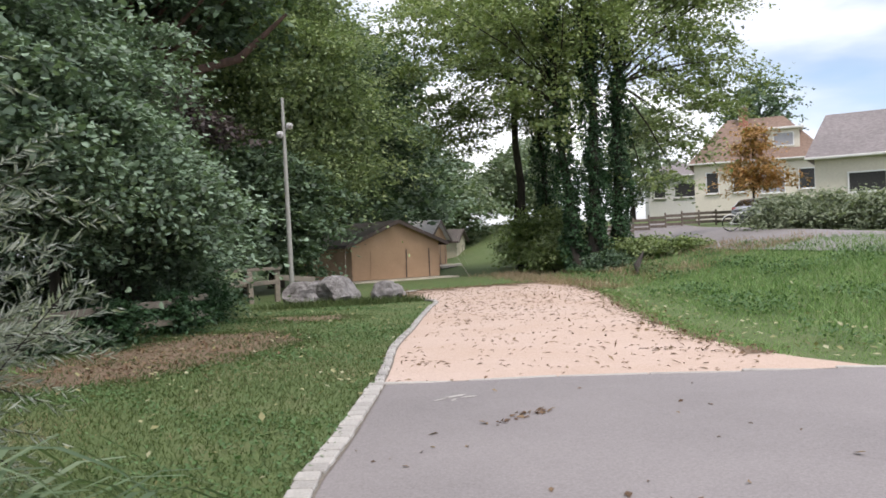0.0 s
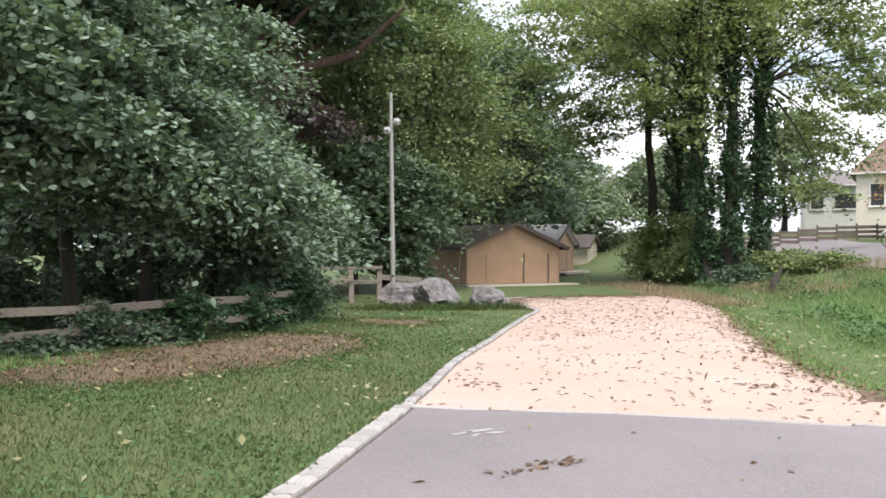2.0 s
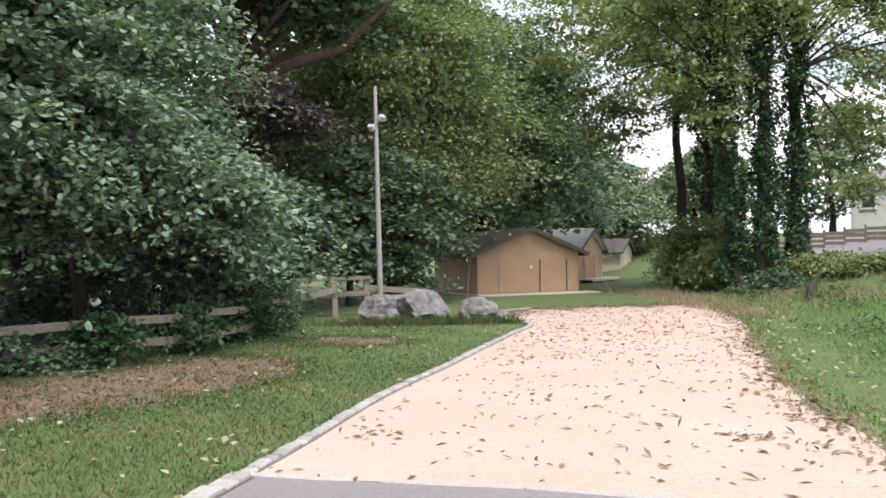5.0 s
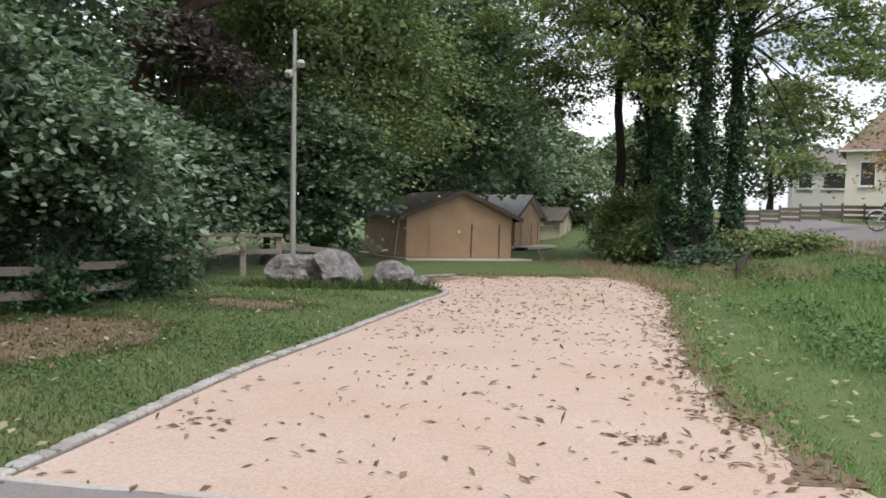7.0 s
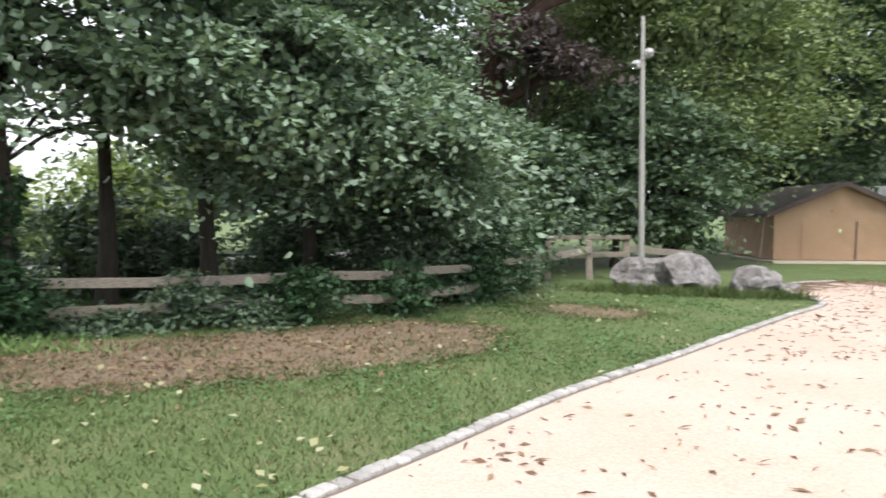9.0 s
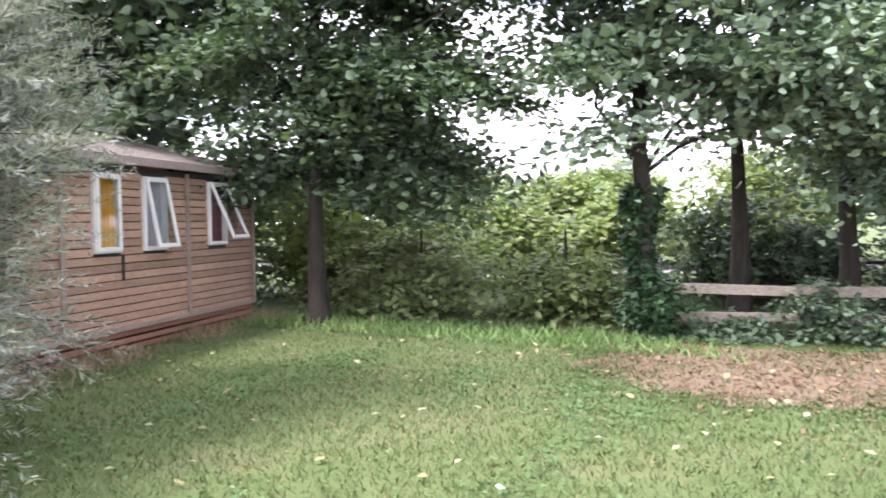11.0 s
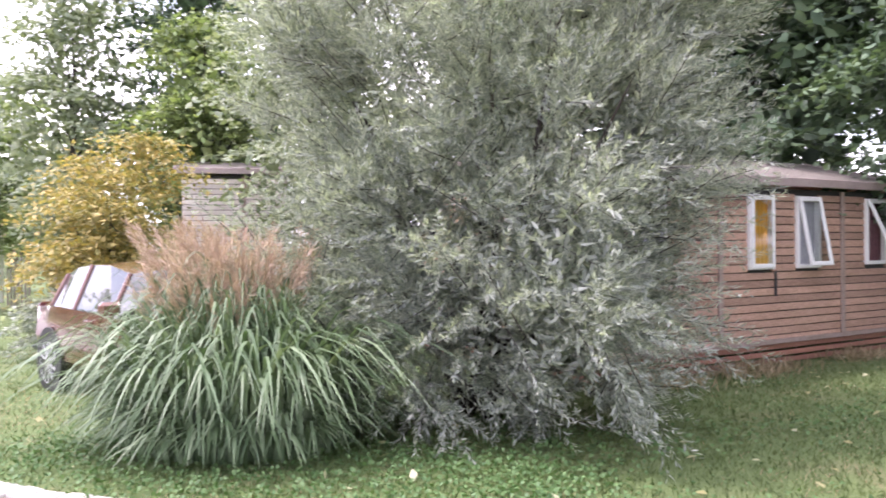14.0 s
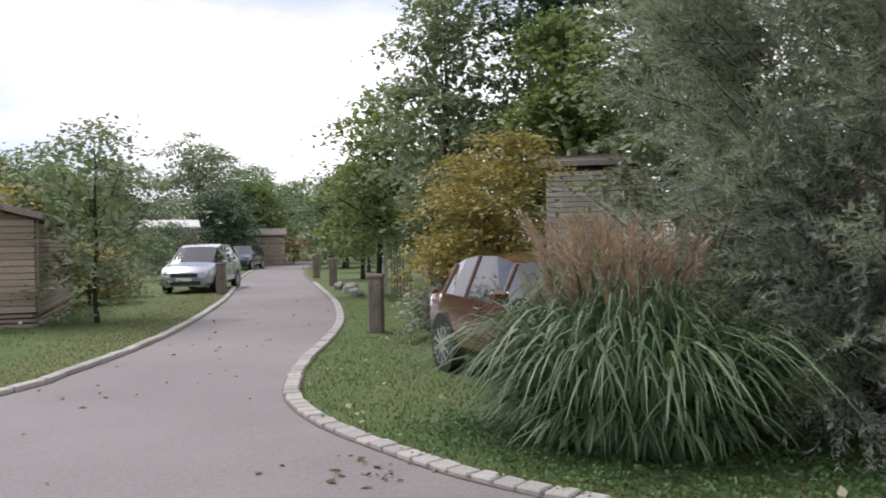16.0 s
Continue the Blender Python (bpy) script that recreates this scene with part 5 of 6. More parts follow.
def make_cabin(name, label, loc, rz, length, depth, eave, top, clad, windows=(), posts=(), skirt=0.3, skirt_mat=M_CLADRED, group="", ends=True):
    """A long low wooden cabin; its front looks to -y of its own axes, x runs along it."""
    t = thing(name, label, "cabin", loc, rz, group)
    th = 0.08
    cuts = [(a, b, c, d) for a, b, c, d, *_ in windows]
    xs_ = sorted({0.0, length, *[c for q in cuts for c in q[:2]]})
    for a, b in zip(xs_, xs_[1:]):
        hole = next((q for q in cuts if q[0] <= a + 1e-6 and q[1] >= b - 1e-6), None)
        spans = [(skirt, eave)] if hole is None else [(skirt, hole[2]), (hole[3], eave)]
        for z0, z1 in spans:
            # Wall backing is near-black: indoor darkness put into its colour.
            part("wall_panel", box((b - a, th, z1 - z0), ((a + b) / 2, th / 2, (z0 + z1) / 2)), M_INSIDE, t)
    part("wall", box((length, th, eave - skirt), (length / 2, depth - th / 2, (eave + skirt) / 2)), clad, t)
    for x in (th / 2, length - th / 2):
        part("wall", box((th, depth - 2 * th, eave - skirt), (x, depth / 2, (eave + skirt) / 2)), clad, t)
    # The floor's near-black colour likewise stands in for an unlit room.
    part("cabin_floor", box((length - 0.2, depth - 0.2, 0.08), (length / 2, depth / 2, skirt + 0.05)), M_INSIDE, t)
    cladding(t, length, skirt, eave - 0.06, clad, cuts)
    if ends:
        n = round((eave - skirt) / 0.135)
        st = (eave - skirt) / n
        for k in range(n):
            for x, s in ((-0.014, 1), (length + 0.014, -1)):
                part("board", box((0.026, depth, st - 0.012), (x, depth / 2, skirt + (k + 0.5) * st), (0, 3 * s, 0), 0.004), clad, t)
    n = max(1, round(skirt / 0.1))
    for k in range(n):
        z = (k + 0.5) * skirt / n
        part("skirting_board", box((length, 0.025, skirt / n - 0.028), (length / 2, 0.02, z - 0.01), bevel=0.004), skirt_mat, t)
        for x in (0.03, length - 0.03):
            part("skirting_board", box((0.025, depth - 0.1, skirt / n - 0.028), (x, depth / 2, z - 0.01), bevel=0.004), skirt_mat, t)
    for x in posts:
        part("trim", box((0.075, 0.03, eave - skirt - 0.02), (x, -0.05, (eave + skirt) / 2), bevel=0.005), M_TRIM, t)
    part("trim", box((length, 0.03, 0.06), (length / 2, -0.046, skirt + 0.02), bevel=0.004), M_TRIM, t)
    bm = prism([(-0.16, 0.0), (-0.16, 0.05), (depth / 2, top - eave + 0.06), (depth + 0.16, 0.05), (depth + 0.16, 0.0), (depth / 2, top - eave)], length + 0.3)
    bmesh.ops.transform(bm, matrix=Matrix.Translation((length + 0.15, 0, eave + 0.06)) @ pose(0, 0, 0, 0, 0, 90), verts=bm.verts)
    part("roof", bm, M_SHINGLE, t, "weathered dark roof felt with moss and leaves")
    part("fascia", box((length + 0.34, 0.03, 0.11), (length / 2, -0.175, eave + 0.075), bevel=0.006), M_FASCIA, t)
    for s, x in ((1, -0.16), (-1, length + 0.16)):
        for e in (0, 1):
            a, b = Vector((x, -0.18 if e == 0 else depth + 0.18, eave + 0.07)), Vector((x, depth / 2, top + 0.07))
            d = b - a
            ob = part("barge_board", box((d.length, 0.03, 0.13), bevel=0.005), M_FASCIA, t)
            ob.matrix_basis = Matrix.Translation((a + b) / 2) @ d.to_track_quat("X", "Z").to_matrix().to_4x4()
        bm = bmesh.new()
        g = [bm.verts.new(p) for p in ((x + s * 0.15, 0, eave - 0.01), (x + s * 0.15, depth, eave - 0.01), (x + s * 0.15, depth / 2, top - 0.02))]
        bm.faces.new(g)
        bmesh.ops.solidify(bm, geom=bm.faces, thickness=0.05)
        part("gable", bm, clad, t)
    for a, b, c, d, tilt, fill, lab in windows:
        cabin_window(t, a, b, c, d, tilt, fill, lab)
    return t


make_cabin("wooden_cabin", "brown board-clad cabin with white windows standing open", (-9.35, 1.25, -0.07), 138.2, 6.3, 3.9, 2.33, 2.86, M_CLAD, [
    (0.45, 0.97, 1.28, 2.2, 0, M_CURTAIN, "white window with a grey curtain"),
    (2.42, 2.90, 1.30, 2.24, 0, M_BLIND, "closed white window with an ochre blind"),
    (3.37, 3.87, 1.30, 2.24, 11, M_CURTAIN, "white window tilted slightly open"),
    (4.93, 5.43, 1.32, 2.24, 24, M_MAROON, "white window standing wide open"),
], posts=(0.04, 1.89, 4.37, 6.26), skirt=0.36)
pipe = part("drain_hose", box((0.03, 0.03, 0.32), bevel=0.008), M_BLACKPL, bpy.data.objects["wooden_cabin"])
pipe.matrix_basis = pose(2.93, -0.05, 1.12)
make_cabin("grey_cabin", "greyed board-clad cabin beside the road behind shrubs", (-7.07, -14.8, 0), -120.2, 5.4, 4.2, 2.15, 2.75, M_CLADGREY, posts=(0.04, 5.36), group="cabins along the road", skirt=0.3, skirt_mat=M_CLADGREY)
far_cabin = make_cabin("grey_cabin", "board-clad cabin with a pale grey roof farther along", (-23.4, -41.6, 0), 151, 3.2, 4.0, 2.6, 3.1, M_CLADGREY, posts=(), group="cabins along the road", skirt=0.3, skirt_mat=M_CLADGREY)
for ob in far_cabin.children:
    if ob.name.startswith("roof"):
        ob.data.materials[0] = M_ROOFPALE
make_cabin("grey_cabin", "pale cabin at the far bend of the road", (-35.6, -50.0, 0), 143, 3.6, 3.5, 2.3, 2.8, M_CLADGREY, posts=(), group="cabins along the road", skirt=0.3, skirt_mat=M_CLADGREY)
make_cabin("grey_cabin", "pale board-clad cabin glimpsed behind the silver bush", (-13.46, -6.86, 0), 121.5, 1.9, 3.2, 2.95, 3.25, M_PALECLAD, posts=(1.1,), group="cabins along the road", skirt=0.3, skirt_mat=M_CLADGREY)
make_cabin("grey_cabin", "cabin hidden among the roadside trees", (-21.8, -17.6, 0), 136, 2.6, 4.0, 2.35, 2.9, M_CLADGREY, posts=(), group="cabins along the road", skirt=0.3, skirt_mat=M_CLADGREY)



# ---- bollards ----
bol = thing("wooden_bollard", "weathered grey square wooden bollard on the verge", "bollard", (-10.26, -8.35, 0), 35, "bollards along the road")
part("post", box((0.27, 0.24, 1.0), (0, 0, 0.46), bevel=0.02), M_BOLLARD, bol)
part("cap", box((0.31, 0.28, 0.07), (0, 0, 0.985), (2, 0, 0), 0.015), M_BOLLARD, bol)
for x, y, r, s in ((-20.1, -20.9, 30, 0.95), (-15.1, -20.6, 32, 0.9), (-31, -34.9, 20, 0.95), (-17.2, -25.2, 20, 0.9), (-24.6, -27.3, 20, 0.95), (-23.5, -33.6, 30, 0.9), (-36.5, -41.4, 25, 0.9)):
    copy_thing(bol, pose(x, y, 0, 0, 0, r))
wp = thing("porch_post", "tall pale painted porch post beside trees", "post", (-19.7, -17.8, 0))
part("post", box((0.22, 0.22, 2.1), (0, 0, 1.05), bevel=0.01), M_WHITE, wp)
part("cap", box((0.28, 0.28, 0.06), (0, 0, 2.12), bevel=0.01), M_WHITE, wp)
for k in range(7):
    wb = part("fence_board", box((0.16, 0.03, 1.5 + 0.1 * (k % 3)), (0, 0, 0.75), bevel=0.006), M_BOLLARD)
    wb.matrix_basis = pose(-18.2 + k * 0.30, -15.9 + k * 0.42, 0, 0, random.uniform(-2, 2), 55)
    tagged(wb, "dark upright wooden screen board", "fence board", "screen boards beside the trees")


# ---- cars ----
def make_car(name, label, m, paint_mat, L, W, H, prof, group=""):
    """prof: stations from the tail to the nose as fractions of length, belt height and top height in metres."""
    t = thing(name, label, "car", group=group)
    t.matrix_basis = m
    rings = []
    for fx, zb, zt, wf in prof:
        x, w = (fx - 0.5) * L, W / 2 * wf
        cab = zt - zb > 0.08
        tw = 0.74 if cab else 0.8
        half = [(0.0, 0.24), (w * 0.86, 0.24), (w * 0.97, 0.36), (w, 0.58), (w * 0.97, zb), (w * tw, zt - 0.015), (w * tw * 0.6, zt + 0.012), (0.0, zt + 0.02)]
        rings.append([(x, y, z) for y, z in half] + [(x, -y, z) for y, z in half[-2:0:-1]])
    n = len(rings[0])
    body, glass = bmesh.new(), {}
    vs = [[body.verts.new(p) for p in r] for r in rings]
    ng = len(rings)
    for i in range(ng - 1):
        c0, c1 = prof[i][2] - prof[i][1] > 0.08, prof[i + 1][2] - prof[i + 1][1] > 0.08
        for k in range(n):
            j = (k + 1) % n
            q = (vs[i][k], vs[i][j], vs[i + 1][j], vs[i + 1][k])
            side = k in (4, 9)
            topf = k in (5, 6, 7, 8)
            if side and c0 and c1:
                glass.setdefault("side_window", []).append((i, k))
            elif (topf or side) and c0 != c1:
                glass.setdefault("windscreen" if c0 else "rear_window", []).append((i, k))
                continue
            if side and c0 and c1:
                continue
            body.faces.new(q)
    body.faces.new(vs[0][::-1])
    body.faces.new(vs[-1])
    bmesh.ops.recalc_face_normals(body, faces=body.faces)
    part("body", body, paint_mat, t, smooth=True)
    b = t.children[0]
    mod = b.modifiers.new("edge", "BEVEL")
    mod.width, mod.segments, mod.limit_method, mod.angle_limit = 0.09, 4, "ANGLE", radians(14)
    for nm, faces in glass.items():
        for i, k in faces:
            j = (k + 1) % n
            g = bmesh.new()
            g.faces.new([g.verts.new(p) for p in (rings[i][k], rings[i][j], rings[i + 1][j], rings[i + 1][k])])
            bmesh.ops.inset_region(g, faces=g.faces, thickness=0.006) if nm == "side_window" else None
            part(nm, g, M_CARGLASS, t)
    for i, q in enumerate(prof):
        if q[2] - q[1] > 0.08 and i % 2:
            for k, j in ((4, 5), (9, 10)):
                a_, b_ = Vector(rings[i][k]), Vector(rings[i][j])
                solid("pillar", mesh_np("pillar", *tube([a_, b_], [0.03, 0.026], 6)), paint_mat, t)
    part("interior", box((L * 0.5, W * 0.8, 0.3), (-0.1 * L * 0.3, 0, 0.62), bevel=0.03), M_BLACKPL, t)
    for k, x in enumerate((-L * 0.30, L * 0.31)):
        for s in (1, -1):
            wm = bmesh.new()
            bmesh.ops.create_cone(wm, cap_ends=True, segments=28, radius1=0.315, radius2=0.315, depth=0.2)
            bmesh.ops.bevel(wm, geom=[e for e in wm.edges if abs(e.verts[0].co.z - e.verts[1].co.z) < 1e-4], offset=0.03, segments=2, affect="EDGES")
            bmesh.ops.transform(wm, matrix=pose(0, 0, 0, 90), verts=wm.verts)
            wh = part("wheel", wm, M_TYRE, t, smooth=False)
            wh.matrix_basis = pose(x, s * (W / 2 - 0.10), 0.315)
            rm = bmesh.new()
            bmesh.ops.create_cone(rm, cap_ends=True, segments=24, radius1=0.07, radius2=0.06, depth=0.03)
            bmesh.ops.transform(rm, matrix=pose(0, 0, 0, 90), verts=rm.verts)
            for a in range(10):
                w = a * 36
                box((0.035, 0.022, 0.2), (0.13 * math.sin(radians(w)), 0, 0.13 * math.cos(radians(w))), (0, w, 0), 0.004, rm)
            V, F = tube([(0, -0.02, 0), (0, 0.02, 0)], [0.235, 0.235], 28)
            r2 = part("rim", rm, M_ALLOY, wh, "silver alloy rim")
            r2.matrix_basis = pose(0, s * 0.098, 0)
            solid("rim_ring", mesh_np("rim_ring", V, F), M_ALLOY, wh).matrix_basis = pose(0, s * 0.092, 0)
            # Flat black disc stands in for the shaded wheel arch opening.
            am = bmesh.new()
            bmesh.ops.create_cone(am, cap_ends=True, segments=28, radius1=0.37, radius2=0.37, depth=0.02)
            bmesh.ops.transform(am, matrix=pose(x, s * (W / 2 - 0.006), 0.335, 90), verts=am.verts)
            part("wheel_arch", am, M_BLACKPL, t)
    for s in (1, -1):
        part("headlight", box((0.16, 0.34, 0.13), (L / 2 - 0.13, s * (W / 2 - 0.28), 0.70), (0, -20, -s * 22), 0.03), M_LENS, t)
        part("tail_light", box((0.12, 0.2, 0.22), (-L / 2 + 0.15, s * (W / 2 - 0.21), 0.84), (0, 10, s * 20), 0.03), M_REDLENS, t)
        part("wing_mirror", box((0.1, 0.2, 0.13), (L * 0.17, s * (W / 2 + 0.07), 1.0), bevel=0.03), paint_mat, t)
        part("door_handle", box((0.16, 0.03, 0.03), (-L * 0.02, s * (W / 2 + 0.0), 0.83), bevel=0.008), paint_mat, t)
    part("grille", box((0.05, W * 0.5, 0.12), (L / 2 - 0.01, 0, 0.62), bevel=0.015), M_BLACKPL, t)
    part("lower_grille", box((0.05, W * 0.62, 0.14), (L / 2 + 0.005, 0, 0.36), bevel=0.015), M_BLACKPL, t)
    part("number_plate", box((0.015, 0.52, 0.11), (L / 2 + 0.035, 0, 0.48), bevel=0.004), M_PLATE, t)
    part("rear_plate", box((0.015, 0.52, 0.11), (-L / 2 - 0.012, 0, 0.62), bevel=0.004), M_PLATE, t)
    part("bumper_strip", box((0.05, W * 0.9, 0.06), (-L / 2 + 0.0, 0, 0.42), bevel=0.015), M_BLACKPL, t)
    return t


HATCH = [(0.0, 0.55, 0.60, 0.80), (0.015, 0.78, 0.84, 0.88), (0.05, 0.90, 0.96, 0.93), (0.19, 0.94, 1.30, 0.97), (0.27, 0.94, 1.375, 0.99), (0.38, 0.93, 1.41, 1.0), (0.50, 0.92, 1.41, 1.0), (0.62, 0.90, 1.33, 1.0), (0.77, 0.88, 0.94, 0.99), (0.90, 0.79, 0.83, 0.95), (0.98, 0.66, 0.70, 0.86), (1.0, 0.5, 0.55, 0.78)]
MPV = [(0.0, 0.6, 0.65, 0.88), (0.02, 0.9, 0.96, 0.95), (0.05, 1.0, 1.07, 0.97), (0.10, 1.02, 1.54, 0.98), (0.30, 1.0, 1.63, 1.0), (0.50, 0.98, 1.64, 1.0), (0.62, 0.97, 1.54, 1.0), (0.80, 0.96, 1.02, 0.99), (0.93, 0.84, 0.88, 0.94), (0.99, 0.66, 0.70, 0.86), (1.0, 0.5, 0.55, 0.80)]
make_car("hatchback_car", "copper-red hatchback parked on grass behind reed grass", pose(-7.98, -3.19, 0, 0, 0, 62), M_COPPER, 3.9, 1.72, 1.43, HATCH)
make_car("people_carrier", "silver-grey people carrier parked on the grass verge", pose(-16.2, -23.4, 0, 0, 0, 42), M_SILVERP, 4.5, 1.78, 1.64, MPV)
make_car("dark_car", "dark blue car parked farther along the road", pose(-31.3, -42.8, 0, 0, 0, 40), M_NAVY, 4.4, 1.8, 1.64, MPV)
for k, (x, y, r) in enumerate(((28.5, 38.5, 60), (24.5, 33.0, 30))):
    make_car("far_car", "pale car parked in front of the far houses", pose(x, y, gz(x, y), 0, 0, r), M_SILVERP, 4.1, 1.7, 1.5, HATCH, "cars by the houses")


# ---- houses on the slope ----
def make_house(label, m, w, d, eave, ridge, wall_mat, roof_mat, openings, hip=1.6, chimney=None, over=0.45):
    """A rendered house; the front looks to -y. openings: x, z, width, height, kind."""
    t = thing("house", label, "house", group="houses on the slope")
    t.matrix_basis = m
    part("wall", box((w, d, eave + 2.0), (0, d / 2, eave / 2 - 1.0)), wall_mat, t)
    bm = bmesh.new()
    a = [bm.verts.new(p) for p in ((-w / 2 - over, -over, eave), (w / 2 + over, -over, eave), (w / 2 + over, d + over, eave), (-w / 2 - over, d + over, eave))]
    r = [bm.verts.new(p) for p in ((-w / 2 + hip, d / 2, ridge), (w / 2 - hip, d / 2, ridge))]
    for q in ((a[0], a[1], r[1], r[0]), (a[2], a[3], r[0], r[1]), (a[1], a[2], r[1]), (a[3], a[0], r[0]), tuple(a[::-1])):
        bm.faces.new(q)
    part("roof", bm, roof_mat, t)
    part("gutter", box((w + 2 * over, 0.12, 0.12), (0, -over, eave - 0.02), bevel=0.02), M_WHITE, t)
    for x, z, ww, hh, kind_ in openings:
        wn_ = part("window", ring(ww, hh, 0.08, 0.1), M_PVC, t)
        wn_.matrix_basis = pose(x, -0.02, z + hh)
        # Dark panes are opaque near-black plates standing in for unlit rooms.
        part("pane", box((ww - 0.14, 0.02, hh - 0.14), (0, 0.0, -hh / 2)), M_INSIDE if kind_ == "dark" else M_CURTAIN, wn_)
        part("sill", box((ww + 0.16, 0.16, 0.06), (0, -0.06, -hh - 0.03), bevel=0.01), M_WHITE, wn_)
    if chimney:
        ch = part("chimney", box((0.7, 0.55, 1.9), (chimney[0], chimney[1], ridge - 0.1), bevel=0.01), M_BRICK, t, "red brick chimney")
        part("chimney_cap", box((0.85, 0.7, 0.1), (chimney[0], chimney[1], ridge + 0.88), bevel=0.01), M_KERB, ch)
    return t


make_house("white house with a grey hipped roof and wide dark window", look((41.6, 66.0, 3.9), (76.6, 130, 3.9)) @ pose(0, 0, 0, -90), 5.6, 7.0, 3.4, 5.2, M_WHITE, M_SLATE, [(0.9, 1.2, 2.4, 1.5, "dark"), (-1.7, 1.2, 1.2, 1.4, "dark")], 2.2)
h2 = make_house("cream house with brown roof, dormer and brick chimney", look((36.8, 48.0, 3.2), (80.3, 104.5, 3.2)) @ pose(0, 0, 0, -90), 9.5, 8.0, 3.7, 7.5, M_CREAM, M_TILE, [(-3.4, 1.3, 1.0, 1.7, "dark"), (-1.4, 1.3, 1.0, 1.7, "dark"), (1.0, 1.1, 1.8, 1.8, "pale"), (3.4, 1.3, 1.2, 1.6, "dark")], 2.6, (-0.9, 3.4))
part("dormer", box((2.3, 2.6, 1.7), (1.9, 1.9, 5.2), bevel=0.02), M_CREAM, h2)
part("dormer_roof", box((2.9, 3.2, 0.16), (1.9, 1.8, 6.1), bevel=0.03), M_WHITE, h2)
dw = part("dormer_window", ring(1.5, 1.1, 0.08, 0.1), M_PVC, h2)
dw.matrix_basis = pose(1.9, 0.58, 5.8)
part("pane", box((1.36, 0.02, 0.96), (0, 0.0, -0.55)), M_CURTAIN, dw)
make_house("low house with a grey tiled roof behind a hedge", look((29.2, 26.6, 2.2), (76.7, 69.6, 2.2)) @ pose(0, 0, 0, -90), 10, 8, 2.9, 5.6, M_CREAM, M_SLATE, [(-2.6, 1.0, 1.8, 1.1, "dark"), (1.2, 1.0, 1.8, 1.1, "dark")], 0.3)
for k, (x, y) in enumerate([(19.2, 22.6), (19.6, 20.6), (20.0, 18.6), (18.9, 24.4), (20.4, 16.6)]):
    make_tree("garden_hedge", "loose pale green garden hedge above the lane", "hedge", (x, y, gz(x, y)), (1.0, 0.05), [(0, 0, 0.7, 1.3, 1.5, 0.8)], 0.14, M_WILLOW, 6500, 40, 0.6, 300 + k, group="hedge above the lane", limbs=5)
gf = thing("garden_fence", "low dark slatted garden fence in front of the houses", "fence")
for k in range(16):
    x, y = 18.4 + k * 0.72, 40.5 - k * 0.62
    for z in (0.2, 0.45, 0.7):
        s = part("slat", box((0.95, 0.03, 0.17), bevel=0.004), M_BOLLARD, gf)
        s.matrix_basis = pose(x, y, gz(x, y) + z, 0, 0, -40.7)
    p = part("post", box((0.1, 0.1, 1.0), (0, 0, 0.4), bevel=0.01), M_BOLLARD, gf)
    p.matrix_basis = pose(x - 0.36, y + 0.31, gz(x, y), 0, 0, -40.7)

# bicycle standing by the lane
bx, by = 17.6, 25.6
bike = thing("bicycle", "old bicycle with pale mudguards standing beside the lane", "bicycle", (bx, by, gz(bx, by) + 0.03), -40)
for x in (-0.52, 0.52):
    c = [(x + 0.33 * math.cos(k * math.pi / 12), 0, 0.34 + 0.33 * math.sin(k * math.pi / 12)) for k in range(25)]
    wheel = solid("wheel", mesh_np("wheel", *tube(c, [0.022] * 25, 6)), M_TYRE, bike, smooth=True)
    spokes = [tube([(x, 0, 0.34), (x + 0.31 * math.cos(k * 0.6283), 0, 0.34 + 0.31 * math.sin(k * 0.6283))], [0.004, 0.004], 3) for k in range(10)]
    solid("spokes", mesh_np("spokes", *join_tubes(spokes)), M_ALLOY, wheel)
    g = [(x + 0.38 * math.cos(0.5 + k * 0.22), 0, 0.34 + 0.38 * math.sin(0.5 + k * 0.22)) for k in range(11)]
    solid("mudguard", mesh_np("mudguard", *tube(g, [0.03] * 11, 5)), M_PLATE, bike, smooth=True)
fr = [((-0.52, 0, 0.34), (-0.12, 0, 0.3)), ((-0.12, 0, 0.3), (-0.22, 0, 0.82)), ((-0.22, 0, 0.78), (0.34, 0, 0.8)), ((-0.12, 0, 0.3), (0.36, 0, 0.72)), ((0.52, 0, 0.34), (0.34, 0, 0.95)), ((-0.52, 0, 0.34), (-0.22, 0, 0.78))]
solid("bicycle_frame", mesh_np("bicycle_frame", *join_tubes([tube([a, b], [0.016, 0.016], 6) for a, b in fr])), M_PLATE, bike)
solid("handlebar", mesh_np("handlebar", *tube([(0.26, -0.28, 0.98), (0.36, -0.1, 1.0), (0.36, 0.1, 1.0), (0.26, 0.28, 0.98)], [0.014] * 4, 6)), M_BLACKPL, bike)
part("saddle", box((0.26, 0.14, 0.06), (-0.24, 0, 0.87), (0, 4, 0), 0.02), M_BLACKPL, bike)

# pale track beyond the hedge
sheet("far_track", [(-42, 2.0), (-30.4, 9.6), (-19.2, 12.3), (-18.0, 16.2), (-16.0, 22.5), (-12, 30), (-13.5, 30.5), (-17.6, 22.8), (-19.4, 16.6), (-20.4, 13.4), (-31.0, 11.4), (-42.6, 3.8)], 0.01, M_KERB, "pale dusty track across the far lawn")
# fallen branch on the bank
V, F = tube([(9.2, 20.4, gz(9.2, 20.4) + 0.08), (9.9, 21.6, gz(9.9, 21.6) + 0.22), (10.8, 22.6, gz(10.8, 22.6) + 0.62)], [0.03, 0.12, 0.02], 9, 4, 0.4)
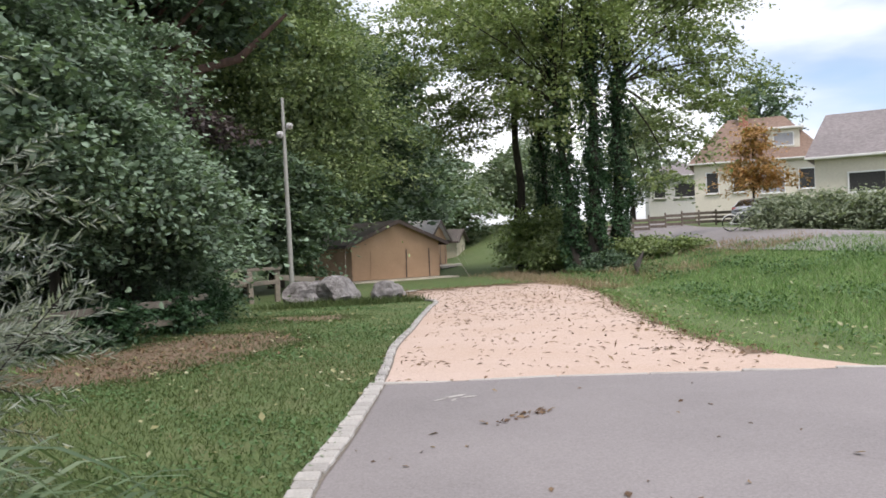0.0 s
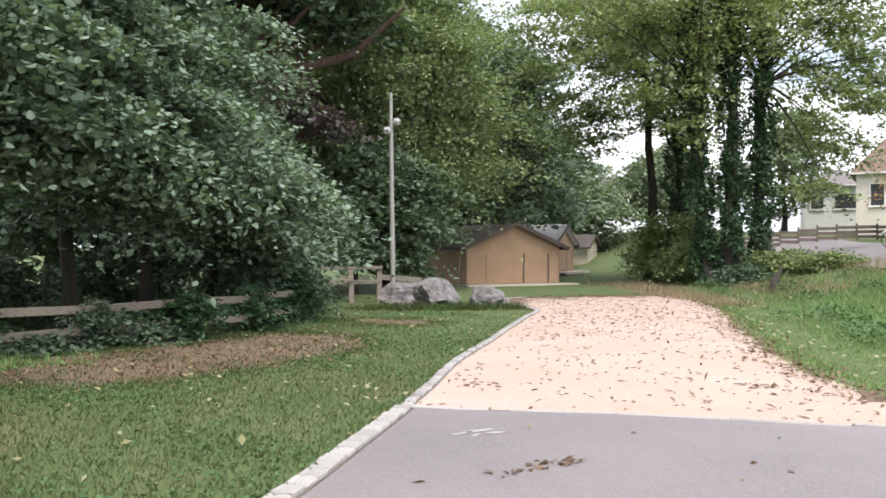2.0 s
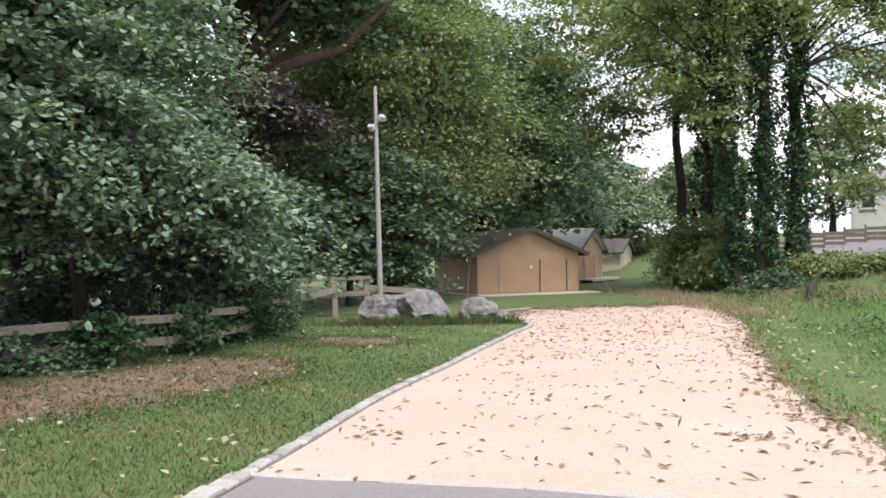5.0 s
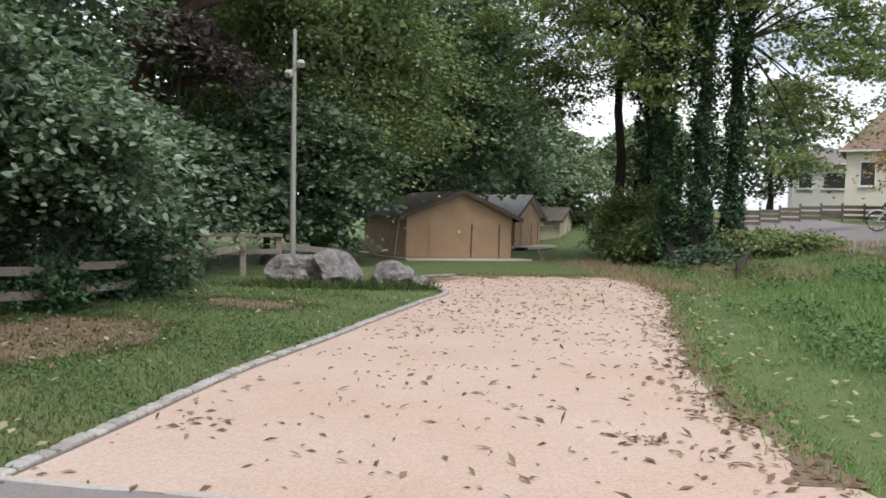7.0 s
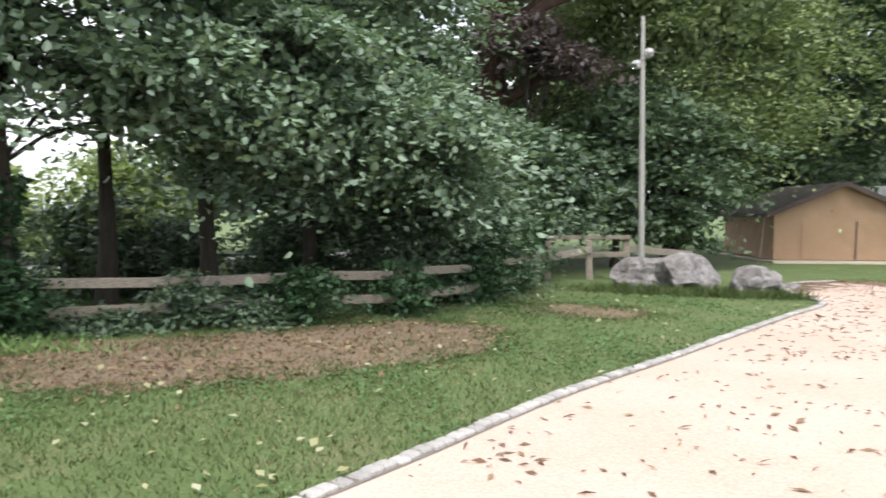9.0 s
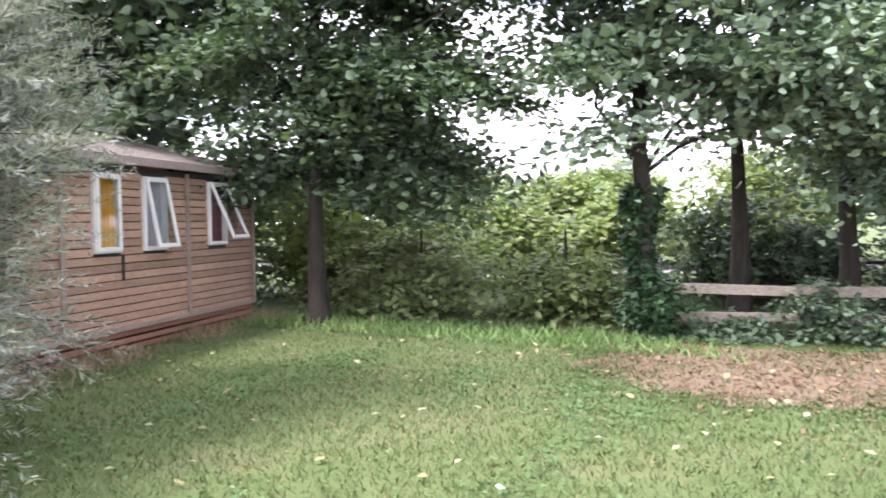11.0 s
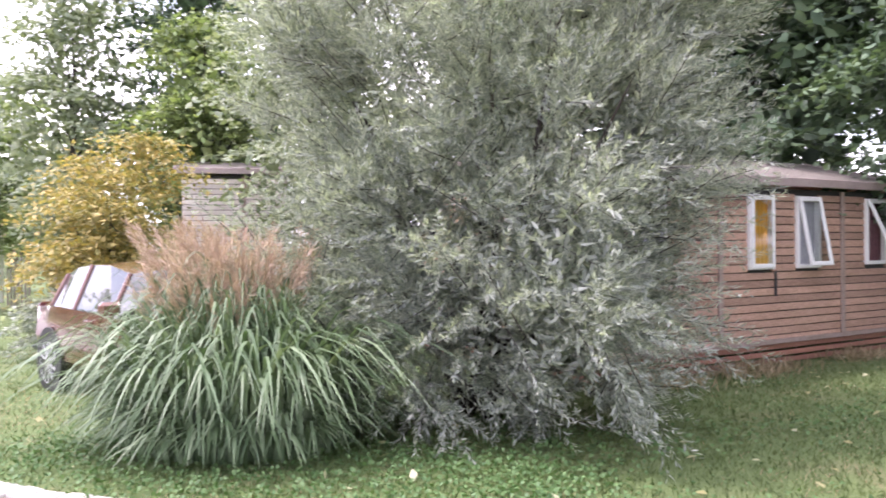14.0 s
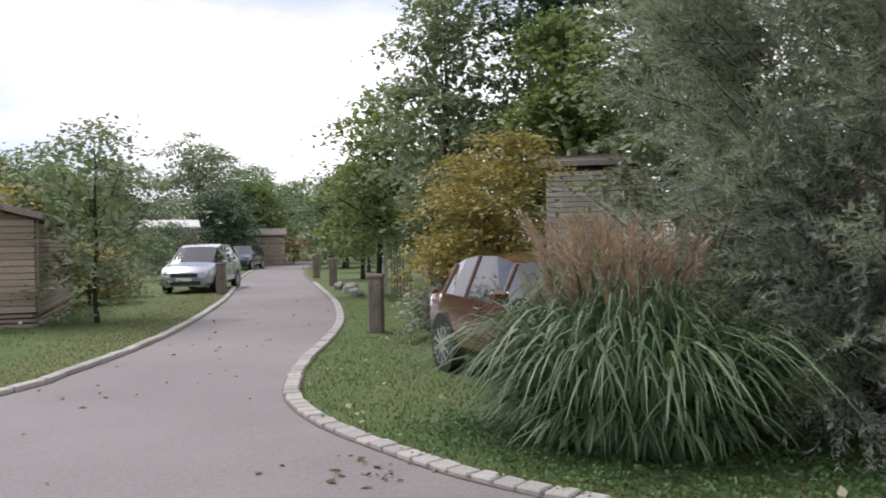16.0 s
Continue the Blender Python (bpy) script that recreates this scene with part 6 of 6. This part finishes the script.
tagged(solid("fallen_log", mesh_np("fallen_log", V, F), M_BARK, smooth=True), "weathered log leaning on the grass bank", "log")


# ---- low growth and litter ----
def scatter(rng, n, x0, x1, y0, y1):
    return rng.uniform(x0, x1, n), rng.uniform(y0, y1, n)


def litter(name, label, mat, X, Y, Z, L, W, rng, up=0.15, kind="stuff"):
    D = np.stack([rng.normal(size=len(X)), rng.normal(size=len(X)), np.abs(rng.normal(size=len(X))) * up], 1)
    P = np.stack([X, Y, Z], 1)
    D = unit(D)
    S = unit(np.cross(D, np.array([0, 0, 1.0]) + rng.normal(size=D.shape) * 0.25))
    L, W = np.broadcast_to(L, len(X))[:, None], np.broadcast_to(W, len(X))[:, None]
    mid = P + D * L * 0.45
    Vv = np.stack([P, mid + S * W / 2 + [0, 0, 0.008], P + D * L + np.array([0, 0, 0.004]), mid - S * W / 2 + [0, 0, 0.01]], 1).reshape(-1, 3)
    i = np.arange(len(X))[:, None] * 4
    F = np.concatenate([i + [0, 1, 2], i + [0, 2, 3]], 1).reshape(-1, 3)
    return tagged(solid(name, mesh_np(name, Vv, F), mat), label, name.replace("_", " "), kind=kind)


def grass(name, label, mat, X, Y, L, W, rng, spread=0.5):
    n = len(X)
    P = np.stack([X, Y, rise(X, Y) - 0.004], 1)
    D = np.stack([rng.normal(size=n) * spread, rng.normal(size=n) * spread, np.ones(n)], 1)
    return tagged(solid(name, leaf_mesh(name, P, D, L, W, rng, 0.05), mat), label, "grass", kind="stuff")


rng = np.random.default_rng(7)
X, Y = scatter(rng, 290000, -14, 1.5, -8, 19.5)
near = rng.random(len(X)) < np.clip(1.2 - np.hypot(X + 5, Y - 4) / 11, 0.12, 1)
bare = np.sin(X * 2.1 + Y) * np.sin(Y * 1.7 - X * 0.6) + 0.5 * np.sin(X * 5 + 1) * np.sin(Y * 4.3)
earth = (inside(EARTH_POLY, X, Y) | inside(EARTH_FAR, X, Y)) & (rng.random(len(X)) > 0.38) & (bare < 0.2)
ok = ~inside(ROAD_POLY, X, Y) & ~inside(GRAVEL_POLY, X, Y) & near & ~earth
X, Y = X[ok], Y[ok]
grass("lawn_grass", "short green lawn grass", M_GRASS, X, Y, 0.035 + 0.045 * rng.random(len(X)), 0.008, rng, 0.8)
X, Y = scatter(rng, 85000, 1.6, 14, 2, 27)
ok = ~inside(GRAVEL_POLY, X, Y) & ~inside(ROAD_POLY, X, Y) & (rng.random(len(X)) < np.clip(1.35 - np.hypot(X - 3, Y - 7) / 16, 0.2, 1))
X, Y = X[ok], Y[ok]
ex = np.interp(Y, [3.6, 8.6, 14.1, 19.8], [1.9, 2.7, 4.9, 6.8])
tall = np.clip((X - ex) / 2.2, 0.2, 1)
grass("bank_grass", "long unmown grass on the bank", M_BANK, X, Y, (0.07 + 0.18 * rng.random(len(X))) * tall, 0.012, rng, 0.7)
X, Y = scatter(rng, 60000, -16, 8, -22, -4.5)
ok = ~inside(ROAD_POLY, X, Y) & (rng.random(len(X)) < np.clip(1.3 - np.hypot(X + 5, Y + 8) / 16, 0.12, 1))
grass("verge_grass", "short grass on the road verge", M_GRASS, X[ok], Y[ok], 0.05, 0.009, rng, 0.7)
X, Y = scatter(rng, 90000, -14, 0, -11, 16)
ok = ~inside(ROAD_POLY, X, Y) & ~inside(GRAVEL_POLY, X, Y) & (np.sin(X * 0.9 + 2) * np.sin(Y * 0.8 + X * 0.3) + 0.4 * np.sin(X * 2.7) * np.sin(Y * 2.9) + 0.3 * rng.normal(size=len(X)) > 0.35)
grass("straw_grass", "dry straw-coloured grass in worn patches", M_DRY, X[ok], Y[ok], 0.03 + 0.03 * rng.random(ok.sum()), 0.006, rng, 1.2)
kl = np.array([q for q in KERB_L if -20 < q[0] < 4])
pk = rng.integers(0, len(kl), 9000)
X, Y = kl[pk, 0] + 0.55 + 0.45 * rng.normal(size=9000), kl[pk, 1] - 0.5 + 0.45 * rng.normal(size=9000)
ok = ~inside(ROAD_POLY, X, Y)
grass("verge_straw", "worn straw-brown grass along the road edge", M_DRY, X[ok], Y[ok], 0.05, 0.012, rng, 1.4)
for outline, seed_ in ((EARTH_POLY, 1), (EARTH_FAR, 2)):
    q = np.array(smooth_line(outline + outline[:1], 0.1))
    m = len(q) * 90
    pk = rng.integers(0, len(q), m)
    X, Y = q[pk, 0] + 0.28 * rng.normal(size=m), q[pk, 1] + 0.28 * rng.normal(size=m)
    ok = np.sin(X * 4.1 + seed_) * np.sin(Y * 3.7) + 0.5 * rng.normal(size=m) > -0.1
    grass("edge_turf", "turf thinning out at the edge of bare earth", M_GRASS, X[ok], Y[ok], 0.03 + 0.045 * rng.random(ok.sum()), 0.009, rng, 0.9)
# tufts at the boulders, fence and cabin
X = np.concatenate([rng.normal(-0.5, 0.9, 2600), rng.normal(-2.0, 0.8, 2200)])
Y = np.concatenate([17.6 + 0.25 * rng.normal(size=2600), 17.8 + 0.3 * rng.normal(size=2200)])
ok = ~inside(GRAVEL_POLY, X, Y)
grass("boulder_grass", "longer bright grass around the boulders", M_GRASS, X[ok], Y[ok], 0.08 + 0.22 * rng.random(ok.sum()) ** 2, 0.014, rng, 0.7)
s = rng.random(2600) * 6.5
keep = np.sin(s * 3.1) + 0.6 * np.sin(s * 7.3) > 0.1
X = -9.2 - 0.745 * s + 0.667 * (0.3 + 0.25 * rng.normal(size=2600))
Y = 1.1 + 0.667 * s + 0.745 * (0.3 + 0.25 * rng.normal(size=2600))
grass("cabin_weeds", "dry weeds along the foot of the cabin", M_DRY, X[keep], Y[keep], 0.06 + 0.2 * rng.random(keep.sum()), 0.010, rng, 0.5)
X, Y = scatter(rng, 9000, -13.6, -7, 4.5, 9.0)
ok = np.abs((Y - 5.9) - (X + 13) * 0.62) < 0.7
grass("weed_strip", "tall ragged weeds under the maple", M_BANK, X[ok], Y[ok], 0.08 + 0.2 * rng.random(ok.sum()) ** 2, 0.018, rng, 0.9)
# nettles and docks in patches on the bank
X, Y = scatter(rng, 60000, 2.2, 15, 4, 27)
pat = np.sin(X * 1.1 + 0.6 * Y) * np.sin(Y * 0.7 - 0.5 * X + 1) + 0.6 * np.sin(X * 2.9 - Y * 1.3) + 0.35 * rng.normal(size=len(X))
ex = np.interp(Y, [3.6, 8.6, 14.1, 19.8, 27], [1.9, 2.7, 4.9, 6.8, 8.8]) + 0.6
ok = (pat > 0.55) & (X > ex) & (X < ex + 6.0)
X, Y = X[ok], Y[ok]
litter("bank_weeds", "broad-leaved weeds growing among the bank grass", M_CLOVER, X, Y, rise(X, Y) + 0.05 + 0.16 * rng.random(len(X)), 0.05 + 0.07 * rng.random(len(X)), 0.05, rng, 0.5)
X, Y = scatter(rng, 26000, 6, 15, 17, 30)
ok = (np.sin(X * 1.9 + Y) * np.sin(Y * 1.3) + 0.4 * rng.normal(size=len(X)) > 0.35)
X, Y = X[ok], Y[ok]
grass("bank_straw", "dry straw-coloured grass under the bank trees", M_DRY, X, Y, 0.08 + 0.25 * rng.random(len(X)), 0.014, rng, 0.7)
# clover and ground ivy
X, Y = scatter(rng, 90000, -10, 0, -1.5, 17)
pat = np.sin(X * 1.3 + 1) * np.sin(Y * 1.1 + 0.4 * X) + 0.5 * np.sin(X * 3.1 + Y * 2.3)
ok = (rng.random(len(X)) < np.clip(pat * 0.7 + 0.1, 0.04, 0.6)) & ~inside(ROAD_POLY, X, Y) & ~inside(GRAVEL_POLY, X, Y) & ~inside(EARTH_POLY, X, Y)
litter("clover", "patches of clover in the lawn", M_CLOVER, X[ok], Y[ok], 0.022 + 0.018 * rng.random(ok.sum()), 0.04, 0.036, rng, 0.3)
a = rng.random(5000) * 2 * math.pi
X, Y = -5.6 + 0.5 * np.cos(a) + rng.normal(size=5000) * 0.28, -0.6 + 2.0 * np.sin(a) + rng.normal(size=5000) * 0.28
ok = ~inside(ROAD_POLY, X, Y)
litter("ground_ivy", "low leafy weeds at the foot of the reed grass", M_CLOVER, X[ok], Y[ok], 0.02 + 0.04 * rng.random(ok.sum()), 0.034, 0.028, rng, 0.6)
# fallen leaves
X, Y = scatter(rng, 2800, -4, 7.5, 3.8, 23)
X2, Y2 = scatter(rng, 1300, -1, 7.5, 11, 22.5)
X, Y = np.concatenate([X, X2, -2.2 + 0.12 * rng.normal(size=14), 0.9 + 0.12 * rng.normal(size=26)]), np.concatenate([Y, Y2, 6.6 + 0.1 * rng.normal(size=14), 6.07 + 0.08 * rng.normal(size=26)])
ok = inside(GRAVEL_POLY, X, Y)
L = 0.04 + 0.09 * rng.random(ok.sum()) ** 2
litter("gravel_leaves", "brown fallen leaves scattered over gravel", M_FALLEN, X[ok], Y[ok], np.full(ok.sum(), 0.015), L * 1.15, L * 0.36, rng, 0.12)
eg = np.array(EDGE_R + EDGE_FAR)
pk = rng.integers(0, len(eg), 2200)
X, Y = eg[pk, 0] - 0.12 + 0.28 * rng.normal(size=2200), eg[pk, 1] + 0.28 * rng.normal(size=2200)
L = 0.05 + 0.08 * rng.random(2200) ** 2
litter("edge_leaves", "brown leaves drifted along the gravel edge", M_FALLEN, X, Y, np.maximum(0.02, rise(X, Y) + 0.02), L, L * 0.5, rng, 0.15)
er = np.array(EDGE_R)
pk = rng.integers(0, len(er), 5200)
X, Y = er[pk, 0] + 0.05 + 0.14 * rng.normal(size=5200), er[pk, 1] + 0.2 * rng.normal(size=5200)
grass("edge_grass", "grass creeping over the edge of the gravel", M_BANK, X, Y, 0.05 + 0.07 * rng.random(5200), 0.010, rng, 0.9)
X, Y = scatter(rng, 700, -16, 8, -18, 5.5)
X, Y = np.concatenate([X, -2.21 + 0.13 * rng.normal(size=30), -2.6 + 0.1 * rng.normal(size=12), -4.3 + 0.3 * rng.normal(size=30)]), np.concatenate([Y, 3.27 + 0.06 * rng.normal(size=30), 3.1 + 0.05 * rng.normal(size=12), -2.2 + 0.5 * rng.normal(size=30)])
ok = inside(ROAD_POLY, X, Y)
L = 0.04 + 0.08 * rng.random(ok.sum()) ** 2
litter("road_leaves", "brown fallen leaves on the asphalt", M_FALLEN, X[ok], Y[ok], np.full(ok.sum(), 0.011), L, L * 0.5, rng, 0.12)
X, Y = scatter(rng, 1300, -14, 1, -6, 18)
ok = ~inside(ROAD_POLY, X, Y) & ~inside(GRAVEL_POLY, X, Y)
L = 0.04 + 0.06 * rng.random(ok.sum())
litter("lawn_leaves", "pale yellow fallen leaves lying on the lawn", M_PALE, X[ok], Y[ok], np.full(ok.sum(), 0.035), L, L * 0.7, rng, 0.3)
X, Y = scatter(rng, 5500, -10, -2, 6, 15)
ok = inside(EARTH_POLY, X, Y)
X, Y = X + rng.normal(size=len(X)) * 0.5, Y + rng.normal(size=len(X)) * 0.5
litter("earth_leaves", "brown leaf litter on bare earth", M_FALLEN, X[ok], Y[ok], np.full(ok.sum(), 0.012), 0.06 + 0.04 * rng.random(ok.sum()), 0.04, rng, 0.2)
X, Y = scatter(rng, 700, 1.8, 9, 4, 22)
ok = ~inside(GRAVEL_POLY, X, Y)
litter("bank_leaves", "yellowed fallen leaves on the bank", M_PALE, X[ok], Y[ok], rise(X[ok], Y[ok]) + 0.05, 0.10, 0.07, rng, 0.3)


# ---- kerb stones ----
def stones(name, label, line, length, width, height, mat, z, gap=0.012, single=300, offset=0.0, start=0.0, jitter=0.01):
    """A row of stones along a line: the first as objects of their own, the rest joined."""
    t = thing(name, label, "kerb", kind="structure")
    p = np.array(line)
    seg = np.linalg.norm(np.diff(p, axis=0), axis=1)
    cum = np.concatenate([[0], np.cumsum(seg)])
    me = bpy.data.meshes.new("stone")
    bm = box((length - gap, width, height), bevel=min(0.012, height * 0.3))
    bm.to_mesh(me)
    rest = bmesh.new()
    bm.free()
    me.materials.append(mat)
    s, k = start + length / 2, 0
    while s < cum[-1] - length:
        x, y = np.interp(s, cum, p[:, 0]), np.interp(s, cum, p[:, 1])
        x2, y2 = np.interp(s + 0.05, cum, p[:, 0]), np.interp(s + 0.05, cum, p[:, 1])
        a = math.atan2(y2 - y, x2 - x)
        m = pose(x - math.sin(a) * offset + random.uniform(-1, 1) * jitter, y + math.cos(a) * offset + random.uniform(-1, 1) * jitter, z + random.uniform(-0.5, 0.5) * jitter, random.uniform(-2, 2), random.uniform(-2, 2), math.degrees(a) + random.uniform(-3, 3) * jitter * 100)
        if k < single:
            ob = new("stone", me)
            ob.parent = t
            ob.matrix_basis = m
        else:
            tmp = box((length - gap, width, height), bm=None)
            bmesh.ops.transform(tmp, matrix=m, verts=tmp.verts)
            tm = bpy.data.meshes.new("tmp")
            tmp.to_mesh(tm)
            tmp.free()
            rest.from_mesh(tm)
            bpy.data.meshes.remove(tm)
        s += length
        k += 1
    if len(rest.verts):
        part("far_stones", rest, mat, t, kind="stuff")
    else:
        rest.free()
    return t


def strip(name, label, line, width, z, mat, offset=0.0):
    p = np.array(line)
    d = np.gradient(p, axis=0)
    nrm = unit(np.stack([-d[:, 1], d[:, 0]], 1))
    a, b = p + nrm * (offset - width / 2), p + nrm * (offset + width / 2)
    V = np.concatenate([np.column_stack([a, np.full(len(a), z)]), np.column_stack([b, np.full(len(b), z)])])
    i = np.arange(len(p) - 1)
    return tagged(solid(name, mesh_np(name, V, np.stack([i, i + 1, i + 1 + len(p), i + len(p)], 1)), mat), label, "kerb bedding", kind="structure")


strip("kerb_bedding", "dark earthy bedding under the road edge stones", KERB_R, 0.20, 0.016, M_JOINT)
strip("kerb_bedding", "dark earthy bedding under the gravel edge stones", GRAVEL_L[:44], 0.15, 0.018, M_JOINT)
strip("kerb_bedding", "dark earthy bedding under the far road edge", KERB_L, 0.18, 0.016, M_JOINT)
near_r = [q for q in KERB_R if q[1] > -24]
stones("kerb_stones", "pale granite setts edging the asphalt road", near_r, 0.19, 0.165, 0.07, M_KERB, 0.012, 0.016, 200)
stones("kerb_stones", "low concrete kerb along the far road edge", [q for q in KERB_L if q[0] > -30], 0.5, 0.14, 0.10, M_KERB, 0.02, 0.012, 120)
stones("gravel_edging", "small grey granite setts edging the gravel", GRAVEL_L[:44], 0.125, 0.11, 0.06, M_SETT, 0.014, 0.015, 150)
stones("edging_strip", "thin pale concrete edging between asphalt and gravel", smooth_line(GRAVEL_S, 0.3), 1.0, 0.05, 0.05, M_KERB, -0.004, 0.01, 30, 0, 0, 0.004)
# chalky marks on the asphalt
for k, (x, y, w, h, r) in enumerate(((-2.62, 4.36, 0.30, 0.07, 20), (-2.78, 4.28, 0.22, 0.05, 30), (-2.5, 4.27, 0.16, 0.06, 5), (-2.68, 4.2, 0.12, 0.05, 60))):
    bm = bmesh.new()
    bm.faces.new([bm.verts.new((w * (0.5 + 0.05 * math.sin(a * 5 + k)) * math.cos(a * math.pi / 6), h * (0.5 + 0.06 * math.sin(a * 3.3)) * math.sin(a * math.pi / 6), 0)) for a in range(12)])
    ob = tagged(part("chalk_mark", bm, M_KERB), "faded white splash on the asphalt", "mark", "white marks on the asphalt")
    ob.matrix_basis = pose(x, y, 0.0125, 0, 0, r)
